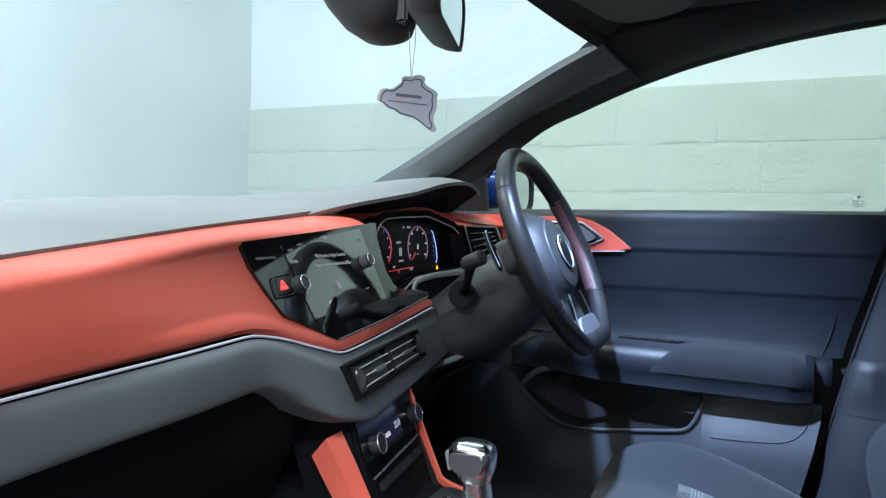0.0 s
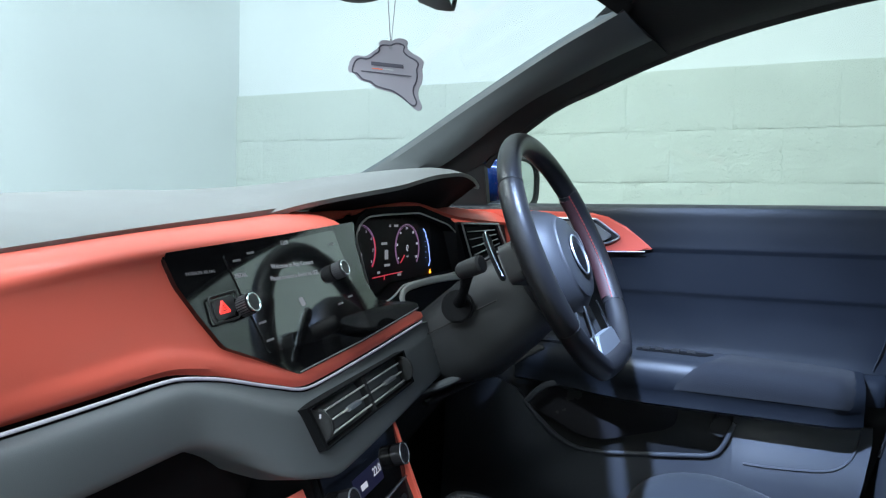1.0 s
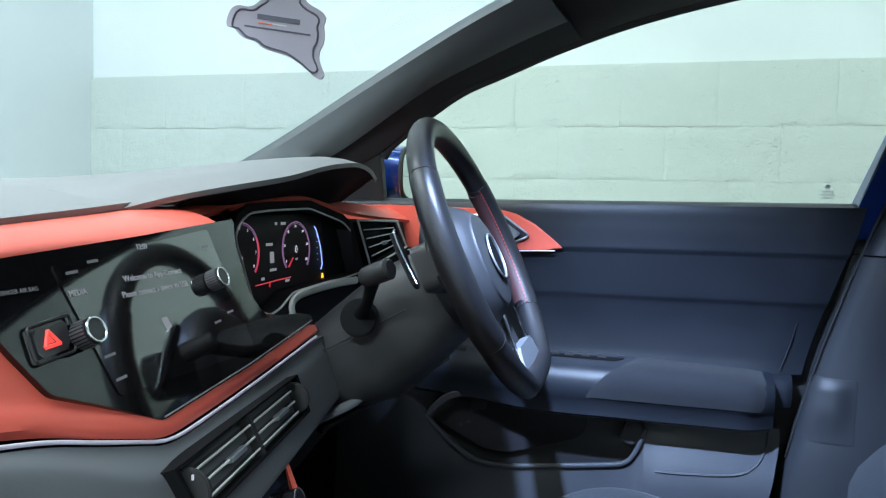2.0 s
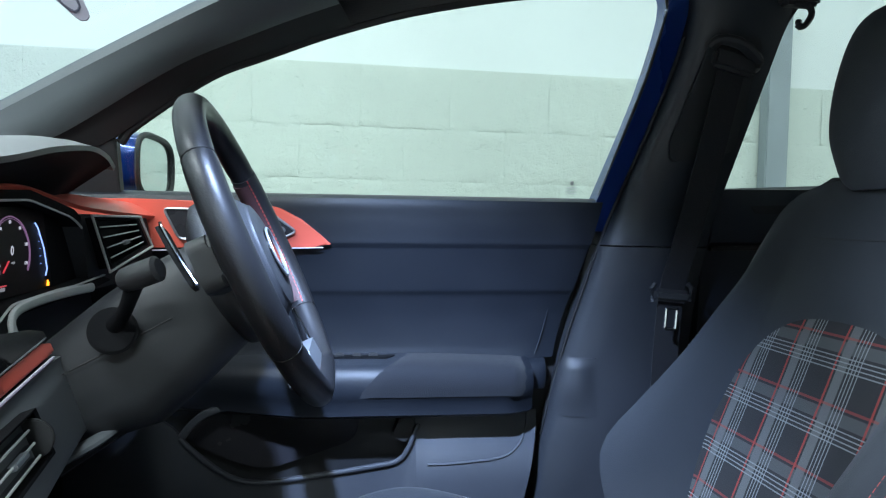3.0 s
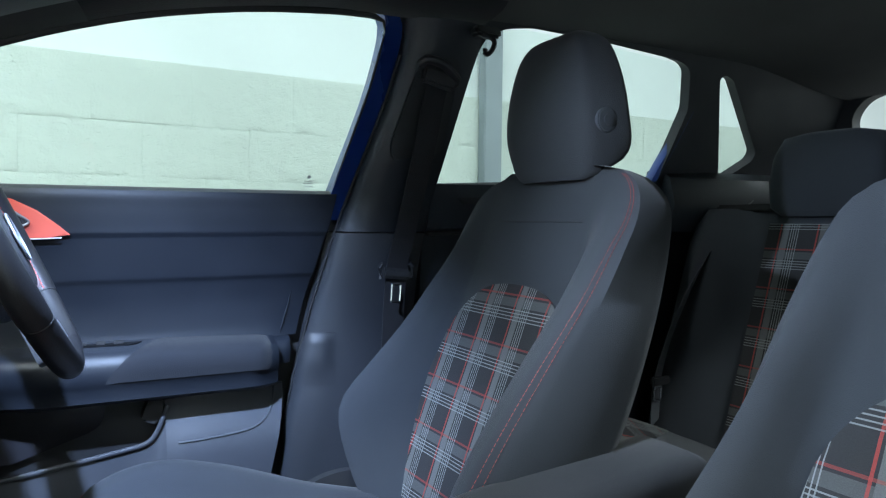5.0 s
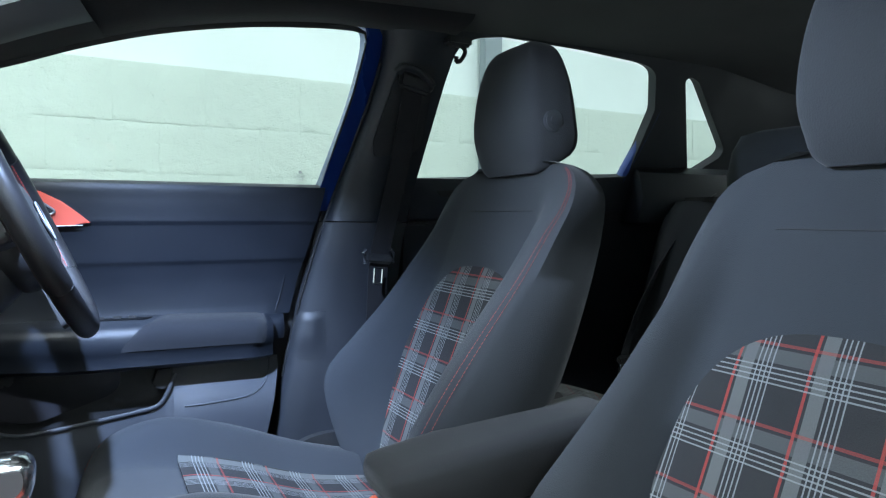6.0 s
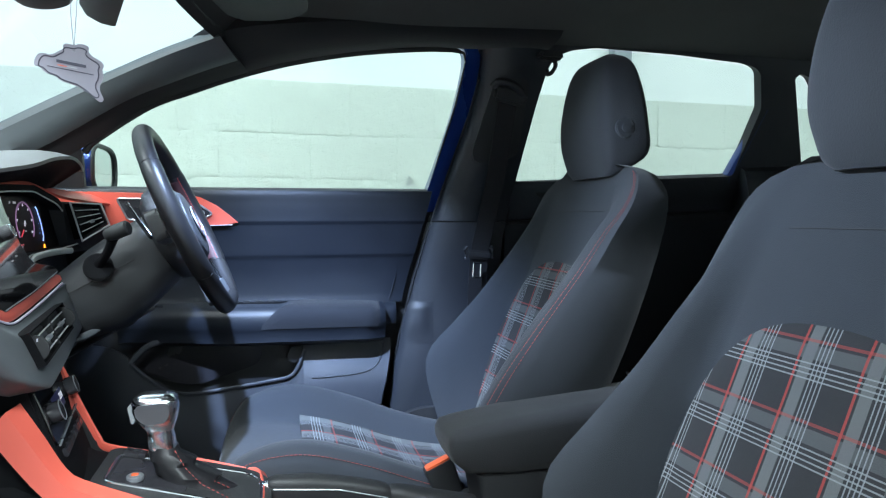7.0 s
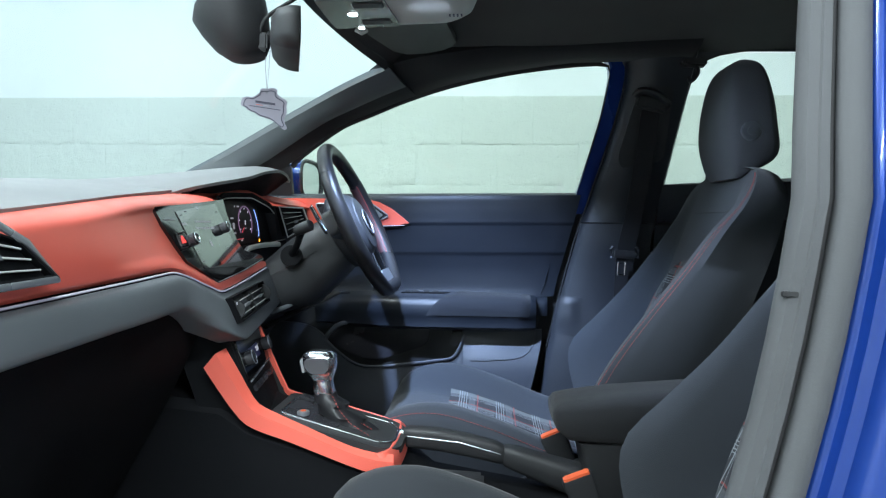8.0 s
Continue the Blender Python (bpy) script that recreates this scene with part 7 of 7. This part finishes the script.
rbox(bm, (0.016, 0.012, 0.03), pose(-0.207, -0.022, 1.262), 0.003)
piece("cable_plug", bm, M_PLASTIC, mir)

mir.location += Vector((0.018, -0.030, -0.004))

tag = thing("hanging_tag", (-0.209, 0.0, 1.19), "lilac-grey card tag on a string under the mirror", "air freshener")
TAGS = [(-0.011, 0.007), (-0.007, 0.008), (0.001, 0.007), (0.006, 0.009), (0.012, 0.009), (0.018, 0.006), (0.017, 0.000), (0.023, -0.006), (0.032, -0.011), (0.035, -0.016), (0.033, -0.022), (0.034, -0.028), (0.033, -0.036), (0.030, -0.042), (0.030, -0.050), (0.034, -0.060), (0.031, -0.064), (0.026, -0.062), (0.018, -0.055), (0.011, -0.050), (0.004, -0.046), (-0.007, -0.043), (-0.016, -0.040), (-0.022, -0.035), (-0.032, -0.032), (-0.039, -0.025), (-0.044, -0.024), (-0.045, -0.020), (-0.042, -0.011), (-0.036, -0.007), (-0.026, -0.008), (-0.018, -0.003), (-0.012, 0.001), (-0.013, 0.004)]
tdir = Vector((0.97, 0.24, 0)).normalized()
tn = Vector((0.24, -0.97, 0)).normalized()
tag0 = Vector((-0.195, -0.014, 1.178))


def tp(a, b, n=0.0):
    return tag0 + tdir * a + Vector((0, 0, b)) + tn * n


bm = B()
slab(bm, [tp(p.x, p.z, 0.001) for p in resample([(a, 0, b) for a, b in TAGS], 80, True)], tn * -0.002)
piece("card", bm, M_TAG, tag, "flat lilac-grey card cut to a track outline")
bm = B()
tube(bm, [tp(p.x * 0.87 - 0.001, p.z * 0.86 - 0.004, 0.0014) for p in resample([(a, 0, b) for a, b in TAGS], 90, True)], 0.0008, 5, 1, tuple(tn), ring=True)
piece("track_line", bm, M_INK, tag, "dark winding line")
for a, b, w, h, mat_ in ((-0.003, -0.0175, 0.034, 0.0038, M_INK), (-0.0135, -0.0212, 0.011, 0.0009, M_BUCKLE), (-0.002, -0.0222, 0.011, 0.0009, M_SILVER), (-0.004, -0.0262, 0.053, 0.0012, M_INK)):
    bm = B()
    slab(bm, [tp(a + sx * w / 2, b + sz * h / 2 - 0.12 * sx * w / 2, 0.0016) for sx, sz in ((-1, -1), (1, -1), (1, 1), (-1, 1))], tn * -0.0005)
    piece("print_bar", bm, mat_, tag)
bm = B()
disc(bm, Matrix.Translation(tp(0.0, 0.0, 0.0012)) @ tn.to_track_quat("Z", "Y").to_matrix().to_4x4(), 0.0019, 0.001, 16)
# Eyelet and string carry a small glow as their brightness; neither is a lamp.
piece("eyelet", bm, M_GREY_GLOW, tag)
bm = B()
tube(bm, [tp(0.0, 0.001), Vector((-0.197, -0.018, 1.225)), Vector((-0.194, -0.024, 1.260))], 0.0005, 5)
tube(bm, [tp(0.0, 0.001), Vector((-0.192, -0.012, 1.225)), Vector((-0.188, -0.018, 1.260))], 0.0005, 5)
piece("string", bm, M_GREY_GLOW, tag, "thin pale string with a faint glow in place of light on it")

lampbox = thing("overhead_console", (0.0, 0.0, 1.36), "pale grey overhead console with lit reading lamps", "interior lamp")
bm = B()
OUT = [(-0.115, -0.085), (-0.105, -0.10), (0.12, -0.095), (0.155, -0.06), (0.165, 0.0), (0.155, 0.06), (0.12, 0.095), (-0.105, 0.10), (-0.115, 0.085)]
loft(bm, [[(x * s + 0.01, y * s, z + 0.06 * (x + 0.1) * 0.3) for x, y in rounded(OUT, 0.02)] for z, s in ((1.385, 1.05), (1.345, 1.02), (1.330, 0.98), (1.322, 0.90), (1.3205, 0.7))])
piece("housing", bm, M_CONSOLE_GREY, lampbox, "pale warm grey housing", 40)
bm = B()
slab(bm, [(x, y, 1.320 + 0.018 * (x + 0.1) - 0.0002) for x, y in rounded([(-0.095, -0.080), (0.02, -0.080), (0.03, 0.080), (-0.095, 0.085)], 0.012)], (0, 0, -0.003), 0.001)
piece("lamp_lens", bm, M_TINT, lampbox, "smoked lamp lens")
for y in (0.0, 0.083):
    bm = B()
    disc(bm, pose(-0.045, y, 1.3185), 0.0085 if y == 0 else 0.006, 0.004, 24, 0.001)
    piece("reading_light", bm, M_LED_WHITE, lampbox, "bright white LED")
for y in (-0.05, 0.045):
    bm = B()
    rbox(bm, (0.055, 0.028, 0.004), pose(-0.01, y, 1.3185), 0.002)
    piece("lamp_switch", bm, M_PLASTIC, lampbox)
bm = B()
for k in range(4):
    rbox(bm, (0.003, 0.010, 0.002), pose(0.125 + 0.007 * k, 0.030, 1.3235), 0)
tagged(piece("microphone_slots", bm, M_INK, lampbox), kind="")
visor = thing("sun_visor", (0.0, 0.3, 1.34), "dark grey driver's sun visor folded against the headliner", "sun visor")
bm = B()
slab(bm, [(x, y, 1.347 + 0.10 * (x + 0.1) * 0.3 - 0.04 * max(0, y - 0.30)) for x, y in rounded([(-0.085, 0.14), (0.105, 0.13), (0.125, 0.36), (0.03, 0.41), (-0.02, 0.395)], 0.04)], (0, 0, 0.014), 0.004)
piece("visor_board", bm, M_PLASTIC, visor, "padded dark visor board")
bm = B()
tube(bm, [(-0.072, 0.160, 1.336), (-0.060, 0.165, 1.330), (-0.050, 0.170, 1.338)], 0.004, 8)
piece("visor_clip", bm, M_CONSOLE_GREY, visor)
hook = thing("coat_hook", (0.68, 0.52, 1.32), "small black coat hook above the rear door", "hook")
bm = B()
tube(bm, resample([(0.690, 0.530, 1.345), (0.700, 0.514, 1.337), (0.703, 0.508, 1.324), (0.692, 0.506, 1.306), (0.681, 0.507, 1.302), (0.683, 0.510, 1.312)], 20), 0.005, 8)
rbox(bm, (0.06, 0.03, 0.02), pose(0.70, 0.535, 1.352), 0.006)
piece("hook_body", bm, M_PLASTIC, hook)

# sewn-in label on the outer bolster of the driver's seat
bm = B()
LABEL_AT = Vector((-0.022, -0.058, 0.028))
slab(bm, [Vector(p) + LABEL_AT for p in ((0.440, 0.617, 0.556), (0.446, 0.620, 0.556), (0.454, 0.622, 0.522), (0.448, 0.619, 0.522))], (0.001, 0.002, 0))
piece("airbag_label", bm, M_CONSOLE_GREY, seat, "small pale sewn-in label")
lx = Vector((0.22, 0.0, -0.975))
lz = Vector((0.40, -0.90, 0.09)).normalized()
lm = Matrix((lx, lz.cross(lx).normalized(), lz)).transposed().to_4x4()
lm.translation = Vector((0.447, 0.6170, 0.539)) + LABEL_AT
words("label_text", "AIRBAG", lm, 0.0065, M_INK, seat)

# ---- wall blocks ----
rnd = random.Random(4)


def block_mesh(w, h, seed):
    r = random.Random(seed)
    me = bpy.data.meshes.new("block")
    bm = B()
    fx = [0, 0.008, 0.020] + [0.020 + (w - 0.040) * k / 17 for k in range(1, 17)] + [w - 0.020, w - 0.008, w]
    fz = [0, 0.006, 0.014, 0.03, h / 2, h - 0.03, h - 0.014, h - 0.006, h]
    nx, nz = len(fx) - 1, len(fz) - 1
    V = []
    for i in range(nx + 1):
        row = []
        # beds are open in places and painted over in others
        low_bed, top_bed = (0.0036 * smooth(-0.25, 0.35, noise.noise(Vector((fx[i] * 9, seed * 3.1, k)))) for k in (0.0, 7.0))
        for j in range(nz + 1):
            side, bed = i in (0, nx), low_bed if j < 3 else top_bed
            near = 1.0 if j in (0, nz) else 0.55 if j in (1, nz - 1) else 0.12 if j in (2, nz - 2) else 0.0
            dep = 0.0012 + bed * near + (r.uniform(0.0005, 0.0022) if side else 0.0)
            dz = 0.0 if j in (0, nz) else r.uniform(-1, 1) * 0.0035
            row.append(bm.verts.new((-w / 2 + fx[i] + (0.0 if side else r.uniform(-1, 1) * 0.003), dep + r.uniform(-1, 1) * 0.0009, -h / 2 + fz[j] + dz)))
        V.append(row)
    for i in range(nx):
        for j in range(nz):
            bm.faces.new((V[i][j], V[i + 1][j], V[i + 1][j + 1], V[i][j + 1]))
    bm.to_mesh(me)
    bm.free()
    for p in me.polygons:
        p.use_smooth = True
    me.materials.append(M_BLOCK)
    return me


shapes = {}
top = LEDGE
for c in range(8):
    height = 0.24 if c == 0 else 0.205
    xs = [FRONT_X]
    x = (0.056 if c % 2 == 0 else 0.230) - 0.405 * 7
    while x < 5.0:
        if x > FRONT_X + 0.05:
            xs.append(x)
        x += 0.355 if c == 0 and abs(x - 0.056) < 0.02 else 0.405
    for a, b in zip(xs, xs[1:]):
        w = round(b - a + 0.001, 3)
        key = (w, height, rnd.randrange(6))
        if key not in shapes:
            shapes[key] = block_mesh(w, height - 0.001, len(shapes))
        ob = new("block", shapes[key])
        ob.parent = wall_side
        ob.location = ((a + b) / 2, WALL_Y + rnd.uniform(-0.0012, 0.0012), top - height / 2)
    top -= height
bm = B()
rbox(bm, (9.0, 0.03, LEDGE), pose(FRONT_X + 4.5, WALL_Y + 0.0205, LEDGE / 2 - 0.002), 0)
part("mortar", bm, M_BLOCK, wall_side)
